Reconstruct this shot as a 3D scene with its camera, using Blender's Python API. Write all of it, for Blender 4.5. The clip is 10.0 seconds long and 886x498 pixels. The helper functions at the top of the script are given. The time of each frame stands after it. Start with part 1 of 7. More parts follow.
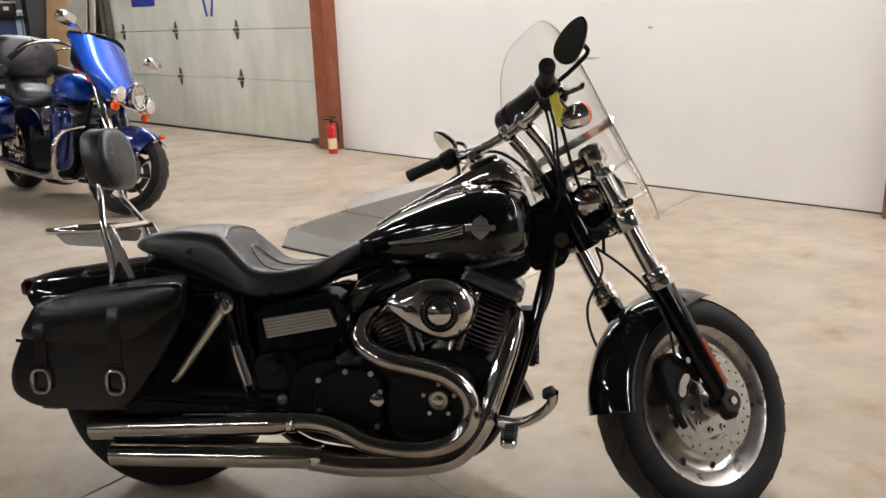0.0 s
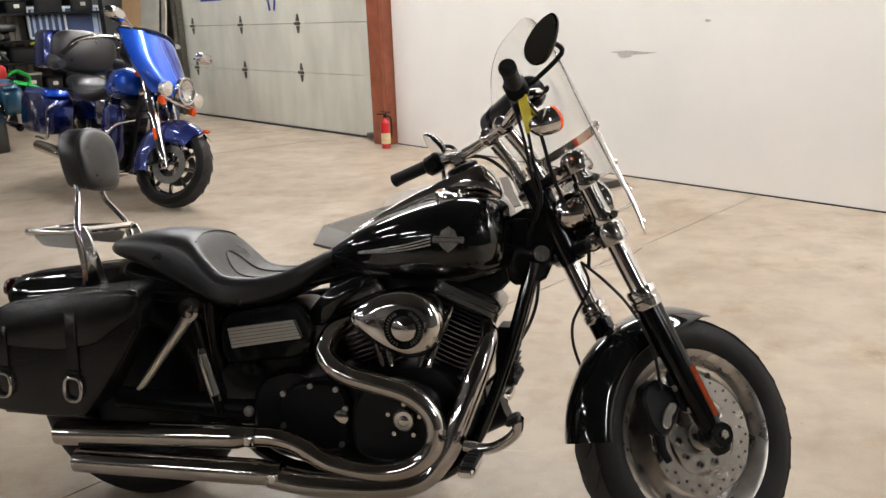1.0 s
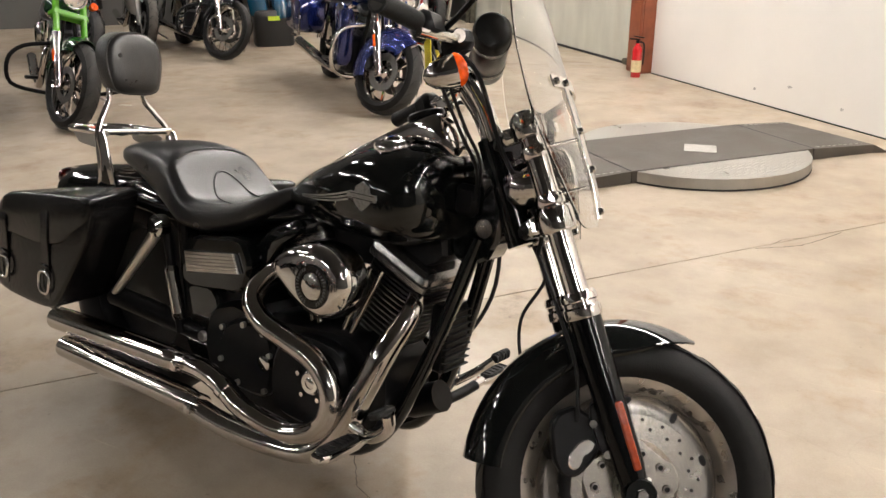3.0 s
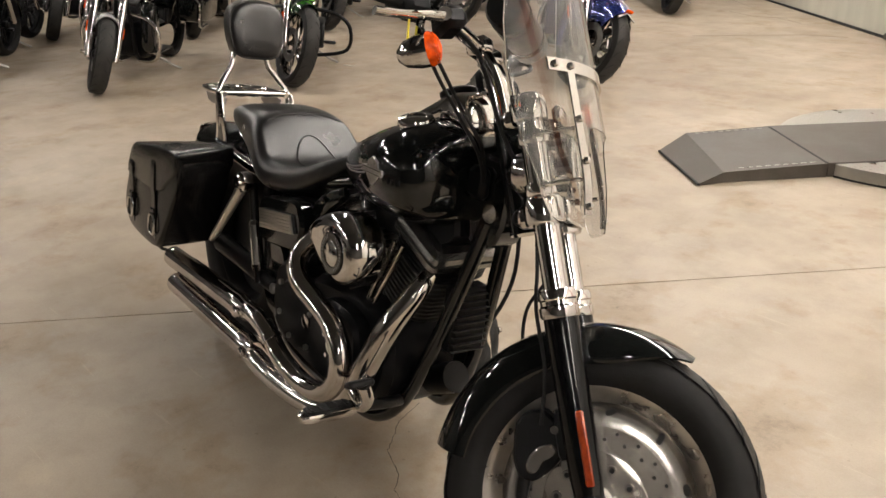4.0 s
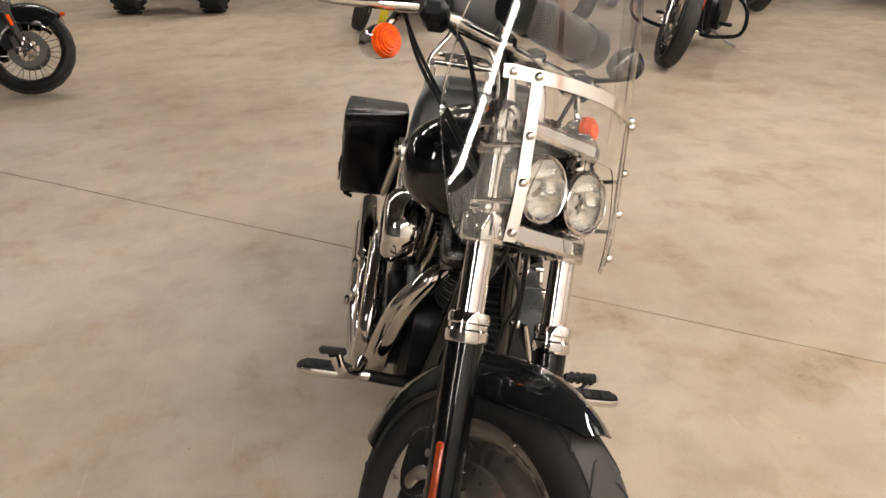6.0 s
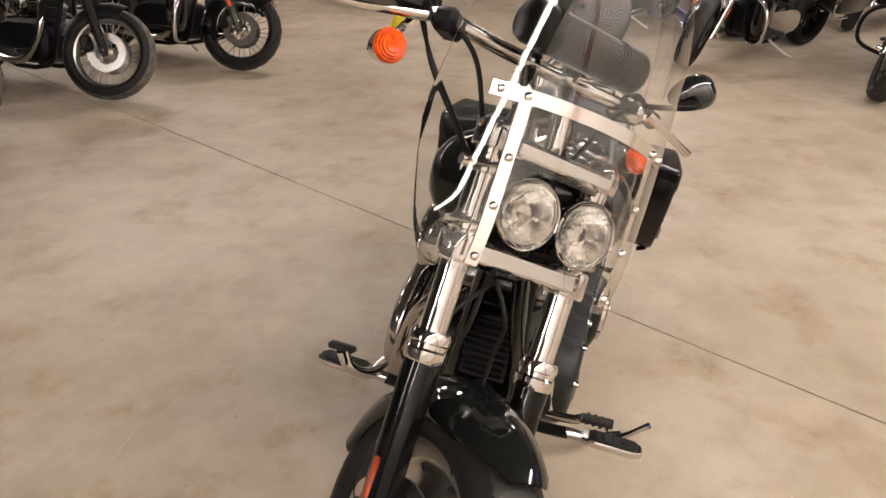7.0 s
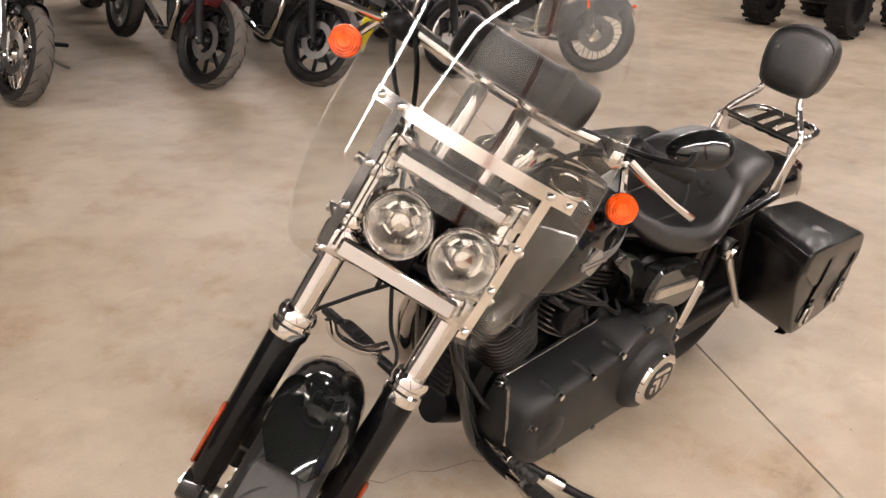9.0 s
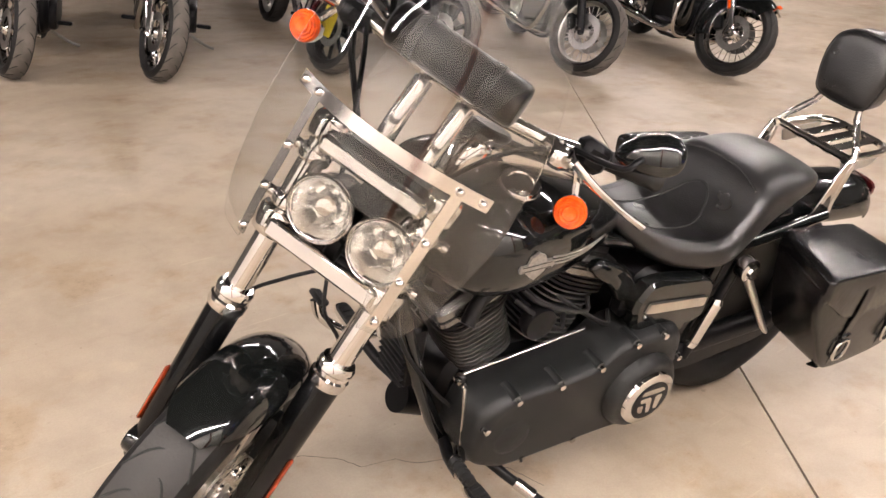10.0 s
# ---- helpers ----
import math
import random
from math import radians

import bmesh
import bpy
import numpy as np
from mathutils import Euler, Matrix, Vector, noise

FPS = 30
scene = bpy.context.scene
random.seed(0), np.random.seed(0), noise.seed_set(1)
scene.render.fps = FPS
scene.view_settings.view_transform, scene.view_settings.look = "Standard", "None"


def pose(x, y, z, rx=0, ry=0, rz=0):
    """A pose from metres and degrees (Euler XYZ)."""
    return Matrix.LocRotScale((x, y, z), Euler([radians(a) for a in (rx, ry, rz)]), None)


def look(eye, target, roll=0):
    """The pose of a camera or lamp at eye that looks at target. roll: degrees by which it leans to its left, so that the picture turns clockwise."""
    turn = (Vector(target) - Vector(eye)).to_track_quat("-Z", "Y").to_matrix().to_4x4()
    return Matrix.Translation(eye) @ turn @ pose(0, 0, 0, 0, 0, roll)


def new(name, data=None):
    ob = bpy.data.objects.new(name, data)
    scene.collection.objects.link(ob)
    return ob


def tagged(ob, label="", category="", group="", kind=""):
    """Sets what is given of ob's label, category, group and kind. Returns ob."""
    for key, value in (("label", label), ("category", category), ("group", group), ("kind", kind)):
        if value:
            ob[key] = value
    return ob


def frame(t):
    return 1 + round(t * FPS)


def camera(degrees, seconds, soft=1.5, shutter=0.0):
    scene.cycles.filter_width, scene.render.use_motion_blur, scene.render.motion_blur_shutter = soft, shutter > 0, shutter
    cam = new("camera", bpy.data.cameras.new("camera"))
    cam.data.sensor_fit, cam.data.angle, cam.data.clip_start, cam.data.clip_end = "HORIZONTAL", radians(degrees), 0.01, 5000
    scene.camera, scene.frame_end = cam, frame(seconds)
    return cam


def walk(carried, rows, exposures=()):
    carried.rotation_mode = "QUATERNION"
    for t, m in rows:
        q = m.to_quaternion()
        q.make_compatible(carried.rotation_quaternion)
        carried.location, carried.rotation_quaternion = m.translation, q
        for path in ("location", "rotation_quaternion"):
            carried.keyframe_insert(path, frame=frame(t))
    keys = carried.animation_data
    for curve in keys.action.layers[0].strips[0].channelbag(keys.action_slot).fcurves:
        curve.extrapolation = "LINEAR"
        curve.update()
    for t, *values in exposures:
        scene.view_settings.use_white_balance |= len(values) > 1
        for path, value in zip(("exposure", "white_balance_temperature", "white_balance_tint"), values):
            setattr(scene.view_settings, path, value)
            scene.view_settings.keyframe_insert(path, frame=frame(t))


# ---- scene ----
cam = camera(56.46, 10.0)
PATH = [
    (0, (-0.044, -0.017, 1.350), (-0.040, 1.907, 0.803), -1.9),
    (0.5, (0.112, 0.035, 1.355), (0.045, 1.957, 0.808), -2.3),
    (1, (0.232, 0.132, 1.351), (0.045, 2.043, 0.794), -2.2),
    (1.5, (0.369, 0.251, 1.369), (0.050, 2.132, 0.770), -3.3),
    (2, (0.594, 0.339, 1.363), (0.022, 2.141, 0.709), -1.3),
    (2.5, (0.785, 0.465, 1.359), (0.044, 2.176, 0.637), -2.5),
    (2.7, (0.859, 0.543, 1.348), (0.079, 2.233, 0.616), -1.7),
    (3.8, (1.345, 0.945, 1.357), (0.072, 2.282, 0.589), -0.4),
    (4, (1.398, 1.011, 1.360), (0.046, 2.252, 0.565), -1.7),
    (4.5, (1.509, 1.232, 1.361), (0.038, 2.332, 0.569), 1.4),
    (5, (1.601, 1.444, 1.367), (-0.061, 2.241, 0.592), -0.6),
    (5.5, (1.741, 1.676, 1.367), (-0.018, 2.185, 0.562), -0.8),
    (5.7, (1.770, 1.750, 1.373), (-0.006, 2.157, 0.549), -1.5),
    (6.8, (1.723, 2.184, 1.365), (-0.101, 2.096, 0.548), 0.4),
    (7, (1.724, 2.268, 1.371), (-0.085, 2.041, 0.549), -0.0),
    (7.5, (1.731, 2.511, 1.380), (-0.004, 1.979, 0.539), -0.1),
    (8, (1.653, 2.710, 1.375), (-0.014, 2.011, 0.520), -0.9),
    (8.5, (1.507, 2.907, 1.402), (-0.081, 2.028, 0.564), 2.5),
    (9, (1.393, 3.090, 1.397), (-0.044, 1.976, 0.565), 2.8),
    (9.5, (1.282, 3.269, 1.412), (0.002, 1.992, 0.556), 2.7),
    (10, (1.095, 3.371, 1.402), (-0.062, 1.985, 0.543), 2.6),
]
walk(cam, [(t, look(eye, target, roll)) for t, eye, target, roll in PATH], [(0, -0.43, 5830, 10), (1.5, -0.37, 5880, 10), (2.0, -0.34, 5920, 10), (2.5, -0.13, 6020, 11), (4.0, -0.30, 6350, 11), (4.5, -0.14, 6350, 11), (5.0, -0.10, 6380, 11), (5.7, -0.10, 6420, 12), (7.0, -0.15, 6500, 16), (7.5, -0.06, 6500, 16), (8.0, -0.04, 6500, 17), (9.0, 0.15, 6350, 18), (10.0, 0.42, 6300, 19)])

# ---- light and exposure ----
LAMP_STRENGTH = 120.0
LAMP_COLOUR = (1.0, 0.92, 0.82)
scene.view_settings.exposure = 0.0
world = bpy.data.worlds.new("world")
scene.world = world
world.use_nodes = True
world.node_tree.nodes["Background"].inputs[0].default_value = (0.75, 0.72, 0.66, 1)
world.node_tree.nodes["Background"].inputs[1].default_value = 0.05


# ---- materials ----
def mat(name, colour, rough=0.5, metal=0.0, var=0.0, scale=8.0, bump=0.0, bscale=60.0, coat=0.0, rvar=0.0, spec=None, detail=6.0, stretch=None):
    """A Principled material with colour and roughness that vary at two scales, and fine relief."""
    m = bpy.data.materials.new(name)
    m.use_nodes = True
    nt = m.node_tree
    p = nt.nodes["Principled BSDF"]
    p.inputs["Base Color"].default_value = (*colour, 1)
    p.inputs["Roughness"].default_value = rough
    p.inputs["Metallic"].default_value = metal
    p.inputs["Coat Weight"].default_value = coat
    p.inputs["Coat Roughness"].default_value = 0.04
    if spec is not None:
        p.inputs["Specular IOR Level"].default_value = spec
    if var or bump or rvar:
        tc = nt.nodes.new("ShaderNodeTexCoord")
        n1 = nt.nodes.new("ShaderNodeTexNoise")
        n1.inputs["Scale"].default_value = scale
        n1.inputs["Detail"].default_value = detail
        if stretch:
            mp = nt.nodes.new("ShaderNodeMapping")
            mp.inputs["Scale"].default_value = stretch
            nt.links.new(tc.outputs["Object"], mp.inputs["Vector"])
            nt.links.new(mp.outputs[0], n1.inputs["Vector"])
        else:
            nt.links.new(tc.outputs["Object"], n1.inputs["Vector"])
        n2 = nt.nodes.new("ShaderNodeTexNoise")
        n2.inputs["Scale"].default_value = bscale
        n2.inputs["Detail"].default_value = 3.0
        nt.links.new(tc.outputs["Object"], n2.inputs["Vector"])
        if var:
            mix = nt.nodes.new("ShaderNodeMixRGB")
            mix.inputs[1].default_value = (*[c * (1 - var) for c in colour], 1)
            mix.inputs[2].default_value = (*[min(1, c * (1 + var)) for c in colour], 1)
            add = nt.nodes.new("ShaderNodeMath")
            add.operation = "MULTIPLY_ADD"
            add.inputs[1].default_value = 0.35
            nt.links.new(n2.outputs["Fac"], add.inputs[0])
            sub = nt.nodes.new("ShaderNodeMapRange")
            sub.inputs[1].default_value, sub.inputs[2].default_value = 0.3, 0.7
            sub.inputs[3].default_value, sub.inputs[4].default_value = 0.0, 0.75
            nt.links.new(n1.outputs["Fac"], sub.inputs[0])
            nt.links.new(sub.outputs[0], add.inputs[2])
            nt.links.new(add.outputs[0], mix.inputs[0])
            nt.links.new(mix.outputs[0], p.inputs["Base Color"])
        if rvar:
            mr = nt.nodes.new("ShaderNodeMapRange")
            mr.inputs[1].default_value, mr.inputs[2].default_value = 0.3, 0.7
            mr.inputs[3].default_value, mr.inputs[4].default_value = max(0.0, rough - rvar), min(1.0, rough + rvar)
            nt.links.new(n1.outputs["Fac"], mr.inputs[0])
            nt.links.new(mr.outputs[0], p.inputs["Roughness"])
        if bump:
            b = nt.nodes.new("ShaderNodeBump")
            b.inputs["Strength"].default_value = bump
            b.inputs["Distance"].default_value = 0.004
            nt.links.new(n2.outputs["Fac"], b.inputs["Height"])
            nt.links.new(b.outputs[0], p.inputs["Normal"])
    return m


def glass(name, colour, rough=0.0, ior=1.45):
    m = mat(name, colour, rough)
    p = m.node_tree.nodes["Principled BSDF"]
    p.inputs["Transmission Weight"].default_value = 1.0
    p.inputs["IOR"].default_value = ior
    return m


def glow(name, colour, strength):
    m = mat(name, (0.8, 0.8, 0.8))
    p = m.node_tree.nodes["Principled BSDF"]
    p.inputs["Emission Color"].default_value = (*colour, 1)
    p.inputs["Emission Strength"].default_value = strength
    return m


BLACK = mat("black_gloss_paint", (0.0045, 0.0052, 0.0050), 0.10, spec=0.1, coat=0.78, var=0.15, scale=3)
SLIDER_BLACK = mat("black_slider_paint", (0.003, 0.0032, 0.0034), 0.16, spec=0.12, coat=0.25, var=0.15, scale=5)
BLACK_METAL = mat("black_powder_coat", (0.0045, 0.0045, 0.005), 0.38, spec=0.16, var=0.2, scale=12, bump=0.08, bscale=700)
CRINKLE = mat("black_wrinkle_finish", (0.0055, 0.006, 0.006), 0.44, spec=0.32, var=0.15, scale=20, bump=0.25, bscale=900)
CHROME = mat("chrome", (0.66, 0.64, 0.62), 0.05, 1.0, rvar=0.03, scale=14)
PIPE_CHROME = mat("exhaust_chrome", (0.50, 0.475, 0.45), 0.08, 1.0, rvar=0.05, scale=10, var=0.1)
STEEL = mat("dull_steel", (0.45, 0.44, 0.42), 0.34, 1.0, var=0.08, scale=12, rvar=0.05)
SATIN = mat("satin_chrome", (0.74, 0.71, 0.67), 0.17, 1.0, rvar=0.04, scale=10)
BRUSHED = mat("brushed_aluminium", (0.55, 0.52, 0.47), 0.32, 1.0, var=0.12, scale=30, bump=0.05, bscale=300)
CAST = mat("cast_silver_wheel", (0.42, 0.395, 0.365), 0.32, 0.9, var=0.3, scale=18, rvar=0.1)
FIN_GREY = mat("grey_engine_casting", (0.035, 0.035, 0.035), 0.40, 0.5, var=0.2, scale=18, bump=0.1, bscale=400)
LEATHER = mat("black_leather", (0.010, 0.0098, 0.0100), 0.35, spec=0.55, var=0.25, scale=9, bump=0.22, bscale=260, rvar=0.08)
BAG_LEATHER = mat("black_saddlebag_leather", (0.0045, 0.0042, 0.0042), 0.24, spec=0.36, var=0.1, scale=5, bump=0.2, bscale=110, rvar=0.03)
RUBBER = mat("tyre_rubber", (0.0095, 0.009, 0.0088), 0.6, spec=0.16, var=0.3, scale=10, bump=0.1, bscale=300)
TREAD = mat("greyed_tyre_tread", (0.024, 0.0225, 0.021), 0.6, var=0.3, scale=9, bump=0.15, bscale=220, spec=0.3)
DUSTY_RUBBER = mat("dusty_tyre_tread", (0.075, 0.066, 0.056), 0.8, var=0.35, scale=12, bump=0.2, bscale=200)
GRIP = mat("black_grip_rubber", (0.008, 0.008, 0.008), 0.6, spec=0.25, bump=0.3, bscale=400)
SHIELD = glass("clear_polycarbonate", (0.975, 0.978, 0.965), 0.0, 1.46)
LENS = glass("clear_lamp_glass", (0.97, 0.97, 0.95), 0.02)
AMBER = mat("amber_lens", (0.62, 0.065, 0.001), 0.22, coat=0.12, spec=0.3, var=0.55, scale=60, bump=0.5, bscale=110)
RED_LENS = mat("red_lens", (0.05, 0.003, 0.003), 0.15, coat=0.6)
FORK_AMBER = mat("fork_reflector_amber", (0.22, 0.026, 0.004), 0.2, coat=0.5, var=0.3, scale=90)
YELLOW = mat("yellow_tag_vinyl", (0.75, 0.62, 0.02), 0.4, var=0.15, scale=30)
MIRROR = mat("mirror_glass", (0.85, 0.86, 0.87), 0.02, 1.0)
GROOVE_BLACK = mat("groove_black", (0.008, 0.008, 0.008), 0.9)


# ---- geometry ----
class Geo:
    """Vertices and faces that grow shape by shape, and become one mesh."""

    def __init__(self):
        self.v, self.f = [], []

    def put(self, verts, faces, m=None):
        k = len(self.v)
        self.v += [tuple(m @ Vector(p)) for p in verts] if m else [tuple(p) for p in verts]
        self.f += [tuple(i + k for i in face) for face in faces]
        return self

    def box(self, c, s, bev=0.002, m=None):
        """A chamfered box about c with sides s."""
        h = [a / 2 for a in s]
        b = min(bev, min(h) * 0.9)
        idx, verts = {}, []
        for sx in (-1, 1):
            for sy in (-1, 1):
                for sz in (-1, 1):
                    for ax in range(3):
                        p = [sx * (h[0] - (0 if ax == 0 else b)), sy * (h[1] - (0 if ax == 1 else b)), sz * (h[2] - (0 if ax == 2 else b))]
                        idx[sx, sy, sz, ax] = len(verts)
                        verts.append([p[n] + c[n] for n in range(3)])
        faces = []
        for ax in range(3):
            u, w = (ax + 1) % 3, (ax + 2) % 3
            for sg in (-1, 1):
                ring = []
                for a, d in ((-1, -1), (1, -1), (1, 1), (-1, 1)):
                    key = [0, 0, 0]
                    key[ax], key[u], key[w] = sg, a, d
                    ring.append(idx[(*key, ax)])
                faces.append(tuple(ring if sg > 0 else ring[::-1]))
            for a in (-1, 1):
                for d in (-1, 1):
                    k0, k1 = [0, 0, 0], [0, 0, 0]
                    k0[ax], k1[ax], k0[u], k1[u], k0[w], k1[w] = -1, 1, a, a, d, d
                    q = (idx[(*k0, u)], idx[(*k1, u)], idx[(*k1, w)], idx[(*k0, w)])
                    faces.append(q if a * d > 0 else q[::-1])
        for sx in (-1, 1):
            for sy in (-1, 1):
                for sz in (-1, 1):
                    t = (idx[sx, sy, sz, 0], idx[sx, sy, sz, 1], idx[sx, sy, sz, 2])
                    faces.append(t if sx * sy * sz > 0 else t[::-1])
        return self.put(verts, faces, m)

    def loft(self, rings, cap=True, closed=True, m=None):
        n, verts, faces = len(rings[0]), [p for r in rings for p in r], []
        for i in range(len(rings) - 1):
            for j in range(n if closed else n - 1):
                a, b = i * n + j, i * n + (j + 1) % n
                faces.append((a, b, b + n, a + n))
        if cap:
            faces.append(tuple(range(n))[::-1])
            faces.append(tuple((len(rings) - 1) * n + j for j in range(n)))
        return self.put(verts, faces, m)

    def lathe(self, prof, m=None, seg=28):
        """prof: (radius, height) pairs, turned about z."""
        rings = [[(r * math.cos(2 * math.pi * j / seg), r * math.sin(2 * math.pi * j / seg), h) for j in range(seg)] for r, h in prof]
        return self.loft(rings, True, True, m)

    def ring(self, prof, m=None, seg=48):
        """A closed profile of (radius, height) pairs, turned about z into a ring."""
        n, verts, faces = len(prof), [], []
        for j in range(seg):
            a = 2 * math.pi * j / seg
            verts += [(r * math.cos(a), r * math.sin(a), h) for r, h in prof]
        for j in range(seg):
            for i in range(n):
                a, b, k = j * n + i, j * n + (i + 1) % n, ((j + 1) % seg) * n
                faces.append((a, b, k + (i + 1) % n, k + i))
        return self.put(verts, faces, m)

    def tube(self, pts, r, seg=12, smooth=4, m=None, flat=1.0):
        """A round bar through pts (or with a radius for each of them)."""
        pts = [Vector(p) for p in pts]
        rad = list(r) if isinstance(r, (list, tuple)) else [r] * len(pts)
        if smooth and len(pts) > 2:
            fine, fr = [], []
            ext = [2 * pts[0] - pts[1]] + pts + [2 * pts[-1] - pts[-2]]
            for i in range(len(pts) - 1):
                p0, p1, p2, p3 = ext[i : i + 4]
                for k in range(smooth):
                    t = k / smooth
                    fine.append(0.5 * (2 * p1 + (p2 - p0) * t + (2 * p0 - 5 * p1 + 4 * p2 - p3) * t * t + (3 * p1 - p0 - 3 * p2 + p3) * t**3))
                    fr.append(rad[i] + (rad[i + 1] - rad[i]) * t)
            pts, rad = fine + [pts[-1]], fr + [rad[-1]]
        rings, side = [], None
        for i, p in enumerate(pts):
            way = (pts[min(i + 1, len(pts) - 1)] - pts[max(i - 1, 0)]).normalized()
            if side is None:
                side = way.orthogonal().normalized()
            side = (side - way * side.dot(way)).normalized()
            up = way.cross(side)
            rings.append([p + rad[i] * (math.cos(2 * math.pi * j / seg) * side + flat * math.sin(2 * math.pi * j / seg) * up) for j in range(seg)])
        return self.loft(rings, True, True, m)

    def plate(self, outline, thick, m=None, bev=0.0):
        """An outline in x, y of the given thickness along z, centred, with its edges eased by bev."""
        n = len(outline)
        cx, cy = sum(p[0] for p in outline) / n, sum(p[1] for p in outline) / n
        rings = []
        for z, k in ((-thick / 2, bev), (-thick / 2 + bev, 0), (thick / 2 - bev, 0), (thick / 2, bev)) if bev else ((-thick / 2, 0), (thick / 2, 0)):
            ring = []
            for x, y in outline:
                d = max(1e-6, math.hypot(x - cx, y - cy))
                ring.append((x - (x - cx) / d * k, y - (y - cy) / d * k, z))
            rings.append(ring)
        area = sum(outline[i][0] * outline[(i + 1) % n][1] - outline[(i + 1) % n][0] * outline[i][1] for i in range(n))
        if area < 0:
            rings = [r[::-1] for r in rings]
        return self.loft(rings, True, True, m)

    def mesh(self, name, material, angle=38):
        me = bpy.data.meshes.new(name)
        me.from_pydata(self.v, [], self.f)
        me.materials.append(material)
        bm = bmesh.new()
        bm.from_mesh(me)
        bmesh.ops.recalc_face_normals(bm, faces=bm.faces)
        bm.to_mesh(me)
        bm.free()
        me.shade_smooth()
        me.set_sharp_from_angle(angle=radians(angle))
        return me


def part(name, geo, material, parent, label="", m=None, angle=38):
    """One mesh under a thing or under a part."""
    ob = new(name, geo.mesh(name, material, angle) if isinstance(geo, Geo) else geo)
    ob.parent = parent
    if m is not None:
        ob.matrix_basis = m
    return tagged(ob, label)


def thing(name, m, label, category, group="", kind=""):
    ob = new(name)
    ob.empty_display_size = 0.1
    ob.matrix_basis = m
    return tagged(ob, label, category, group, kind)


def solid(name, geo, material, m, label, category, group="", kind="", angle=38):
    """A thing that is one mesh."""
    ob = new(name, geo.mesh(name, material, angle))
    ob.matrix_basis = m
    return tagged(ob, label, category, group, kind)


def oval(n, rx, ry, power=2.0, cx=0.0, cy=0.0):
    out = []
    for i in range(n):
        a = 2 * math.pi * i / n
        c, s = math.cos(a), math.sin(a)
        out.append((cx + rx * math.copysign(abs(c) ** (2 / power), c), cy + ry * math.copysign(abs(s) ** (2 / power), s)))
    return out


def rounded(pts, k=0.25, times=2):
    """A closed outline with its corners cut round."""
    for _ in range(times):
        out = []
        for i, p in enumerate(pts):
            q = pts[(i + 1) % len(pts)]
            out += [(p[0] + (q[0] - p[0]) * k, p[1] + (q[1] - p[1]) * k), (q[0] + (p[0] - q[0]) * k, q[1] + (p[1] - q[1]) * k)]
        pts = out
    return pts


AXLE = pose(0, 0, 0, 90, 0, 0)  # turns z into the wheel's axle (-y)


def side(x, y, z):
    """A pose in which an outline's x, y lie along the bike's x, z, facing its right."""
    return pose(x, y, z, 90, 0, 0)


# ---- the hall ----
ROOM = pose(-1.05, 8.76, 0, 0, 0, -42.4)  # x along the white wall, y out through it
A0, A1, B1, HIGH = -6.4, 15.0, 17.0, 4.6


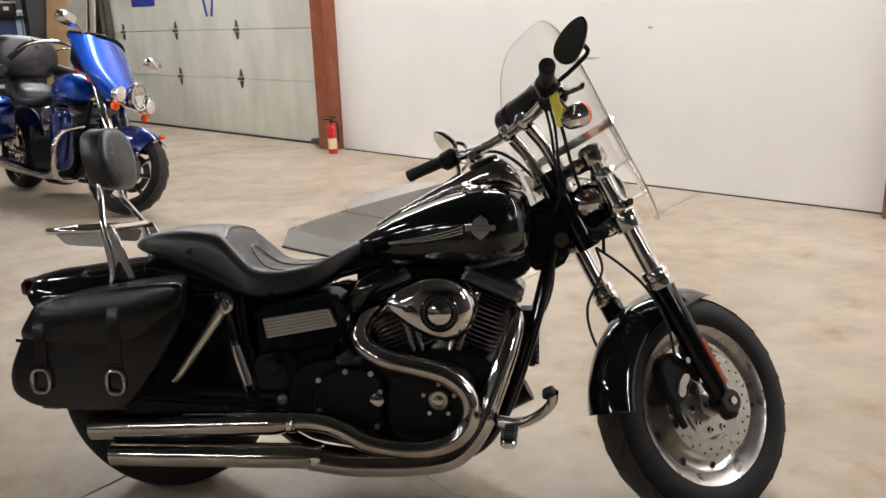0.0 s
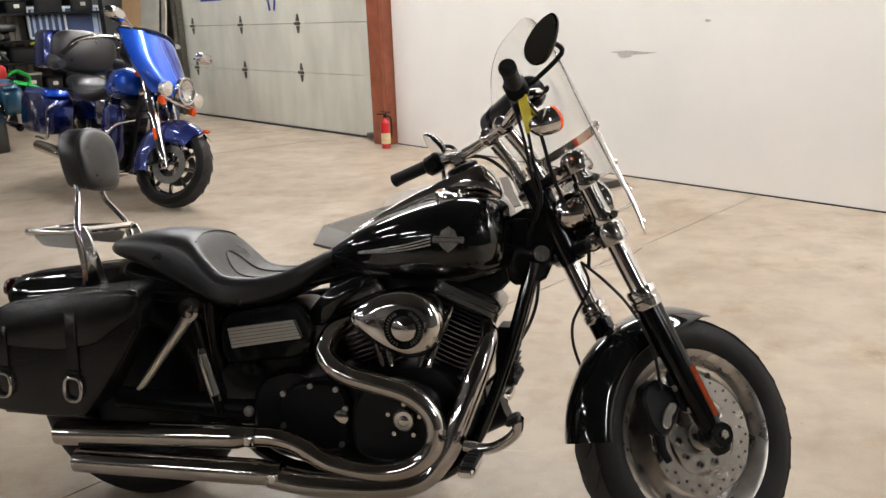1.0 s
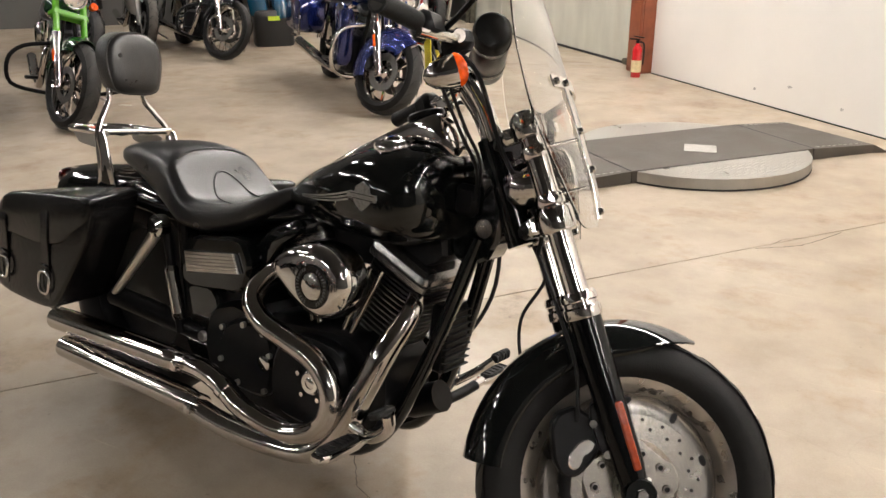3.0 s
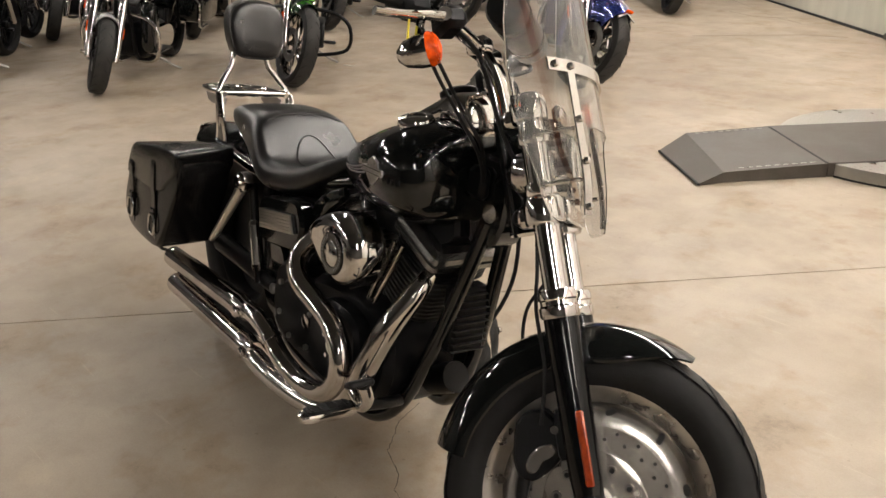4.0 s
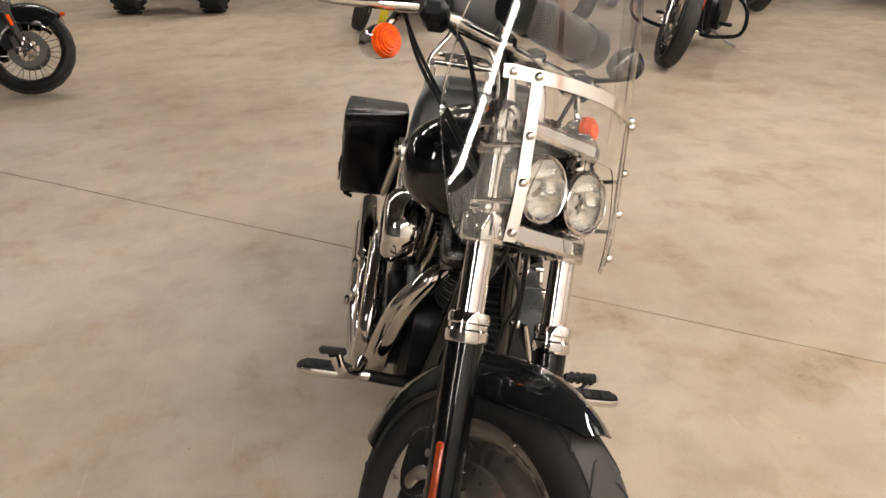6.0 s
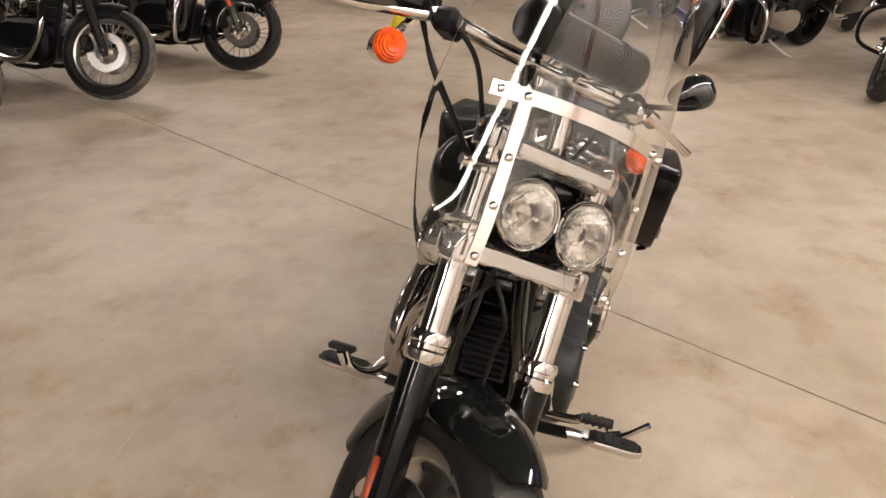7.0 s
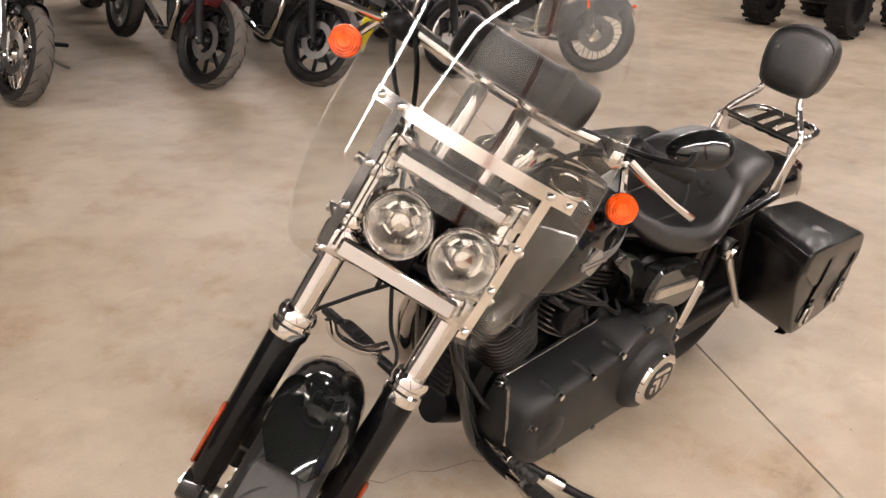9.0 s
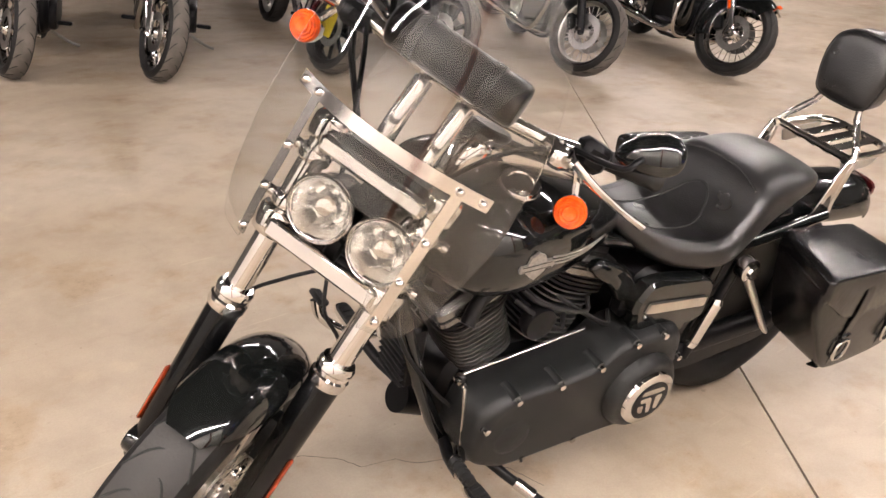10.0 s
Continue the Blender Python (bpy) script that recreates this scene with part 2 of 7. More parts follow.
def concrete():
    m = bpy.data.materials.new("sealed_concrete")
    m.use_nodes = True
    nt = m.node_tree
    L, N = nt.links.new, nt.nodes.new
    p = nt.nodes["Principled BSDF"]
    geo = N("ShaderNodeNewGeometry")

    def noise_at(scale, detail, rough=0.6):
        n = N("ShaderNodeTexNoise")
        n.inputs["Scale"].default_value, n.inputs["Detail"].default_value, n.inputs["Roughness"].default_value = scale, detail, rough
        L(geo.outputs["Position"], n.inputs["Vector"])
        return n.outputs["Fac"]

    def ramp(fac, stops):
        r = N("ShaderNodeValToRGB")
        while len(r.color_ramp.elements) < len(stops):
            r.color_ramp.elements.new(0.5)
        for e, (pos, c) in zip(r.color_ramp.elements, stops):
            e.position, e.color = pos, (*c, 1)
        L(fac, r.inputs[0])
        return r.outputs[0]

    def blend(kind, fac, a, b):
        x = N("ShaderNodeMixRGB")
        x.blend_type = kind
        x.inputs[0].default_value = fac
        L(a, x.inputs[1])
        L(b, x.inputs[2])
        return x.outputs[0]

    base = ramp(noise_at(0.7, 5), ((0.32, (0.315, 0.252, 0.182)), (0.5, (0.385, 0.32, 0.245)), (0.68, (0.45, 0.39, 0.31))))
    cloud = ramp(noise_at(4.5, 6, 0.65), ((0.32, (0.76, 0.74, 0.72)), (0.55, (1, 1, 1)), (0.75, (1.06, 1.06, 1.05))))
    grain = ramp(noise_at(160, 3), ((0.25, (0.88, 0.88, 0.88)), (0.6, (1, 1, 1))))
    stain = ramp(noise_at(2.6, 10, 0.74), ((0.32, (0.58, 0.55, 0.52)), (0.41, (1, 1, 1))))
    col = blend("MULTIPLY", 0.65, base, cloud)
    col = blend("MULTIPLY", 0.8, col, grain)
    col = blend("MULTIPLY", 0.7, col, stain)
    # short dark scuffs left by tyres, stretched along one way
    mp = N("ShaderNodeMapping")
    mp.inputs["Rotation"].default_value = (0, 0, radians(35))
    mp.inputs["Scale"].default_value = (1.1, 5.0, 1.0)
    L(geo.outputs["Position"], mp.inputs["Vector"])
    sc = N("ShaderNodeTexNoise")
    sc.inputs["Scale"].default_value, sc.inputs["Detail"].default_value = 1.6, 4
    L(mp.outputs[0], sc.inputs["Vector"])
    scuff = ramp(sc.outputs["Fac"], ((0.26, (0.55, 0.54, 0.53)), (0.34, (1, 1, 1))))
    col = blend("MULTIPLY", 0.16, col, scuff)
    # warm and pale blotches with soft but distinct rims
    blot = ramp(noise_at(2.6, 9, 0.62), ((0.40, (0.90, 0.84, 0.76)), (0.47, (1, 1, 1)), (0.60, (1.0, 1.0, 1.0)), (0.66, (1.10, 1.09, 1.06))))
    col = blend("MULTIPLY", 0.85, col, blot)
    speck = ramp(noise_at(38, 2, 0.5), ((0.22, (0.55, 0.52, 0.50)), (0.28, (1, 1, 1))))
    col = blend("MULTIPLY", 0.6, col, speck)
    # thin pale scratches, scraped one way in some places
    ms = N("ShaderNodeMapping")
    ms.inputs["Rotation"].default_value = (0, 0, radians(-28))
    ms.inputs["Scale"].default_value = (2.2, 46.0, 1.0)
    L(geo.outputs["Position"], ms.inputs["Vector"])
    sn = N("ShaderNodeTexNoise")
    sn.inputs["Scale"].default_value, sn.inputs["Detail"].default_value = 1.4, 5
    L(ms.outputs[0], sn.inputs["Vector"])
    scratch = ramp(sn.outputs["Fac"], ((0.66, (1, 1, 1)), (0.72, (1.22, 1.21, 1.18))))
    col = blend("MULTIPLY", 0.7, col, scratch)
    # fine wandering cracks, only in a few patches
    warp = N("ShaderNodeTexNoise")
    warp.inputs["Scale"].default_value, warp.inputs["Detail"].default_value = 2.2, 5
    L(geo.outputs["Position"], warp.inputs["Vector"])
    add = N("ShaderNodeVectorMath")
    add.operation = "MULTIPLY_ADD"
    add.inputs[1].default_value = (0.5, 0.5, 0.0)
    L(warp.outputs["Color"], add.inputs[0])
    L(geo.outputs["Position"], add.inputs[2])
    vor = N("ShaderNodeTexVoronoi")
    vor.feature = "DISTANCE_TO_EDGE"
    vor.inputs["Scale"].default_value = 0.55
    L(add.outputs[0], vor.inputs["Vector"])
    thin = ramp(vor.outputs["Distance"], ((0.0, (0.35, 0.33, 0.3)), (0.0022, (1, 1, 1))))
    col = blend("MULTIPLY", 0.08, col, thin)
    L(col, p.inputs["Base Color"])
    rr = N("ShaderNodeMapRange")
    rr.inputs[1].default_value, rr.inputs[2].default_value, rr.inputs[3].default_value, rr.inputs[4].default_value = 0.3, 0.7, 0.36, 0.58
    L(noise_at(3.0, 5), rr.inputs[0])
    L(rr.outputs[0], p.inputs["Roughness"])
    b = N("ShaderNodeBump")
    b.inputs["Strength"].default_value, b.inputs["Distance"].default_value = 0.25, 0.003
    L(noise_at(45, 5), b.inputs["Height"])
    L(b.outputs[0], p.inputs["Normal"])
    return m


CONCRETE = concrete()
JOINT = mat("joint_dirt", (0.045, 0.038, 0.030), 0.9, var=0.4, scale=30)
WALL = mat("white_wall_panel", (0.86, 0.83, 0.78), 0.55, var=0.05, scale=1.2, bump=0.06, bscale=120)
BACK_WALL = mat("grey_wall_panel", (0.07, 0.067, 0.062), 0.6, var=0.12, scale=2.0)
CEILING = mat("dark_ceiling", (0.035, 0.034, 0.032), 0.8, var=0.15, scale=2)
DOOR_PAINT = mat("pale_green_white_door", (0.55, 0.545, 0.47), 0.5, var=0.16, scale=1.6, bump=0.1, bscale=70, stretch=(2.5, 2.5, 0.8))
POST_PAINT = mat("red_oxide_paint", (0.23, 0.066, 0.030), 0.42, var=0.35, scale=7, bump=0.1, bscale=40)
HINGE = mat("rusty_hinge_steel", (0.09, 0.085, 0.065), 0.55, 0.5, var=0.4, scale=30)
BLUE_TAPE = mat("blue_paint_mark", (0.02, 0.03, 0.22), 0.5)
DARK = mat("dark_rubber_and_gap_shade", (0.02, 0.02, 0.02), 0.8)


def floor():
    # two pours meet in a straight joint
    way = Vector((math.cos(radians(51.8)), math.sin(radians(51.8)), 0))
    across = Vector((-way.y, way.x, 0))
    mid, gap, far = across * 2.2295, 0.0036, 60.0
    g = Geo()
    for s in (-1, 1):
        a, b = mid + across * s * gap, mid + across * s * far
        q = [a - way * far, a + way * far, b + way * far, b - way * far]
        low = [p - Vector((0, 0, 0.012)) for p in q[:2]]
        g.put(q + low, [(0, 1, 2, 3), (0, 1, 5, 4)])
    ob = new("floor", g.mesh("floor", CONCRETE, 60))
    tagged(ob, "worn tan sealed concrete floor with scuffs", "floor", kind="structure")
    j = Geo().put([mid + across * s * 0.01 + way * k * far + Vector((0, 0, -0.010)) for s, k in ((-1, -1), (1, -1), (1, 1), (-1, 1))], [(0, 1, 2, 3)])
    tagged(part("joint", j, JOINT, ob), "dirt-filled saw-cut floor joint", kind="structure")
    # hairline cracks, wandering off the joint and under the motorcycle
    rnd = random.Random(12)
    for run, wide in (([(0.60, 4.345), (0.70, 4.415), (0.779, 4.484), (0.85, 4.60), (0.93, 4.755)], 0.0022), ([(0.655, 4.425), (0.69, 4.512), (0.76, 4.575), (0.80, 4.60)], 0.0016), ([(0.32, 1.850), (0.28, 1.871), (0.21, 1.935), (0.181, 1.994), (0.095, 2.021), (0.056, 2.066), (-0.04, 2.11), (-0.118, 2.218), (-0.150, 2.33)], 0.0009)):
        pts = []
        for (x0, y0), (x1, y1) in zip(run, run[1:]):
            n = max(2, int(math.hypot(x1 - x0, y1 - y0) / 0.012))
            pts += [(x0 + (x1 - x0) * k / n + rnd.uniform(-0.0025, 0.0025), y0 + (y1 - y0) * k / n + rnd.uniform(-0.0025, 0.0025)) for k in range(n)]
        g = Geo()
        for (x0, y0), (x1, y1) in zip(pts, pts[1:]):
            d = Vector((-(y1 - y0), x1 - x0, 0)).normalized() * wide * rnd.uniform(0.6, 1.2)
            a, b = Vector((x0, y0, 0.0012)), Vector((x1, y1, 0.0012))
            g.put([a - d, b - d, b + d, a + d], [(0, 1, 2, 3)])
        tagged(part("crack", g, JOINT, ob), "thin wandering crack in the concrete", kind="structure")


floor()


def wall(name, x0, x1, y0, y1, label, material, z1=HIGH):
    return solid(name, Geo().box(((x0 + x1) / 2, (y0 + y1) / 2, z1 / 2), (x1 - x0, y1 - y0, z1), 0.004), material, ROOM, label, "wall", kind="structure")


wall("wall_north", 0.0, A1, 0.0, 0.2, "smooth white-painted wall panel with small scuffs", WALL)
# the shadow gap where wall meets floor, painted as a thin dark strip
solid("trim_floor_gap", Geo().box((A1 / 2, -0.0025, 0.006), (A1 - 0.02, 0.005, 0.010), 0.001), DARK, ROOM, "thin dark strip for the shadow gap at the foot of the white wall", "trim", kind="structure")
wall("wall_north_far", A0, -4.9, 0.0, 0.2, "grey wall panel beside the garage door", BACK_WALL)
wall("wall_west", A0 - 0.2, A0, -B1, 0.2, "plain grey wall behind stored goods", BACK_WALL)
# east and south walls are out of view, added dark to close off the light
wall("wall_east", A1, A1 + 0.2, -B1, 0.2, "unseen dark wall added to close the hall", BACK_WALL)
wall("wall_south", A0 - 0.2, A1 + 0.2, -B1 - 0.2, -B1, "unseen dark wall added to close the hall", BACK_WALL)
solid("wall_lintel", Geo().box((-2.45, 0.1, 4.05), (4.9, 0.2, 1.1), 0.004), WALL, ROOM, "white wall above the garage door", "wall", kind="structure")
# ceiling is out of view; its dark colour keeps ambient light and reflections low
solid("ceiling", Geo().box(((A0 + A1) / 2, -B1 / 2, HIGH + 0.1), (A1 - A0 + 0.4, B1 + 0.4, 0.2), 0.004), CEILING, ROOM, "unseen dark ceiling that closes the hall", "ceiling", kind="structure")


def post(x, name):
    p = Geo().box((x, -0.02, HIGH / 2), (0.24, 0.22, HIGH), 0.012)
    p.box((x + 0.105, -0.14, HIGH / 2), (0.03, 0.03, HIGH), 0.006)
    return solid(name, p, POST_PAINT, ROOM, "red-oxide painted steel door jamb post, chipped", "post", kind="structure")


post(-0.13, "trim_post")
post(5.42, "trim_post")


def garage_door():
    d = thing("door_1", ROOM, "closed pale sectional garage door with strap hinges", "garage door", kind="structure")
    z, heights = 0.02, (0.665, 0.57, 0.565, 0.565, 0.565, 0.5)
    for h in heights:
        g = Geo().box((-2.56, 0.11, z + h / 2), (4.62, 0.045, h - 0.004), 0.005)
        part("panel", g, DOOR_PAINT, d)
        z += h
    part("bottom_seal", Geo().box((-2.56, 0.10, 0.012), (4.62, 0.05, 0.024), 0.004), DARK, d, "black rubber bottom seal")
    z = 0.02
    for h in heights[:-1]:
        z += h
        for x in (-0.39, -1.86, -3.2, -4.55):
            g = Geo()
            g.plate([(-0.035, -0.03), (0.035, -0.03), (0.012, -0.11), (-0.012, -0.11)], 0.008, pose(x, 0.083, z, 90, 0, 0))
            g.plate([(-0.035, 0.03), (0.035, 0.03), (0.012, 0.11), (-0.012, 0.11)], 0.008, pose(x, 0.083, z, 90, 0, 0))
            g.tube([(x - 0.045, 0.074, z), (x + 0.045, 0.074, z)], 0.018, 10, 0)
            part("hinge", g, HINGE, d, "dark steel strap hinge")
    g = Geo().box((-0.39, 0.075, 0.985), (0.07, 0.03, 0.10), 0.004).box((-0.46, 0.07, 1.0), (0.08, 0.012, 0.012), 0.002)
    part("latch", g, STEEL, d, "galvanised side latch")
    g = Geo().tube([(-0.38, 0.07, 0.92), (-0.395, 0.045, 0.89), (-0.395, 0.045, 0.83), (-0.38, 0.07, 0.79)], 0.008, 8)
    part("handle", g, STEEL, d, "bent steel lift handle")
    part("corner_bracket", Geo().box((-0.40, 0.07, 0.15), (0.07, 0.03, 0.24), 0.004).box((-0.44, 0.03, 0.05), (0.16, 0.1, 0.06), 0.01), HINGE, d, "rusty bottom corner bracket")
    # blue marks, only their lower ends show
    for x, w in ((-3.94, 0.60), (-1.136, 0.60)):
        part("painted_mark", Geo().box((x, 0.085, 1.675), (w, 0.003, 0.20), 0.001), BLUE_TAPE, d, "blue painted bar on the door")
    g = Geo()
    for s in (-1, 1):
        g.box((0, 0, 0), (0.045, 0.003, 0.30), 0.001, pose(-2.41 + s * 0.085, 0.085, 1.56, 0, s * 14, 0))
    part("painted_mark", g, BLUE_TAPE, d, "blue painted bars on the door")


garage_door()

TUBE = glow("lit_lamp_tube", LAMP_COLOUR, LAMP_STRENGTH)
HOUSING = mat("white_lamp_housing", (0.7, 0.7, 0.68), 0.4)


def strip_light(x, y):
    t = thing("strip_light", ROOM @ pose(x, y, HIGH - 0.35), "lit twin-tube strip light hung below the ceiling", "ceiling light", "strip lights")
    g = Geo().plate([(-0.12, 0.0), (0.12, 0.0), (0.07, 0.07), (-0.07, 0.07)], 1.3, pose(0, 0, 0.02, 90, 0, 90))
    part("housing", g, HOUSING, t)
    for s in (-1, 1):
        part("tube", Geo().tube([(-0.6, s * 0.055, -0.01), (0.6, s * 0.055, -0.01)], 0.028, 10, 0), TUBE, t)
        part("hanger", Geo().tube([(s * 0.5, 0, 0.08), (s * 0.5, 0, 0.36)], 0.004, 6, 0), STEEL, t)


# one long row along the white wall, a second that starts past the motorcycle, and lamps over the far parts
for x in (-4.4, -3.1, -1.8, -0.5, 0.8, 2.1, 3.4, 4.7, 6.0, 7.3, 8.6, 9.9, 11.2):
    strip_light(x, -1.15)
for x in (10.8, 12.1, 13.4):
    strip_light(x, -4.7)
for x in (-4.2, 0.2):
    strip_light(x, -5.9)
for x, y in ((-3.5, -9.8), (1.2, -9.8), (2.5, -14.5), (7.0, -14.5)):
    strip_light(x - 0.8, y)
    strip_light(x + 0.8, y - 0.5)

# grey scuffs rubbed into the white wall, and a few specks
SCUFF = mat("grey_wall_scuff", (0.50, 0.48, 0.45), 0.6, var=0.25, scale=30)
for x, z, w, h in ((2.93, 0.975, 0.36, 0.03), (2.86, 0.95, 0.12, 0.025), (3.56, 1.206, 0.05, 0.02), (1.50, 0.112, 0.03, 0.02), (1.89, 0.19, 0.05, 0.02), (2.43, 0.122, 0.03, 0.02)):
    pts = [(w / 2 * math.cos(a) * (1 + 0.25 * math.sin(5 * a)), h / 2 * math.sin(a) * (1 + 0.3 * math.cos(3 * a))) for a in [2 * math.pi * i / 24 for i in range(24)]]
    tagged(part("scuff", Geo().plate(pts, 0.002, pose(x, -0.001, z, 90, 0, 0)), SCUFF, bpy.data.objects["wall_north"]), "grey scuff mark on the wall")


# faint rubber marks left on the floor in front of the garage door
TYRE_MARK = mat("rubbed_tyre_mark", (0.235, 0.19, 0.145), 0.55, var=0.25, scale=6)
for line in ([(-2.94, 8.38), (-2.52, 8.74), (-2.15, 9.05), (-1.77, 9.15)], [(-4.18, 11.22), (-3.56, 10.65), (-2.88, 9.95), (-2.49, 9.73)], [(-3.52, 10.12), (-3.08, 9.90), (-2.76, 9.98)]):
    n = len(line)
    rim = [(x - 0.012, y + 0.018) for x, y in line] + [(x + 0.012, y - 0.018) for x, y in line[::-1]]
    g = Geo().put([(x, y, 0.0012) for x, y in rim], [(i, i + 1, 2 * n - 2 - i, 2 * n - 1 - i) for i in range(n - 1)])
    tagged(part("tyre_mark", g, TYRE_MARK, bpy.data.objects["floor"]), "faint dark rubber mark")


# ---- the black motorcycle ----
BIKE = pose(0.064, 2.106, 0, 0, 0, -7.0) @ pose(0, 0, 0, -10.5, 0, 0)  # leans on its stand, to its left
FORK = Matrix(((0.71, -0.525, -0.469, 0), (0.61, 0.792, 0.038, 0), (0.351, -0.313, 0.882, 0), (0, 0, 0, 1)))  # steered to the left
FORK = FORK.to_3x3().to_quaternion().to_matrix().to_4x4()
FORK.translation = (0.5835, 0.004, 0.276)


def body(sections, n=28, power=2.3):
    """Rings across x from rows of (x, top, bottom, half width)."""
    return [[(x, y, z) for y, z in oval(n, w, (t - b) / 2, power, 0, (t + b) / 2)] for x, t, b, w in sections]


def finer(sections, k=3):
    """The same rows, with k - 1 between each two, on a smooth curve."""
    out, s = [], [sections[0], *sections, sections[-1]]
    for i in range(1, len(s) - 2):
        for j in range(k):
            t = j / k
            out.append(tuple(0.5 * (2 * b + (c - a) * t + (2 * a - 5 * b + 4 * c - d) * t * t + (3 * b - a - 3 * c + d) * t**3) for a, b, c, d in zip(s[i - 1], s[i], s[i + 1], s[i + 2])))
    return out + [sections[-1]]


def shell(path, arc, thick=0.004, m=None, g=None):
    """A mudguard: an arc of (y, drop) pairs swept along (x, z, width factor) points, with thickness."""
    g = g or Geo()
    rings = []
    for i, (x, z, k) in enumerate(path):
        a, b = path[max(i - 1, 0)], path[min(i + 1, len(path) - 1)]
        nx, nz = -(b[1] - a[1]), b[0] - a[0]
        d = math.hypot(nx, nz)
        nx, nz = nx / d, nz / d
        if nz < 0 and i == 0 or (rings and nx * last[0] + nz * last[1] < 0):
            nx, nz = -nx, -nz
        last = (nx, nz)
        out = [(x - nx * drop * k, y * k, z - nz * drop * k) for y, drop in arc]
        inn = [(x - nx * (drop * k + thick), y * k * 0.97, z - nz * (drop * k + thick)) for y, drop in arc[::-1]]
        rings.append(out + inn)
    return g.loft(rings, True, True, m)


def tyre_geo(R, r, width, rim):
    prof = [(rim, -width * 0.36), (rim + 0.02, -width * 0.47), (R - r * 0.75, -width * 0.5), (R - r * 0.32, -width * 0.44), (R - r * 0.1, -width * 0.27), (R, 0)]
    prof += [(a, -h) for a, h in prof[-2::-1]]
    return Geo().ring(prof, AXLE, 72)


def tread_geo(R, n):
    """Long curved grooves that sweep from the shoulders towards the middle of the tread."""
    g = Geo()
    for i in range(n):
        for s in (-1, 1):
            a0 = 2 * math.pi * (i + (0.5 if s > 0 else 0)) / n
            pts = []
            for k in range(6):
                y = 0.012 + 0.0085 * k
                r, a = R - 4.2 * y * y - 0.0006, a0 + 0.20 * (1 - ((k - 0.0) / 5) ** 1.6)
                pts.append((r * math.cos(a), s * y, r * math.sin(a)))
            g.tube(pts, [0.0012, 0.0024, 0.0028, 0.0028, 0.0026, 0.0018], 6, 1)
    return g


bike = thing("motorcycle", BIKE, "black cruiser motorcycle with chrome pipes, saddlebags and windshield", "motorcycle")

# tank
TANK = finer([(-0.385, 0.728, 0.700, 0.018), (-0.35, 0.755, 0.684, 0.062), (-0.27, 0.805, 0.674, 0.112), (-0.17, 0.852, 0.667, 0.160), (-0.07, 0.889, 0.664, 0.194), (0.02, 0.906, 0.667, 0.210), (0.085, 0.898, 0.680, 0.199), (0.122, 0.866, 0.702, 0.158), (0.138, 0.815, 0.74, 0.085)])
tank = part("fuel_tank", Geo().loft(body(TANK, 48, 2.5)), BLACK, bike, "gloss black teardrop fuel tank", angle=60)

# seat
SEAT = finer([(-0.335, 0.752, 0.712, 0.055), (-0.40, 0.728, 0.648, 0.105), (-0.47, 0.697, 0.606, 0.140), (-0.55, 0.684, 0.586, 0.165), (-0.62, 0.692, 0.582, 0.175), (-0.67, 0.735, 0.588, 0.172), (-0.72, 0.778, 0.606, 0.162), (-0.79, 0.790, 0.640, 0.148), (-0.88, 0.787, 0.682, 0.135), (-0.96, 0.768, 0.708, 0.115), (-1.0, 0.748, 0.722, 0.075)], 6)


def seat_dish(x, y, w):
    """How far the rider's bucket lies below the shoulders of the seat."""
    ease = [max(0.0, min(1.0, v)) for v in ((-0.37 - x) / 0.07, (x + 0.75) / 0.10)]
    deep = 0.022 * math.prod(v * v * (3 - 2 * v) for v in ease)
    q = abs(y) / (0.84 * w)
    return deep * (1 - q**3) ** 0.7 if q < 1 else 0.0


def seat_skin():
    rows = []
    for x, t, b, w in SEAT:
        mid = (t + b) / 2
        rows.append([(x, y, z - seat_dish(x, y, w) * (z > mid)) for y, z in oval(80, w, (t - b) / 2, 3.3, 0, mid)])
    return Geo().loft(rows)


seat = part("seat", seat_skin(), LEATHER, bike, "black leather two-up seat", angle=70)

# rear mudguard
arc = [(0.105 * math.sin(a), 0.105 * (1 - math.cos(a)) * 0.9) for a in [radians(d) for d in range(-90, 91, 15)]]
path = [(-0.62, 0.60, 1.0), (-0.70, 0.66, 1.0), (-0.80, 0.695, 1.0), (-0.92, 0.703, 1.0), (-1.04, 0.693, 1.0), (-1.16, 0.675, 1.0), (-1.27, 0.660, 0.98), (-1.34, 0.645, 0.95), (-1.372, 0.615, 0.93)]
part("rear_mudguard", shell(path, arc), BLACK, bike, "gloss black rear mudguard", angle=60)
part("tail_light", Geo().loft([[(-1.365 - dx, y, 0.605 + z) for y, z in oval(20, 0.06 * k, 0.028 * k, 3)] for dx, k in ((0, 1), (0.012, 1), (0.02, 0.85))]), RED_LENS, bike, "red tail light lens")

# wheels
rear = part("rear_wheel", Geo().ring([(0.205, -0.06), (0.212, -0.062), (0.212, 0.062), (0.205, 0.06), (0.185, 0.03), (0.185, -0.03)], AXLE).lathe([(0.0, -0.02), (0.19, -0.012), (0.19, 0.012), (0.0, 0.02)], AXLE, 40), BLACK_METAL, bike, "dark cast rear wheel", pose(-0.955, 0, 0.326))
part("tyre", tyre_geo(0.325, 0.09, 0.18, 0.208), RUBBER, rear, "worn black rear tyre", angle=50)

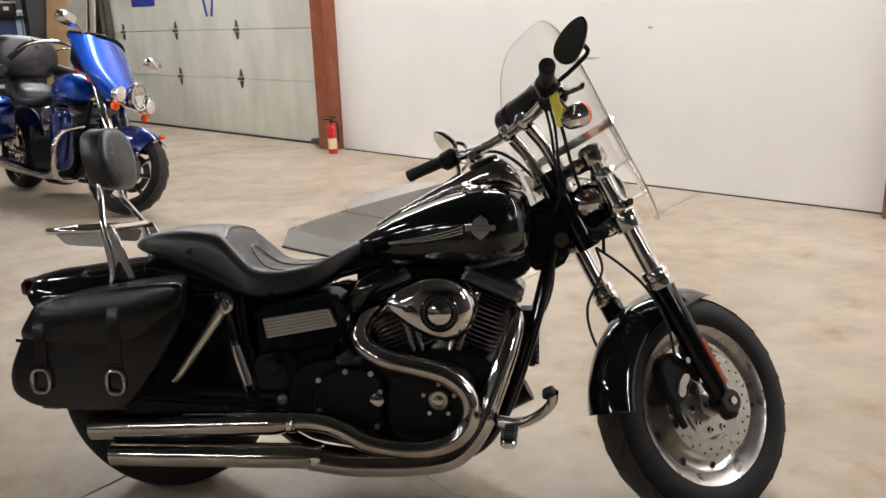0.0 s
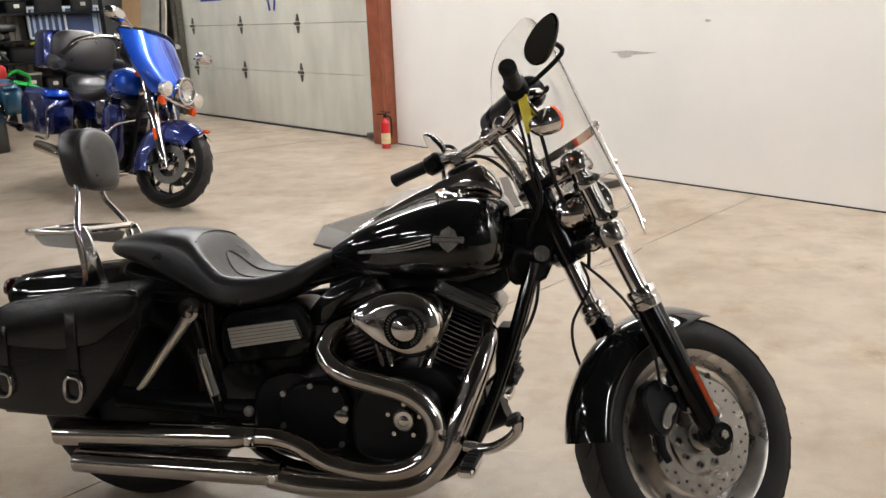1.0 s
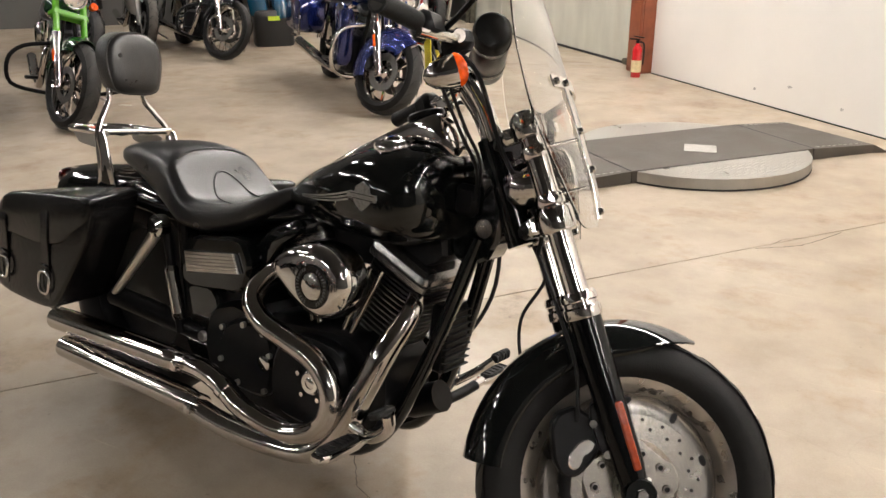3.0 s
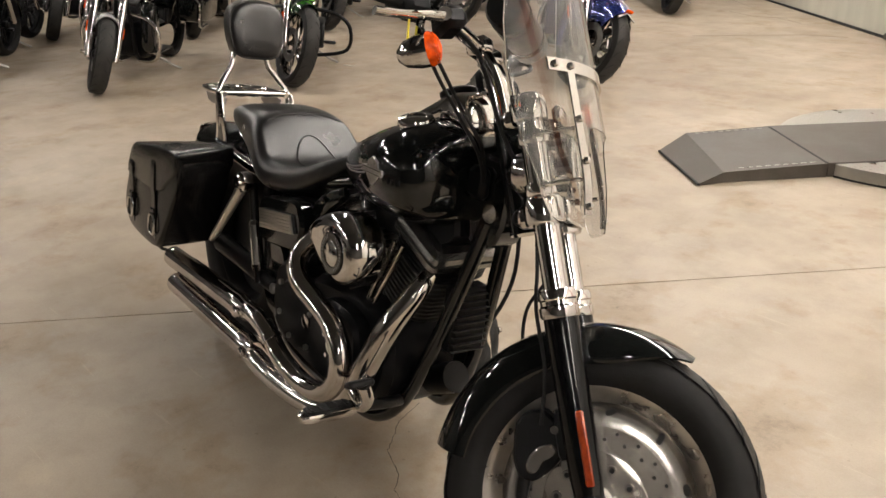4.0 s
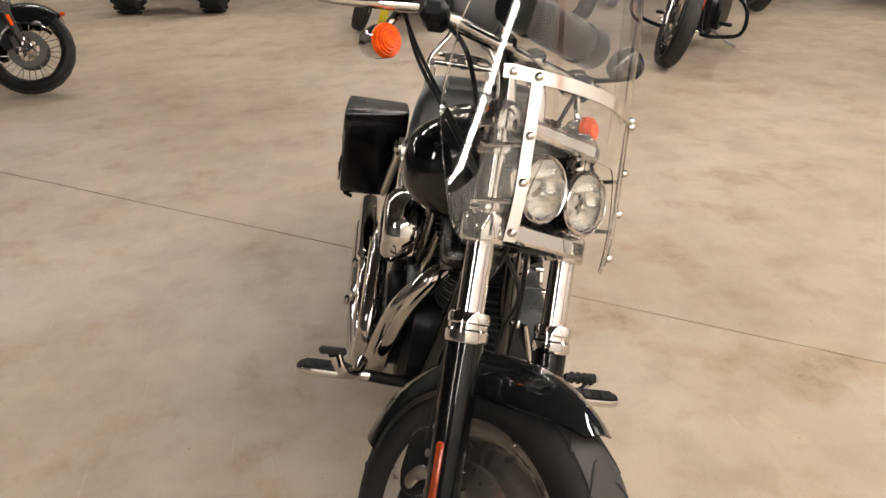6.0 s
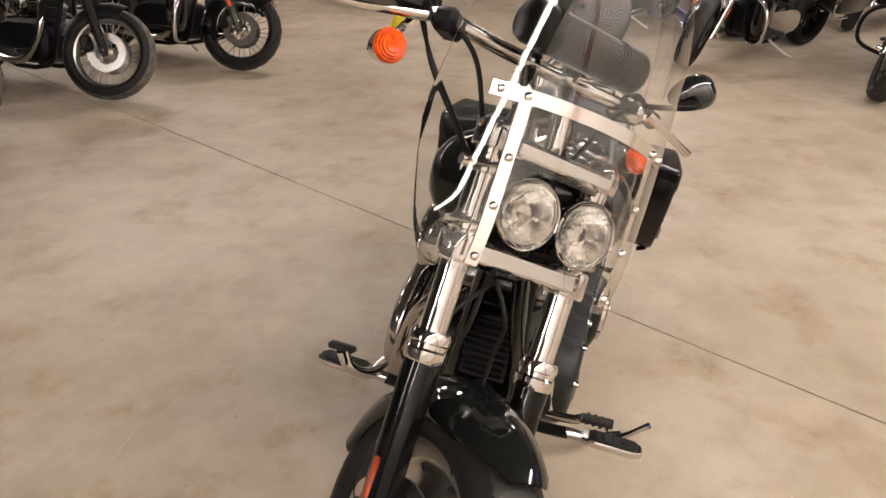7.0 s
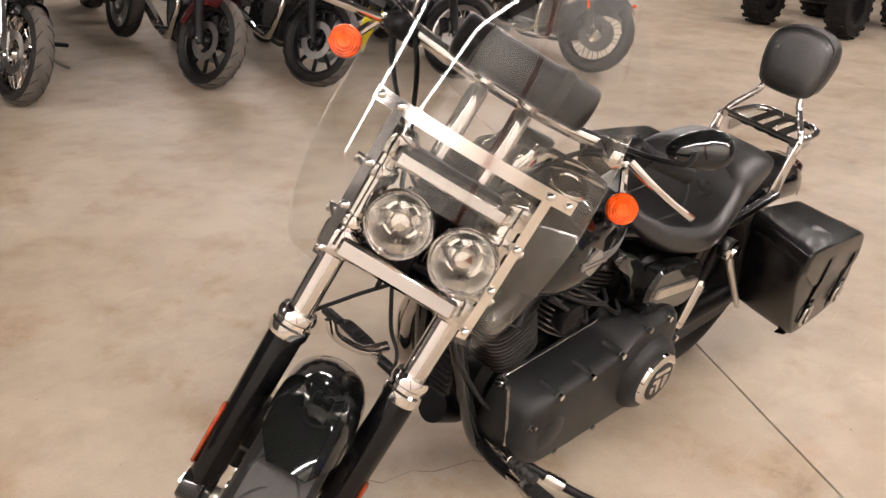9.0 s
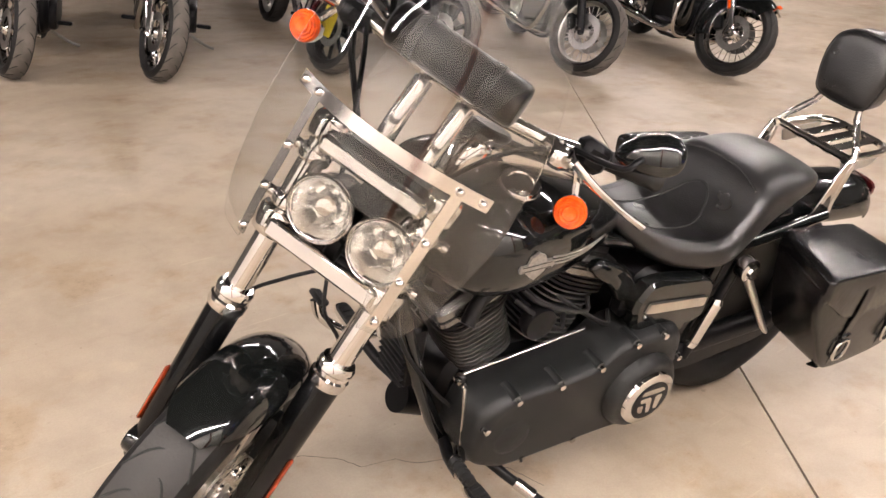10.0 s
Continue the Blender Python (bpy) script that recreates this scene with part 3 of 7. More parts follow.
front = part("front_wheel", Geo().ring([(0.208, -0.050), (0.219, -0.054), (0.219, -0.048), (0.208, -0.040), (0.196, -0.022), (0.196, 0.022), (0.208, 0.040), (0.219, 0.048), (0.219, 0.054), (0.208, 0.050), (0.188, 0.030), (0.180, 0.0), (0.188, -0.030)], AXLE, 64), CAST, bike, "silver cast front wheel", FORK)
part("tyre", tyre_geo(0.306, 0.066, 0.136, 0.214), RUBBER, front, "black front tyre", angle=50)
part("tread_band", Geo().ring([(0.2965, -0.050), (0.3035, -0.030), (0.3070, 0.0), (0.3035, 0.030), (0.2965, 0.050), (0.290, 0.0)], AXLE, 72), TREAD, front, "greyed tread", angle=60)
tagged(part("tread", tread_geo(0.307, 24), GROOVE_BLACK, front), kind="stuff")


POLISHED = mat("polished_wheel_alloy", (0.66, 0.63, 0.59), 0.20, 0.95, rvar=0.05, scale=25)


def disc_wheel():
    g = Geo()
    n = 96
    for s in (-1, 1):
        rows = []
        for r, h in ((0.04, 0.034), (0.085, 0.036), (0.115, 0.027), (0.14, 0.018), (0.165, 0.014), (0.182, 0.018), (0.192, 0.028)):
            rows.append([(r * math.cos(2 * math.pi * j / n), s * h, r * math.sin(2 * math.pi * j / n)) for j in range(n)])
        g.loft(rows, False, True)
    return g


part("wheel_disc", disc_wheel(), POLISHED, front, "brushed silver disc wheel centre", angle=50)


def rotor():
    g = Geo().ring([(0.098, -0.0025), (0.146, -0.0025), (0.146, 0.0025), (0.098, 0.0025)], AXLE, 72)
    return g


def carrier():
    """The scalloped centre that holds a brake disc."""
    out = []
    for i in range(120):
        a = 2 * math.pi * i / 120
        r = 0.093 + 0.006 * math.copysign(abs(math.cos(5 * a)) ** 0.5, math.cos(5 * a))
        out.append((r * math.cos(a), r * math.sin(a)))
    return Geo().plate(out, 0.007, AXLE, 0.001)


ROTOR = mat("polished_rotor_steel", (0.60, 0.56, 0.51), 0.24, 0.95, var=0.06, scale=40, rvar=0.04)
HOLE = mat("drilled_hole", (0.01, 0.01, 0.01), 0.8)
for s in (-1, 1):
    r = part("brake_disc", rotor(), ROTOR, front, "drilled steel brake disc", pose(0, s * 0.064, 0))
    part("disc_carrier", carrier(), ROTOR, front, "scalloped disc carrier", pose(0, s * 0.064, 0))
    g = Geo()
    for i in range(40):
        a, q = 2 * math.pi * i / 40, 0.122 + 0.015 * (i % 2)
        g.lathe([(0.0034, -0.0031), (0.0034, 0.0031)], pose(q * math.cos(a), s * 0.064, q * math.sin(a)) @ AXLE, 8)
    tagged(part("drilled_hole", g, HOLE, front), kind="stuff")
    for i in range(10):
        a = 2 * math.pi * (i + 0.5) / 10
        boss = part("carrier_rivet", Geo().lathe([(0.0, 0.0025), (0.0042, 0.0025), (0.005, 0.0055), (0.0085, 0.0055), (0.0095, 0.0035), (0.0095, 0.0)], pose(0, 0, 0, -90 * s), 14), CHROME, front, "", pose(0.072 * math.cos(a), s * 0.0675, 0.072 * math.sin(a)))
        part("rivet_centre", Geo().lathe([(0.0, 0.0035), (0.0046, 0.0035), (0.0046, 0.002)], pose(0, 0, 0, -90 * s), 10), HOLE, boss)
    for i in range(10):
        a = 2 * math.pi * i / 10
        part("slot", Geo().loft([[(u, v, h) for u, v in oval(14, 0.011, 0.006, 2.5)] for h in (-0.002, 0.002)]), HOLE, front, "", pose(0.168 * math.cos(a), s * 0.0165, 0.168 * math.sin(a), 90, 0, 0) @ pose(0, 0, 0, 0, 0, -math.degrees(a) + 90))
part("hub", Geo().lathe([(0.0, -0.088), (0.018, -0.088), (0.02, -0.075), (0.036, -0.07), (0.042, -0.03), (0.042, 0.03), (0.036, 0.07), (0.02, 0.075), (0.018, 0.088), (0.0, 0.088)], AXLE), CAST, front)

# front mudguard: its sides sweep up to a rounded tongue in front
def tongue():
    rings = []
    for d in range(155, 43, -4):
        a = radians(d)
        end = max(0.0, (80 - d) / 36)
        reach = radians(96 - 80 * end**1.7)
        rad = 0.338 - 0.010 * end**2
        c, q = math.cos(a), math.sin(a)
        row = []
        for k in range(21):
            u = -reach + 2 * reach * k / 20
            row.append((0.079 * math.sin(u), rad - 0.066 * (1 - math.cos(u))))
        rings.append([(r * c, y, r * q) for y, r in row] + [((r - 0.004) * c, y * 0.96, (r - 0.004) * q) for y, r in row[::-1]])
    return Geo().loft(rings)


part("front_mudguard", tongue(), BLACK, bike, "gloss black front mudguard with rounded tongue", FORK, angle=60)

# fork legs
for s in (-1, 1):
    y = s * 0.118
    leg = part("fork_slider", Geo().lathe([(0.0, -0.045), (0.020, -0.045), (0.026, -0.035), (0.028, 0.03), (0.031, 0.06), (0.033, 0.35), (0.031, 0.36), (0.0, 0.36)], pose(0, y, 0), 28), SLIDER_BLACK, bike, "gloss black fork slider", FORK)
    part("fork_tube", Geo().lathe([(0.0, 0.34), (0.0245, 0.34), (0.0245, 0.75), (0.0, 0.75)], pose(0, y, 0), 28), CHROME, leg, "chrome fork tube")
    part("fork_ring", Geo().lathe([(0.0, 0.352), (0.036, 0.352), (0.038, 0.358), (0.038, 0.372), (0.0345, 0.376), (0.0345, 0.384), (0.037, 0.387), (0.037, 0.398), (0.033, 0.405), (0.0, 0.405)], pose(0, y, 0), 32), CHROME, leg, "ribbed chrome fork ring")
    part("axle_nut", Geo().lathe([(0.0, -0.005), (0.011, -0.005), (0.012, -0.003), (0.012, 0.003), (0.011, 0.005), (0.0, 0.005)], pose(0.004, y + s * 0.031, 0) @ AXLE, 6), SATIN, leg)
    part("axle_boss", Geo().lathe([(0.0, -0.03), (0.030, -0.03), (0.033, -0.024), (0.033, 0.024), (0.030, 0.030), (0.0, 0.030)], pose(0.002, y, 0) @ AXLE, 24), BLACK, leg)
    part("reflector", Geo().box((0.010, y + s * 0.032, 0.115), (0.016, 0.008, 0.135), 0.003), FORK_AMBER, leg, "amber fork reflector")
    part("fork_cap", Geo().lathe([(0.0, 0.735), (0.034, 0.735), (0.036, 0.742), (0.036, 0.765), (0.030, 0.775), (0.022, 0.782), (0.0, 0.784)], pose(0, y, 0), 28), CHROME, leg)


# seat stitching and panels
for s in (-1, 1):
    pts = [(x, s * w * 0.80, t - (t - b) * 0.17) for x, t, b, w in SEAT[6:-6:2]]
    part("piping", Geo().tube(pts, 0.0035, 6, 1), LEATHER, seat)


def seat_top(x, y):
    """Height of the seat's upper skin."""
    for a, b in zip(SEAT, SEAT[1:]):
        if a[0] >= x >= b[0]:
            k = (a[0] - x) / (a[0] - b[0])
            t, low, w = (p + (q - p) * k for p, q in zip(a[1:], b[1:]))
            return (t + low) / 2 + (t - low) / 2 * max(0.0, 1 - abs(y / w) ** 3.3) ** (1 / 3.3) - seat_dish(x, y, w)
    return 0.7


def seam(pts, r=0.0036):
    part("seam", Geo().tube([(x, y, seat_top(x, y) + 0.0006) for x, y in pts], r, 6, 1), LEATHER, seat, "stitched seam")


# the tongue of the rider's bucket, and the seam across its top
TONGUE = [(-0.40 - 0.03 * i, 0.060 + 0.001 * i) for i in range(7)] + [(-0.58 - 0.100 * math.sin(a), 0.066 * math.cos(a)) for a in [math.pi / 2 * i / 14 for i in range(1, 15)]]
seam(TONGUE + [(x, -y) for x, y in TONGUE[-2::-1]], 0.0030)
seam([(-0.735 + 0.02 * (y / 0.12) ** 2, y) for y in [-0.12 + 0.01 * i for i in range(25)]], 0.003)

# tank fittings
EMBLEM = mat("dark_chrome_emblem", (0.36, 0.355, 0.34), 0.30, 0.85, var=0.35, scale=160)


def tank_side(x, z):
    """Half width of the tank at x and z."""
    for a, b in zip(TANK, TANK[1:]):
        if a[0] <= x <= b[0]:
            k = (x - a[0]) / (b[0] - a[0])
            t, low, w = (p + (q - p) * k for p, q in zip(a[1:], b[1:]))
            h = abs(z - (t + low) / 2) / ((t - low) / 2)
            return w * max(0.0, 1 - h**2.5) ** 0.4
    return 0.1


dash = finer([(-0.31, 0.790, 0.770, 0.010), (-0.22, 0.846, 0.815, 0.022), (-0.12, 0.900, 0.855, 0.032), (-0.04, 0.942, 0.870, 0.042), (0.01, 0.968, 0.880, 0.050), (0.05, 0.972, 0.880, 0.052), (0.085, 0.945, 0.880, 0.045), (0.105, 0.905, 0.880, 0.03)])
console = part("dash_console", Geo().loft(body(dash, 24, 3.0)), CHROME, bike, "chrome tank console", angle=60)
part("speedometer", Geo().lathe([(0.0, 0.0), (0.040, 0.0), (0.043, 0.004), (0.043, 0.012), (0.038, 0.016), (0.0, 0.016)], pose(0.0, 0, 0.955, 0, -24, 0), 32), BLACK_METAL, console, "black speedometer face")
for s in (-1, 1):
    part("filler_cap", Geo().lathe([(0.0, -0.01), (0.040, -0.01), (0.042, 0.004), (0.038, 0.011), (0.026, 0.013), (0.024, 0.010), (0.0, 0.012)], pose(-0.015, s * 0.098, 0.894, s * -15, 2, 0), 30), CHROME, tank, "chrome flush filler cap")
    # shield-shaped tank emblem and its long trailing flash, laid on the tank's side
    m = pose(0.002, s * 0.2095, 0.792, 90 - s * 3, 0, 0)
    g = Geo().plate([(-0.020, 0.012), (-0.024, 0.002), (-0.022, -0.012), (-0.012, -0.022), (0, -0.031), (0.012, -0.022), (0.022, -0.012), (0.024, 0.002), (0.020, 0.012), (0.016, 0.022), (0.008, 0.026), (0, 0.032), (-0.008, 0.026), (-0.016, 0.022)], 0.006, m)
    emblem = part("tank_emblem", g, EMBLEM, tank, "dark chrome shield-shaped emblem")
    part("emblem_bar", Geo().plate([(-0.037, -0.0075), (0.037, -0.0075), (0.040, 0), (0.037, 0.0075), (-0.037, 0.0075), (-0.040, 0)], 0.0085, m), EMBLEM, emblem, "dark bar across the emblem")
    for z in (-0.0052, 0.0052):
        part("emblem_edge", Geo().box((0, z, 0), (0.066, 0.0015, 0.0102), 0.0004, m), BLACK_METAL, emblem)
    for k in range(3):
        z0 = 0.008 - 0.008 * k
        flash = [(-0.045, 0.786 + z0), (-0.10, 0.771 + z0 * 0.85), (-0.17, 0.757 + z0 * 0.6), (-0.255, 0.745 + z0 * 0.25)]
        part("emblem_flash", Geo().tube([(x, s * (tank_side(x, z) + 0.0005), z) for x, z in flash], [0.0022, 0.002, 0.0016, 0.0008], 6, 3), EMBLEM, emblem, "etched trailing flash line")

# frame
g = Geo()
for s in (-1, 1):
    g.tube([(0.19, s * 0.03, 0.72), (0.15, s * 0.05, 0.55), (0.10, s * 0.07, 0.38), (0.045, s * 0.085, 0.245), (-0.03, s * 0.10, 0.165), (-0.15, s * 0.11, 0.150), (-0.45, s * 0.11, 0.155), (-0.60, s * 0.11, 0.25), (-0.66, s * 0.115, 0.45), (-0.68, s * 0.12, 0.60)], 0.018, 12)
    g.tube([(0.17, s * 0.02, 0.80), (-0.1, s * 0.03, 0.74), (-0.4, s * 0.07, 0.66), (-0.7, s * 0.12, 0.61), (-1.05, s * 0.12, 0.63)], 0.017, 12)
part("frame", g, BLACK, bike, "black tubular steel frame")
g = Geo().tube([FORK @ Vector((-0.06, 0, 0.53)), FORK @ Vector((-0.06, 0, 0.77))], 0.034, 18, 0)
g.plate(rounded([(0.14, 0.86), (0.235, 0.86), (0.25, 0.74), (0.215, 0.66), (0.12, 0.66), (0.08, 0.76)], 0.25, 1), 0.075, side(0, 0, 0), 0.008)
neck = part("steering_head", g, BLACK, bike, "black steering head")
for s in (-1, 1):
    part("head_bolt", Geo().lathe([(0, -0.012), (0.018, -0.012), (0.021, -0.006), (0.021, 0.006), (0, 0.006)], pose(0.213, s * 0.046, 0.747) @ AXLE if s < 0 else pose(0.213, s * 0.046, 0.747, -90), 16), CHROME, neck, "chrome bolt cap")
    part("ignition_cover", Geo().box((0.16, s * 0.045, 0.80), (0.06, 0.03, 0.07), 0.012), BLACK_METAL, neck)

# engine
CASE = [(-0.36, 0.40), (-0.30, 0.45), (-0.02, 0.46), (0.045, 0.40), (0.055, 0.30), (0.0, 0.20), (-0.08, 0.165), (-0.30, 0.165), (-0.52, 0.20), (-0.56, 0.30), (-0.54, 0.40), (-0.44, 0.44)]
engine = part("engine", Geo().plate(rounded(CASE, 0.2, 1), 0.21, side(0, -0.045, 0), 0.02), BLACK_METAL, bike, "black air-cooled V-twin engine")


FIN_EDGE = mat("machined_fin_edge", (0.13, 0.128, 0.122), 0.34, 0.8, var=0.25, scale=20)


def cylinder(x, z, tilt, name):
    m = pose(x, 0.0, z, 0, tilt, 0)
    g = Geo().lathe([(0, -0.02), (0.055, -0.02), (0.055, 0.15), (0, 0.15)], m, 24)
    c = part(name, g, FIN_GREY, engine, "finned black cylinder")
    for i in range(11):
        w = 0.152 + 0.014 * math.sin(i / 10 * math.pi * 0.6)
        h = 0.006 + i * 0.0135
        ring = oval(20, w / 2, 0.088, 3.4)
        part("fin", Geo().loft([[(p, q, h - 0.0022) for p, q in ring], [(p, q, h + 0.0022) for p, q in ring]], True, True, m), FIN_EDGE, c)
    g = Geo()
    for i in range(4):
        h = 0.156 + i * 0.011
        ring = oval(20, 0.088, 0.096, 4)
        g.loft([[(p, q, h - 0.003) for p, q in ring], [(p, q, h + 0.003) for p, q in ring]], True, True, m)
    g.box((0, 0, 0.172), (0.14, 0.16, 0.04), 0.01, m)
    part("cylinder_head", g, BLACK_METAL, c, angle=30)
    g = Geo()
    rows = [(0.190, 0.088, 0.094), (0.193, 0.092, 0.100), (0.206, 0.092, 0.100), (0.208, 0.086, 0.094), (0.211, 0.086, 0.094), (0.213, 0.091, 0.099), (0.226, 0.089, 0.096), (0.236, 0.076, 0.082), (0.238, 0.060, 0.066)]
    g.loft([[(p, q, h) for p, q in oval(44, a, b, 11)] for h, a, b in rows], True, True, m)
    part("rocker_cover", g, mat("grey_rocker_cover", (0.24, 0.237, 0.232), 0.26, 0.95, var=0.15, scale=14), c, "grey rocker cover", angle=24)
    return c


cylinder(-0.055, 0.435, 22.5, "front_cylinder")
cylinder(-0.205, 0.435, -22.5, "rear_cylinder")
# push-rod tubes on the right
for x0, x1 in ((-0.085, -0.01), (-0.105, -0.045), (-0.15, -0.21), (-0.17, -0.245)):
    part("pushrod_tube", Geo().tube([(x0, -0.135, 0.40), (x1, -0.10, 0.61)], 0.0075, 10, 0), PIPE_CHROME, engine)
# gear case and gearbox covers on the right
part("cam_cover", Geo().plate(rounded([(-0.255, 0.26), (-0.22, 0.215), (-0.06, 0.215), (-0.02, 0.26), (-0.015, 0.38), (-0.06, 0.43), (-0.2, 0.43), (-0.255, 0.37)], 0.25, 2), 0.06, side(0, -0.165, 0), 0.012), BLACK_METAL, engine, "black cam cover")
part("timer_cover", Geo().lathe([(0, -0.006), (0.027, -0.006), (0.029, 0.004), (0.024, 0.009), (0.014, 0.0085), (0.012, 0.010), (0, 0.010)], pose(-0.112, -0.199, 0.333) @ AXLE, 28), SATIN, engine, "round steel timer cover")
for i in range(5):
    a = radians(72 * i + 90)
    part("cover_screw", Geo().lathe([(0, -0.003), (0.006, -0.003), (0.006, 0.007), (0, 0.007)], pose(-0.112 + 0.043 * math.cos(a), -0.199, 0.333 + 0.043 * math.sin(a)) @ AXLE, 8), CHROME, engine)
part("gearbox_cover", Geo().plate(rounded([(-0.47, 0.27), (-0.43, 0.225), (-0.30, 0.22), (-0.262, 0.26), (-0.265, 0.38), (-0.31, 0.415), (-0.40, 0.412), (-0.46, 0.37)], 0.22, 2), 0.05, side(0, -0.150, 0), 0.012), BLACK_METAL, engine, "black gearbox side cover")
for x, z in ((-0.445, 0.375), (-0.37, 0.40), (-0.30, 0.395), (-0.445, 0.29), (-0.38, 0.245), (-0.285, 0.25), (-0.275, 0.345)):
    part("cover_screw", Geo().lathe([(0, -0.003), (0.0075, -0.003), (0.0075, 0.007), (0, 0.007)], pose(x, -0.176, z) @ AXLE, 10), STEEL, engine)
part("oil_plug", Geo().lathe([(0, -0.006), (0.019, -0.006), (0.021, 0.0), (0.019, 0.009), (0.012, 0.011), (0, 0.011)], pose(-0.283, -0.178, 0.325) @ AXLE, 18), CHROME, engine, "chrome filler plug")
part("oil_filter", Geo().lathe([(0, -0.06), (0.034, -0.06), (0.038, -0.05), (0.038, 0.04), (0, 0.04)], pose(0.085, 0.0, 0.30, 0, 62, 0), 24), BLACK_METAL, engine, "black oil filter")
reg = part("regulator", Geo().box((0.12, 0.0, 0.47), (0.05, 0.10, 0.16), 0.008), BLACK_METAL, bike, "black finned regulator between the frame tubes")
for i in range(9):
    part("fin", Geo().box((0.147, 0, 0.40 + i * 0.017), (0.012, 0.10, 0.003), 0.001), GRIP, reg)

# air cleaner
tear = []
for i in range(40):
    a = 2 * math.pi * i / 40
    c, q = math.cos(a), math.sin(a)
    x = 0.088 * c if c > 0 else 0.160 * c
    z = 0.087 * q * (1 if c > 0 else (1 - 0.44 * abs(c) ** 1.8)) + (0.014 * -c if c < 0 else 0)
    tear.append((-0.098 + x, 0.578 + z))


def swell(outline, rows, cx, cz):
    return [[(cx + (x - cx) * k, y, cz + (z - cz) * k) for x, z in outline] for y, k in rows]


air = part("air_cleaner", Geo().loft(swell(tear, ((-0.135, 0.9), (-0.145, 0.985), (-0.155, 1.0), (-0.185, 1.0), (-0.202, 0.97), (-0.216, 0.90), (-0.225, 0.78), (-0.229, 0.62)), -0.112, 0.578)), CHROME, bike, "chrome teardrop air cleaner cover", angle=60)
mc = pose(-0.105, -0.229, 0.572) @ AXLE
part("insert_ring", Geo().ring([(0.030, -0.004), (0.050, -0.004), (0.051, 0.001), (0.048, 0.004), (0.032, 0.004)], mc, 40), BLACK, air, "black ring with unreadable raised marks")
part("medallion", Geo().lathe([(0, -0.003), (0.029, -0.003), (0.030, 0.004), (0.024, 0.007), (0, 0.009)], mc, 32), CHROME, air, "chrome medallion")
g = Geo()
for i in range(34):
    if i % 17 < 13:
        a = radians(i * 360 / 34 - 60)
        g.box((0, 0, 0.004), (0.0032, 0.0075, 0.0012), 0.0003, mc @ pose(0.041 * math.cos(a), 0.041 * math.sin(a), 0, 0, 0, math.degrees(a) + 90) @ pose(0, 0, 0, 0, 0, 0))
tagged(part("raised_mark", g, FIN_EDGE, air, "small raised silver marks"), kind="stuff")

# exhaust
ex = part("exhaust_pipe", Geo().tube([(-0.285, -0.10, 0.565), (-0.318, -0.15, 0.535), (-0.318, -0.20, 0.488), (-0.262, -0.222, 0.450), (-0.17, -0.226, 0.428), (-0.085, -0.228, 0.405), (-0.030, -0.230, 0.355), (-0.028, -0.232, 0.285), (-0.075, -0.235, 0.232), (-0.165, -0.238, 0.208), (-0.29, -0.240, 0.222), (-0.37, -0.242, 0.262), (-0.44, -0.244, 0.280), (-0.53, -0.246, 0.278)], 0.0265, 20, 5), PIPE_CHROME, bike, "chrome rear exhaust header", angle=60)
ex2 = part("exhaust_pipe", Geo().tube([(0.075, -0.085, 0.565), (0.09, -0.12, 0.535), (0.065, -0.165, 0.45), (0.028, -0.190, 0.345), (-0.008, -0.205, 0.255), (-0.07, -0.222, 0.187), (-0.175, -0.240, 0.168), (-0.33, -0.252, 0.166), (-0.45, -0.256, 0.180)], [0.020, 0.024, 0.030, 0.0315, 0.0315, 0.030, 0.029, 0.029, 0.029], 20, 5), PIPE_CHROME, bike, "chrome front exhaust header with heat shield", angle=60)


def muffler(a, b, r):
    a, b = Vector(a), Vector(b)
    way = (a - b).normalized()
    pts = [b, b + way * 0.015, b + way * 0.04, b + way * 0.06, a - way * 0.05, a - way * 0.012, a]
    return Geo().tube(pts, [r * 0.78, r * 0.80, r * 0.98, r, r, r, r * 0.985], 24, 1)


for owner, a, b, r in ((ex, (-1.06, -0.252, 0.252), (-0.50, -0.246, 0.279), 0.0345), (ex2, (-1.0, -0.262, 0.184), (-0.43, -0.256, 0.190), 0.0335)):
    part("muffler", muffler(a, b, r), PIPE_CHROME, owner, "chrome slash muffler", angle=50)
    a, b = Vector(a), Vector(b)
    way = (a - b).normalized()
    part("muffler_mouth", Geo().tube([a + way * 0.0005, a + way * 0.0015], [r * 0.93, r * 0.90], 24, 0), HOLE, owner)
    part("clamp", Geo().tube([b - way * 0.012, b + way * 0.010], r * 0.87, 20, 0).box(tuple(b + Vector((0, -0.036, 0))), (0.02, 0.014, 0.028), 0.004), CHROME, owner)
part("heat_shield_clip", Geo().tube([(-0.36, -0.243, 0.258), (-0.345, -0.242, 0.250)], 0.029, 20, 0), PIPE_CHROME, ex)

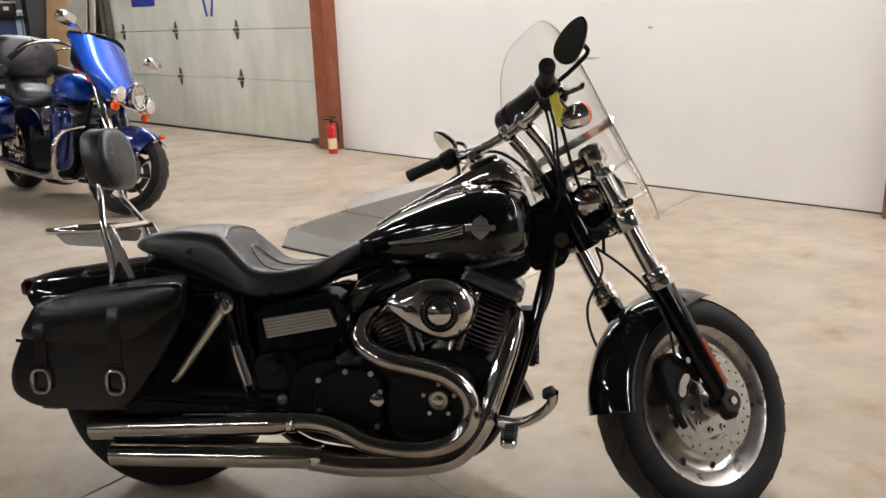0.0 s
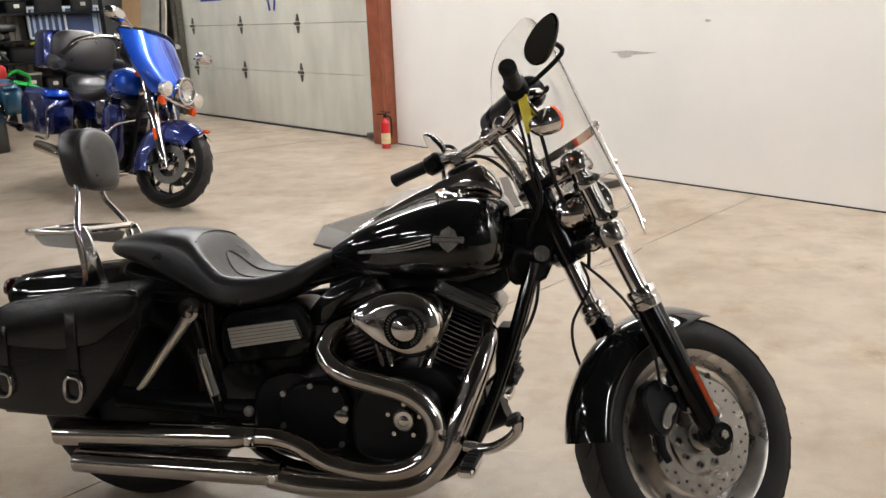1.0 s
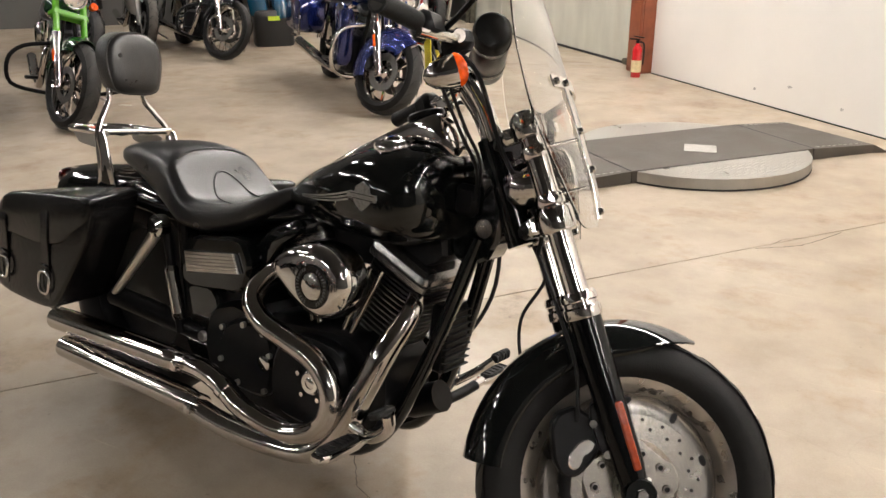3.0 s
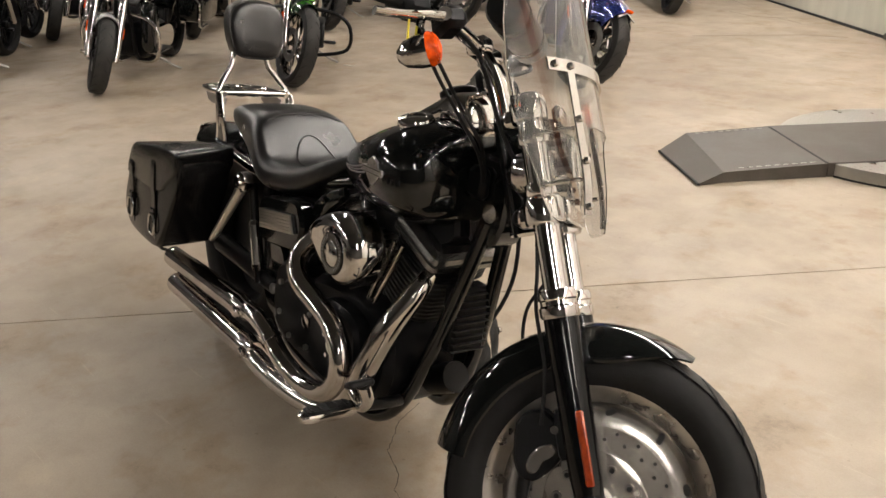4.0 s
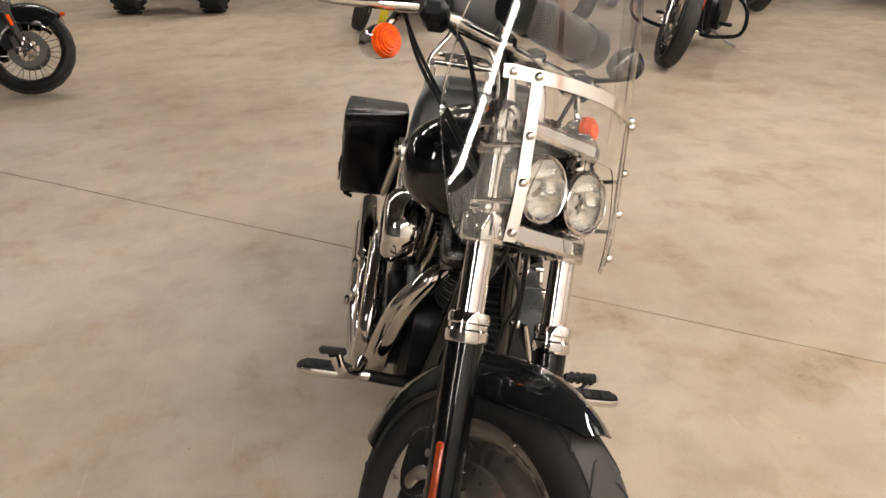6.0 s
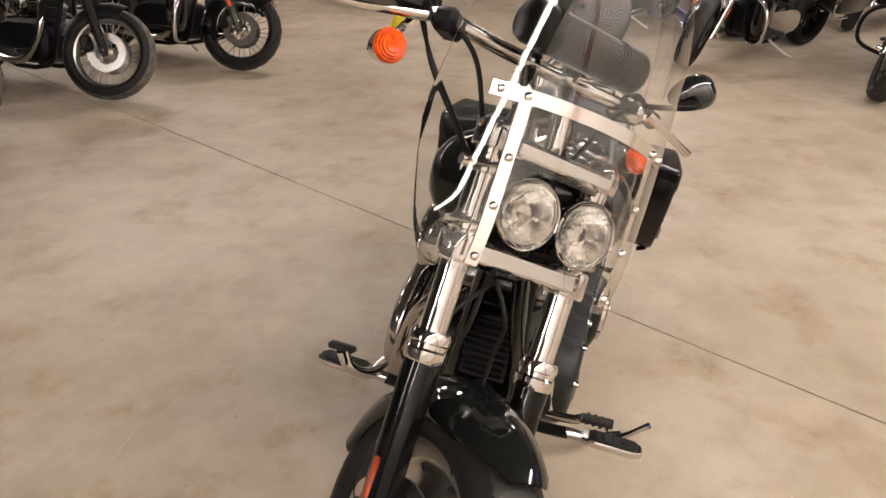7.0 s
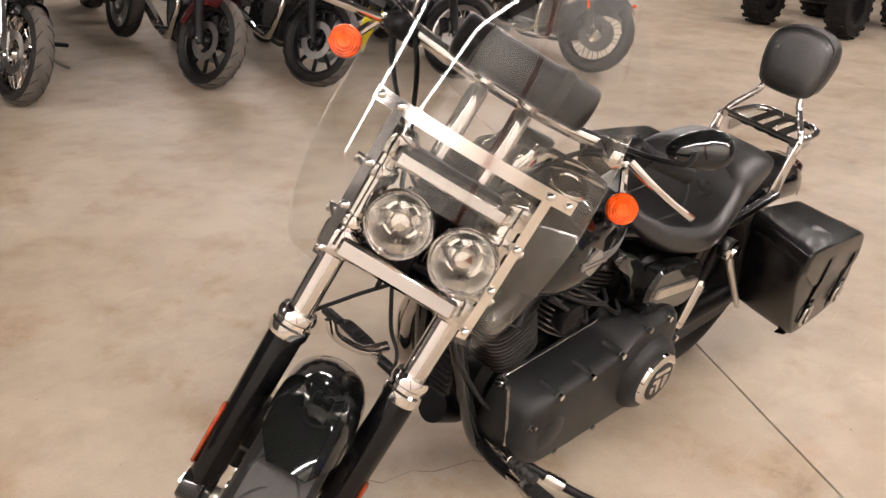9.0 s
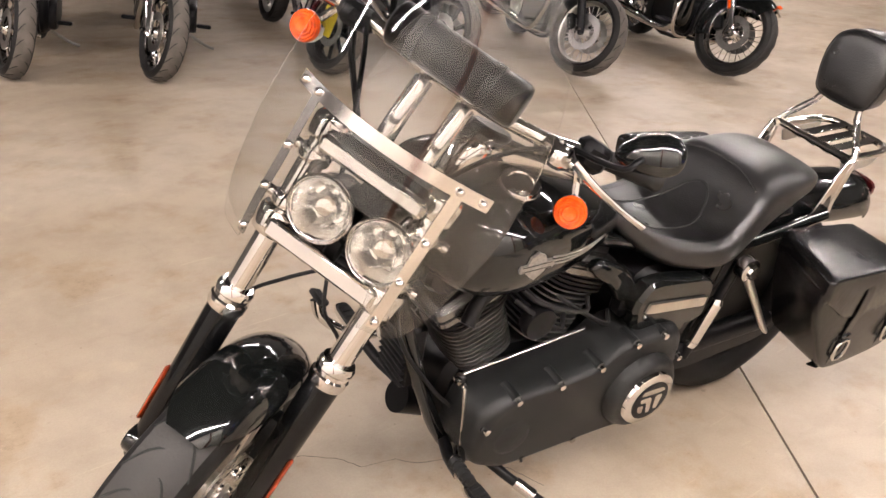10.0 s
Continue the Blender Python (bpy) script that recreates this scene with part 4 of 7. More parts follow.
# side cover with brushed insert, both sides
for s in (-1, 1):
    cov = part("side_cover", Geo().plate(rounded([(-0.625, 0.575), (-0.40, 0.615), (-0.362, 0.555), (-0.385, 0.47), (-0.62, 0.443)], 0.15, 2), 0.05, side(0, s * 0.148, 0), 0.010), BLACK, bike, "black side cover")
    part("side_insert", Geo().plate(rounded([(-0.600, 0.543), (-0.410, 0.573), (-0.388, 0.525), (-0.588, 0.490)] if s < 0 else [(-0.600, 0.528), (-0.405, 0.560), (-0.396, 0.534), (-0.596, 0.502)], 0.06, 1), 0.010, side(0, s * 0.175, 0), 0.002), BRUSHED if s > 0 else FIN_GREY, cov, "brushed aluminium insert with dark grooves" if s < 0 else "brushed aluminium insert")
    for k in range(6 if s < 0 else 0):
        lo, hi = (k + 0.10) / 6, (k + 0.88) / 6
        rib = [(-0.588 - 0.012 * lo + 0.004, 0.490 + 0.053 * lo), (-0.388 - 0.022 * lo - 0.004, 0.525 + 0.048 * lo), (-0.388 - 0.022 * hi - 0.004, 0.525 + 0.048 * hi), (-0.588 - 0.012 * hi + 0.004, 0.490 + 0.053 * hi)]
        part("insert_rib", Geo().plate(rib, 0.007, side(0, s * 0.182, 0), 0.0015), BRUSHED, cov, angle=20)

# rear shocks, chrome stays and bag studs
STRUT = mat("brushed_chrome_strut", (0.74, 0.71, 0.67), 0.36, 1.0, rvar=0.06, scale=30)
for s in (-1, 1):
    st = part("shock_cover", Geo().tube([(-0.700, s * 0.186, 0.596), (-0.712, s * 0.190, 0.560), (-0.765, s * 0.203, 0.480), (-0.822, s * 0.216, 0.396), (-0.842, s * 0.220, 0.374)], [0.016, 0.0165, 0.0145, 0.012, 0.006], 16, 3, flat=0.7), STRUT, bike, "satin chrome mudguard strut cover")
    part("strut_bolt", Geo().lathe([(0, -0.01), (0.030, -0.01), (0.032, 0.0), (0.030, 0.018), (0.020, 0.022), (0.018, 0.030), (0, 0.032)], pose(-0.702, s * 0.178, 0.588, 90 if s < 0 else -90), 24), CHROME, st, "round chrome stud")
    sh = part("shock", Geo().tube([(-0.690, s * 0.150, 0.478), (-0.686, s * 0.150, 0.464), (-0.686, s * 0.150, 0.463), (-0.652, s * 0.150, 0.352), (-0.652, s * 0.150, 0.351), (-0.647, s * 0.150, 0.335)], [0.014, 0.020, 0.018, 0.018, 0.020, 0.015], 20, 0), CHROME, bike, "chrome rear shock absorber")
    part("shock_shaft", Geo().tube([(-0.716, s * 0.150, 0.58), (-0.638, s * 0.150, 0.30)], 0.013, 14, 0), BLACK_METAL, sh)
    part("swingarm", Geo().tube([(-0.56, s * 0.12, 0.31), (-0.955, s * 0.135, 0.325)], 0.030, 12, 0), BLACK_METAL, bike)

# black oil tank, battery tray and swingarm pivot that close the space behind the gearbox
tankbox = part("oil_tank", Geo().plate(rounded([(-0.66, 0.58), (-0.42, 0.60), (-0.40, 0.44), (-0.46, 0.27), (-0.60, 0.25), (-0.64, 0.40)], 0.14, 2), 0.22, side(0, 0, 0), 0.015), BLACK_METAL, bike, "black oil tank behind the gearbox")
for s in (-1, 1):
    part("pivot_plate", Geo().plate(rounded([(-0.64, 0.44), (-0.52, 0.45), (-0.49, 0.30), (-0.53, 0.22), (-0.61, 0.24), (-0.655, 0.32)], 0.2, 2), 0.02, side(0, s * 0.128, 0), 0.005), BLACK, tankbox, "black swingarm pivot plate")
    part("pivot_bolt", Geo().lathe([(0, 0), (0.014, 0), (0.016, 0.006), (0.012, 0.012), (0, 0.013)], pose(-0.56, s * 0.138, 0.31, 90 if s < 0 else -90), 14), STEEL, tankbox)
part("belt_guard", Geo().plate(rounded([(-0.60, 0.30), (-0.60, 0.25), (-0.93, 0.255), (-1.02, 0.29), (-1.0, 0.33), (-0.80, 0.345)], 0.2, 2), 0.03, side(0, 0.135, 0), 0.006), BLACK_METAL, tankbox, "black drive belt guard")

# primary drive on the left
prim = rounded([(0.052, 0.345), (0.032, 0.405), (-0.03, 0.432), (-0.20, 0.432), (-0.285, 0.442), (-0.335, 0.482), (-0.50, 0.486), (-0.545, 0.44), (-0.553, 0.325), (-0.525, 0.235), (-0.45, 0.198), (-0.33, 0.206), (-0.18, 0.208), (-0.03, 0.212), (0.035, 0.25), (0.055, 0.295)], 0.2, 2)
pc = part("primary_cover", Geo().loft(swell(prim, ((0.08, 1.0), (0.175, 1.0), (0.192, 0.975), (0.203, 0.925), (0.206, 0.86)), -0.22, 0.325)), CRINKLE, bike, "black wrinkle-finish primary drive cover", angle=50)
part("derby_housing", Geo().lathe([(0, -0.03), (0.108, -0.03), (0.104, 0.018), (0.092, 0.034), (0.080, 0.038), (0, 0.038)], pose(-0.418, 0.200, 0.325, -90), 40), CRINKLE, pc, angle=50)
part("derby_cover", Geo().lathe([(0, 0), (0.074, 0), (0.076, 0.004), (0.074, 0.012), (0.066, 0.016), (0, 0.018)], pose(-0.418, 0.236, 0.325, -90), 40), CHROME, pc, "chrome derby cover with dark emblem")
part("derby_field", Geo().lathe([(0, 0), (0.054, 0), (0.055, 0.001), (0, 0.0014)], pose(-0.418, 0.2530, 0.325, -90), 36), BLACK_METAL, pc, "black inner field")
for shape in ([(-0.040, 0.020), (0.036, 0.024), (0.034, 0.040), (-0.030, 0.036)], [(-0.036, 0.012), (-0.012, 0.014), (-0.016, -0.030), (-0.030, -0.034)], [(0.000, 0.014), (0.036, 0.016), (0.032, 0.002), (0.014, 0.000), (0.004, -0.038), (-0.008, -0.036)], [(0.020, -0.008), (0.040, -0.004), (0.034, -0.026), (0.018, -0.034)]):
    part("emblem_mark", Geo().plate(rounded(shape, 0.15, 1), 0.0016, pose(-0.418, 0.2548, 0.325, 90, 0, 0)), CHROME, pc, "bright emblem shape")
part("front_boss", Geo().lathe([(0, -0.03), (0.050, -0.03), (0.046, 0.006), (0.034, 0.012), (0, 0.013)], pose(-0.055, 0.200, 0.310, -90), 30), CRINKLE, pc, angle=50)
for x, z in ((-0.049, 0.422), (-0.164, 0.424), (-0.275, 0.436), (-0.37, 0.474), (-0.455, 0.474), (0.022, 0.365), (-0.535, 0.38), (-0.10, 0.225), (-0.25, 0.22)):
    part("cover_boss", Geo().lathe([(0, -0.05), (0.014, -0.05), (0.012, 0.0), (0, 0.0)], pose(x, 0.200, z, -90), 12), CRINKLE, pc)
    part("cover_bolt", Geo().lathe([(0, -0.004), (0.0075, -0.004), (0.0075, 0.008), (0, 0.008)], pose(x, 0.203, z, -90), 10), CHROME, pc)

# forward controls
for s in (-1, 1):
    ct = part("control_bracket", Geo().tube([(0.04, s * 0.09, 0.24), (0.07, s * 0.16, 0.260), (0.082, s * 0.218, 0.274)], 0.014, 12, 2), BLACK_METAL, bike)
    part("footpeg", Geo().plate(rounded([(0.102, s * 0.245), (0.100, s * 0.385), (0.056, s * 0.385), (0.058, s * 0.245)], 0.18, 2), 0.018, pose(0, 0, 0.276), 0.004).tube([(0.082, s * 0.212, 0.274), (0.080, s * 0.25, 0.276)], 0.013, 12, 0), CHROME, ct, "chrome and rubber footpeg")
    part("peg_pad", Geo().plate(rounded([(0.097, s * 0.262), (0.095, s * 0.372), (0.061, s * 0.372), (0.063, s * 0.262)], 0.15, 2), 0.008, pose(0, 0, 0.2875), 0.002), GRIP, ct, "black rubber pad")
    for k in range(5):
        part("peg_rib", Geo().box((0.079, s * (0.274 + 0.0215 * k), 0.2925), (0.026, 0.006, 0.004), 0.001), GRIP, ct)
brake = part("brake_pedal", Geo().tube([(0.05, -0.235, 0.292), (0.105, -0.25, 0.292), (0.150, -0.270, 0.318), (0.182, -0.285, 0.352), (0.186, -0.300, 0.388)], [0.014, 0.014, 0.013, 0.013, 0.015], 12, 4), CHROME, bike, "chrome brake pedal")
part("pedal_pad", Geo().box((0, 0, 0), (0.032, 0.060, 0.016), 0.005, pose(0.176, -0.305, 0.388, 0, -25, 0)), GRIP, brake)
shift = part("shift_lever", Geo().tube([(0.05, 0.165, 0.285), (0.085, 0.215, 0.315), (0.118, 0.235, 0.350)], 0.011, 10, 3), CHROME, bike, "chrome gear shift lever")
g = Geo().tube([(0.120, 0.232, 0.352), (0.118, 0.300, 0.356)], 0.011, 14, 0)
for k in range(4):
    g.tube([(0.119, 0.242 + k * 0.015, 0.353), (0.119, 0.248 + k * 0.015, 0.353)], 0.014, 14, 0)
part("shift_peg", g, GRIP, shift, "ribbed black rubber shift peg")
part("link_arm", Geo().tube([(0.036, 0.125, 0.428), (0.040, 0.145, 0.37), (0.046, 0.165, 0.29)], 0.013, 10, 2, flat=0.5), SATIN, shift)
part("link_joint", Geo().lathe([(0, -0.012), (0.012, -0.010), (0.014, 0), (0.012, 0.010), (0, 0.012)], pose(0.036, 0.105, 0.430, -90), 14), CHROME, shift)
part("shift_rod", Geo().tube([(0.040, 0.096, 0.432), (-0.311, 0.095, 0.455)], 0.0055, 10, 0), CHROME, shift, "long chrome shift rod")

# side stand, down on the floor
stand = part("side_stand", Geo().tube([(-0.06, 0.12, 0.165), (-0.10, 0.18, 0.135), (-0.165, 0.275, 0.098), (-0.222, 0.358, 0.078)], [0.014, 0.012, 0.011, 0.011], 12, 3), BLACK_METAL, bike, "black side stand resting on the floor")
part("stand_sleeve", Geo().tube([(-0.112, 0.197, 0.128), (-0.140, 0.238, 0.112)], 0.0155, 12, 0), CHROME, stand, "bright worn sleeve")
part("stand_foot", Geo().box((0, 0, 0), (0.06, 0.045, 0.010), 0.004, pose(-0.225, 0.362, 0.074, 10.5, 0, 20)), BLACK_METAL, stand)
part("stand_tab", Geo().tube([(-0.226, 0.366, 0.078), (-0.226, 0.395, 0.105), (-0.216, 0.430, 0.152)], [0.010, 0.008, 0.009], 10, 3), CHROME, stand, "chrome kick tab")

# rack, backrest
up = part("backrest_frame", Geo().tube([(-1.04, -0.118, 0.62), (-1.052, -0.118, 0.72), (-1.075, -0.118, 0.79), (-1.098, -0.085, 0.84), (-1.115, -0.058, 0.885), (-1.13, -0.055, 1.0)], 0.009, 10).tube([(-1.04, 0.118, 0.62), (-1.052, 0.118, 0.72), (-1.075, 0.118, 0.79), (-1.098, 0.085, 0.84), (-1.115, 0.058, 0.885), (-1.13, 0.055, 1.0)], 0.009, 10), CHROME, bike, "chrome sissy bar uprights")
for s in (-1, 1):
    part("upright_plate", Geo().plate(rounded([(-0.972, 0.618), (-1.066, 0.618), (-1.060, 0.66), (-1.086, 0.790), (-1.040, 0.790)], 0.10, 1), 0.008, side(0, s * 0.122, 0), 0.002), CHROME, up, "tapered chrome side plate")
    part("plate_slot", Geo().plate(rounded([(-0.998, 0.634), (-1.048, 0.634), (-1.044, 0.668), (-1.030, 0.70)], 0.15, 1), 0.0095, side(0, s * 0.122, 0)), BLACK, up)
    part("rack_wing", Geo().plate(rounded([(-1.24, 0.772), (-1.205, 0.738), (-1.085, 0.732), (-1.065, 0.772)], 0.1, 1), 0.005, side(0, s * 0.095, 0), 0.001), STEEL, up, "thin steel plate below the rack")
PAD = rounded([(-0.072, -0.090), (0.072, -0.090), (0.090, -0.03), (0.095, 0.02), (0.084, 0.062), (0.048, 0.086), (0.0, 0.091), (-0.048, 0.086), (-0.084, 0.062), (-0.095, 0.02), (-0.090, -0.03)], 0.2, 2)
pad_at = pose(-1.118, 0.012, 0.985)
pad_rows = [[(dx - 0.15 * z, y * k, z * k) for y, z in PAD] for dx, k in ((-0.042, 0.86), (-0.038, 0.94), (-0.030, 0.985), (0.0, 1.0), (0.022, 0.99), (0.032, 0.95), (0.039, 0.84), (0.044, 0.60))]
pad = part("backrest_pad", Geo().loft(pad_rows, True, True, pad_at), LEATHER, up, "padded black leather backrest with piped edge", angle=60)
part("piping", Geo().tube([tuple(pad_at @ Vector((0.024 - 0.15 * z, y * 0.99, z * 0.99))) for y, z in PAD + PAD[:2]], 0.0028, 6, 0), LEATHER, pad)
rack = part("luggage_rack", Geo().tube([(-1.05, -0.108, 0.785), (-1.25, -0.095, 0.777), (-1.275, 0.0, 0.775), (-1.25, 0.095, 0.777), (-1.05, 0.108, 0.785)], 0.010, 10, 4), CHROME, bike, "chrome luggage rack")
part("rack_rail", Geo().tube([(-1.06, -0.118, 0.788), (-1.06, 0.118, 0.788)], 0.010, 10, 0), CHROME, rack)
for k in (-1, 0, 1):
    part("rack_bar", Geo().box((-1.16, k * 0.046, 0.779), (0.21, 0.030, 0.007), 0.003), CHROME, rack)

# saddlebags
BAG = rounded([(-1.135, 0.612), (-0.93, 0.640), (-0.775, 0.652), (-0.738, 0.640), (-0.738, 0.575), (-0.800, 0.475), (-0.868, 0.380), (-0.915, 0.328), (-1.155, 0.332), (-1.222, 0.370), (-1.228, 0.43), (-1.185, 0.525)], 0.2, 2)
FLAP = rounded([(-1.135, 0.620), (-0.93, 0.650), (-0.770, 0.667), (-0.738, 0.662), (-0.742, 0.608), (-0.81, 0.565), (-0.86, 0.525), (-0.96, 0.505), (-1.12, 0.508), (-1.195, 0.522)], 0.16, 2)
BUCKLE = mat("worn_nickel_buckle", (0.62, 0.60, 0.57), 0.2, 1.0, var=0.2, scale=60)


def skewed(rings):
    """The bag's front slants back towards the wheel."""
    return [[(x - 0.07 * max(0.0, min(1.0, (0.362 - abs(y)) / 0.19)) * max(0.0, min(1.0, (x + 1.0) / 0.25)), y, z) for x, y, z in ring] for ring in rings]


for s in (-1, 1):
    rows = [(s * y, k) for y, k in ((0.176, 0.90), (0.180, 0.955), (0.192, 0.985), (0.24, 1.0), (0.342, 1.0), (0.353, 0.99), (0.360, 0.965), (0.363, 0.91))]
    bag = part("saddlebag", Geo().loft(skewed(swell(BAG, rows, -0.93, 0.48))), BAG_LEATHER, bike, "black leather saddlebag with buckled lid", angle=55)
    rows = [(s * y, k) for y, k in ((0.170, 0.975), (0.174, 0.995), (0.19, 1.0), (0.351, 1.0), (0.361, 0.992), (0.366, 0.965), (0.369, 0.90))]
    part("bag_lid", Geo().loft(skewed(swell(FLAP, rows, -0.93, 0.575))), BAG_LEATHER, bag, "black leather bag lid", angle=55)
    part("lid_piping", Geo().tube([(x, s * 0.355, z - 0.003) for x, z in [(-1.20, 0.515), (-1.12, 0.506), (-0.96, 0.503), (-0.86, 0.523), (-0.80, 0.563), (-0.765, 0.60)]], 0.0045, 8, 4), BAG_LEATHER, bag)
    for x in (-1.128, -0.925):
        zt = 0.606 if x < -1 else 0.650
        lead = [(0.290, zt + 0.002), (0.335, zt - 0.003), (0.357, zt - 0.020), (0.3705, zt - 0.055), (0.3715, 0.53), (0.368, 0.50), (0.3645, 0.42), (0.362, 0.365), (0.345, 0.332), (0.32, 0.323)]
        rings = []
        for k, (yy, z) in enumerate(lead):
            (ya, za), (yb, zb) = lead[max(k - 1, 0)], lead[min(k + 1, len(lead) - 1)]
            d = math.hypot(yb - ya, zb - za)
            ny, nz = -(zb - za) / d * 0.0022, (yb - ya) / d * 0.0022
            rings.append([(x + w, s * (yy + q * ny), z + q * nz) for w, q in ((-0.014, -1), (0.014, -1), (0.0155, 0), (0.014, 1), (-0.014, 1), (-0.0155, 0))])
        part("strap", Geo().loft(rings), BAG_LEATHER, bag, "black leather strap")
        ring = [(x + a, s * 0.372, 0.410 + b) for a, b in oval(24, 0.024, 0.030, 2.8)]
        part("buckle", Geo().tube(ring + [ring[0]], 0.0044, 8, 1), BUCKLE, bag, "nickel strap buckle")
        part("strap_keeper", Geo().box((x, s * 0.3685, 0.452), (0.036, 0.010, 0.012), 0.003), BAG_LEATHER, bag)

# ---- steered parts ----
tree = part("triple_clamp", Geo().box((-0.03, 0, 0.745), (0.075, 0.20, 0.030), 0.010).box((-0.03, 0, 0.553), (0.075, 0.20, 0.034), 0.010), BLACK_METAL, bike, "fork clamps", FORK)
for s in (-1, 1):
    part("lower_clamp", Geo().lathe([(0, 0.528), (0.036, 0.528), (0.039, 0.534), (0.039, 0.572), (0.036, 0.578), (0, 0.578)], pose(0, s * 0.118, 0), 28).box((-0.03, s * 0.090, 0.553), (0.06, 0.03, 0.04), 0.010), CHROME, tree, "chrome lower fork clamp")
    part("upper_clamp", Geo().lathe([(0, 0.728), (0.034, 0.728), (0.036, 0.732), (0.036, 0.760), (0, 0.762)], pose(0, s * 0.118, 0), 28).box((-0.03, s * 0.09, 0.745), (0.06, 0.03, 0.034), 0.010), CHROME, tree)
    for z in (0.595, 0.695):
        part("shield_clamp", Geo().lathe([(0, z - 0.012), (0.029, z - 0.012), (0.031, z - 0.008), (0.031, z + 0.008), (0.029, z + 0.012), (0, z + 0.012)], pose(0, s * 0.118, 0), 24).tube([(0.0, s * 0.145, z), (0.0, s * 0.168, z)], 0.010, 10, 0), CHROME, tree)
part("clamp_cover", Geo().box((0.040, 0, 0.553), (0.018, 0.232, 0.036), 0.006), CHROME, tree, "polished lower cross bar")
part("clamp_cover", Geo().box((0.052, 0, 0.738), (0.022, 0.215, 0.034), 0.008), CHROME, tree, "polished upper cross bar")

# twin headlamps


def facet_bowl(m):
    """A bowl of stepped mirror facets behind a lens."""
    rings = []
    for k in range(9):
        r = 0.0535 * (1 - k / 8.6)
        h = 0.060 - 0.062 * (1 - (r / 0.0535) ** 2)
        rings.append([((r + 0.0018 * (1 if (j // 6 + k // 2) % 2 else -1)) * math.cos(2 * math.pi * j / 48), r * math.sin(2 * math.pi * j / 48), h + 0.0042 * (1 if (j // 6 + k // 2) % 2 else -1)) for j in range(48)])
    return Geo().loft(rings, False, True, m)


REFLECT = mat("lamp_reflector", (0.94, 0.93, 0.91), 0.25, 1.0, rvar=0.03, scale=40)
for s in (-1, 1):
    m = FORK @ pose(0.0, s * 0.0625 + 0.018, 0.644, 0, 90 + 4, 0)
    lamp = part("headlamp", Geo().lathe([(0, -0.075), (0.022, -0.072), (0.042, -0.05), (0.054, -0.015), (0.058, 0.035), (0.060, 0.050), (0.062, 0.056), (0.062, 0.064), (0.058, 0.068), (0.0555, 0.066), (0.0545, 0.056), (0.048, 0.035), (0.036, 0.012), (0.018, -0.004), (0.0, -0.006)], m, 40), CHROME, bike, "chrome twin headlamp shell", angle=50)
    part("reflector", facet_bowl(m), REFLECT, lamp)
    part("bulb_shield", Geo().lathe([(0, 0.0), (0.009, 0.0), (0.013, 0.02), (0.019, 0.036), (0.015, 0.044), (0, 0.046)], m, 18), CHROME, lamp)
    part("lens", Geo().lathe([(0, 0.0795), (0.025, 0.0775), (0.044, 0.072), (0.0525, 0.0640), (0.0545, 0.066), (0.0455, 0.0745), (0.0255, 0.080), (0, 0.082)], m, 40), LENS, lamp, "clear headlamp lens", angle=60)
part("lamp_bracket", Geo().tube([(-0.01, -0.115, 0.60), (0.0, -0.06, 0.585), (0.0, 0.06, 0.585), (-0.01, 0.115, 0.60)], 0.010, 10, 3).box((0, 0, 0.575), (0.03, 0.03, 0.05), 0.006), BLACK_METAL, bike, "", FORK)

# windshield
def sx(y, z):
    return 0.128 - 2.05 * y * y - 0.9 * max(0.0, z - 0.98) ** 2 - 0.5 * max(0.0, 0.62 - z) ** 1.6


def shield_geo():
    cols, rows, th = 61, 30, 0.0022
    rings = []
    for i in range(cols):
        y = -0.257 + 0.490 * i / (cols - 1)
        a = abs(y + 0.012)
        top = 0.76 + 0.398 * max(0.0, 1 - (a / 0.2452) ** 3) ** 0.5
        low = 0.516 + max(0.0, (a - 0.165) / 0.080) ** 3 * 0.22
        if a < 0.128:
            low = 0.700 - 0.184 * max(0.0, (a - 0.075) / 0.053) ** 2.2
        if low > top - 0.004:
            low = top - 0.004
        col = []
        for j in range(rows):
            z = low + (top - low) * j / (rows - 1)
            x = sx(y, z)
            col.append((x, y, z))
        rings.append(col)
    g = Geo()
    verts = [p for r in rings for p in r] + [(x - th, y, z) for r in rings for x, y, z in r]
    N = cols * rows
    faces = []
    for i in range(cols - 1):
        for j in range(rows - 1):
            a = i * rows + j
            faces += [(a, a + rows, a + rows + 1, a + 1), (N + a, N + a + 1, N + a + rows + 1, N + a + rows)]
    edge = [i * rows for i in range(cols)] + [(cols - 1) * rows + j for j in range(1, rows)] + [i * rows + rows - 1 for i in range(cols - 2, -1, -1)] + [j for j in range(rows - 2, 0, -1)]
    for k in range(len(edge)):
        a, b = edge[k], edge[(k + 1) % len(edge)]
        faces.append((a, N + a, N + b, b))
    return g.put(verts, faces)


shield = part("windshield", shield_geo(), SHIELD, bike, "clear detachable polycarbonate windshield", FORK @ pose(0, 0.002, 0), angle=50)


def band(pts, half, thick, along_z):
    """A flat metal band in front of or behind the shield through (y, z) points."""
    rings = []
    for y, z in pts:
        o = [(-half, 0), (half, 0)]
        ring = []
        for d, off in ((-half, 0.003), (half, 0.003), (half, 0.003 + thick), (-half, 0.003 + thick)):
            yy, zz = (y, z + d) if not along_z else (y + d, z)
            ring.append((sx(yy, zz) + off, yy, zz))
        rings.append(ring)
    return Geo().loft(rings)


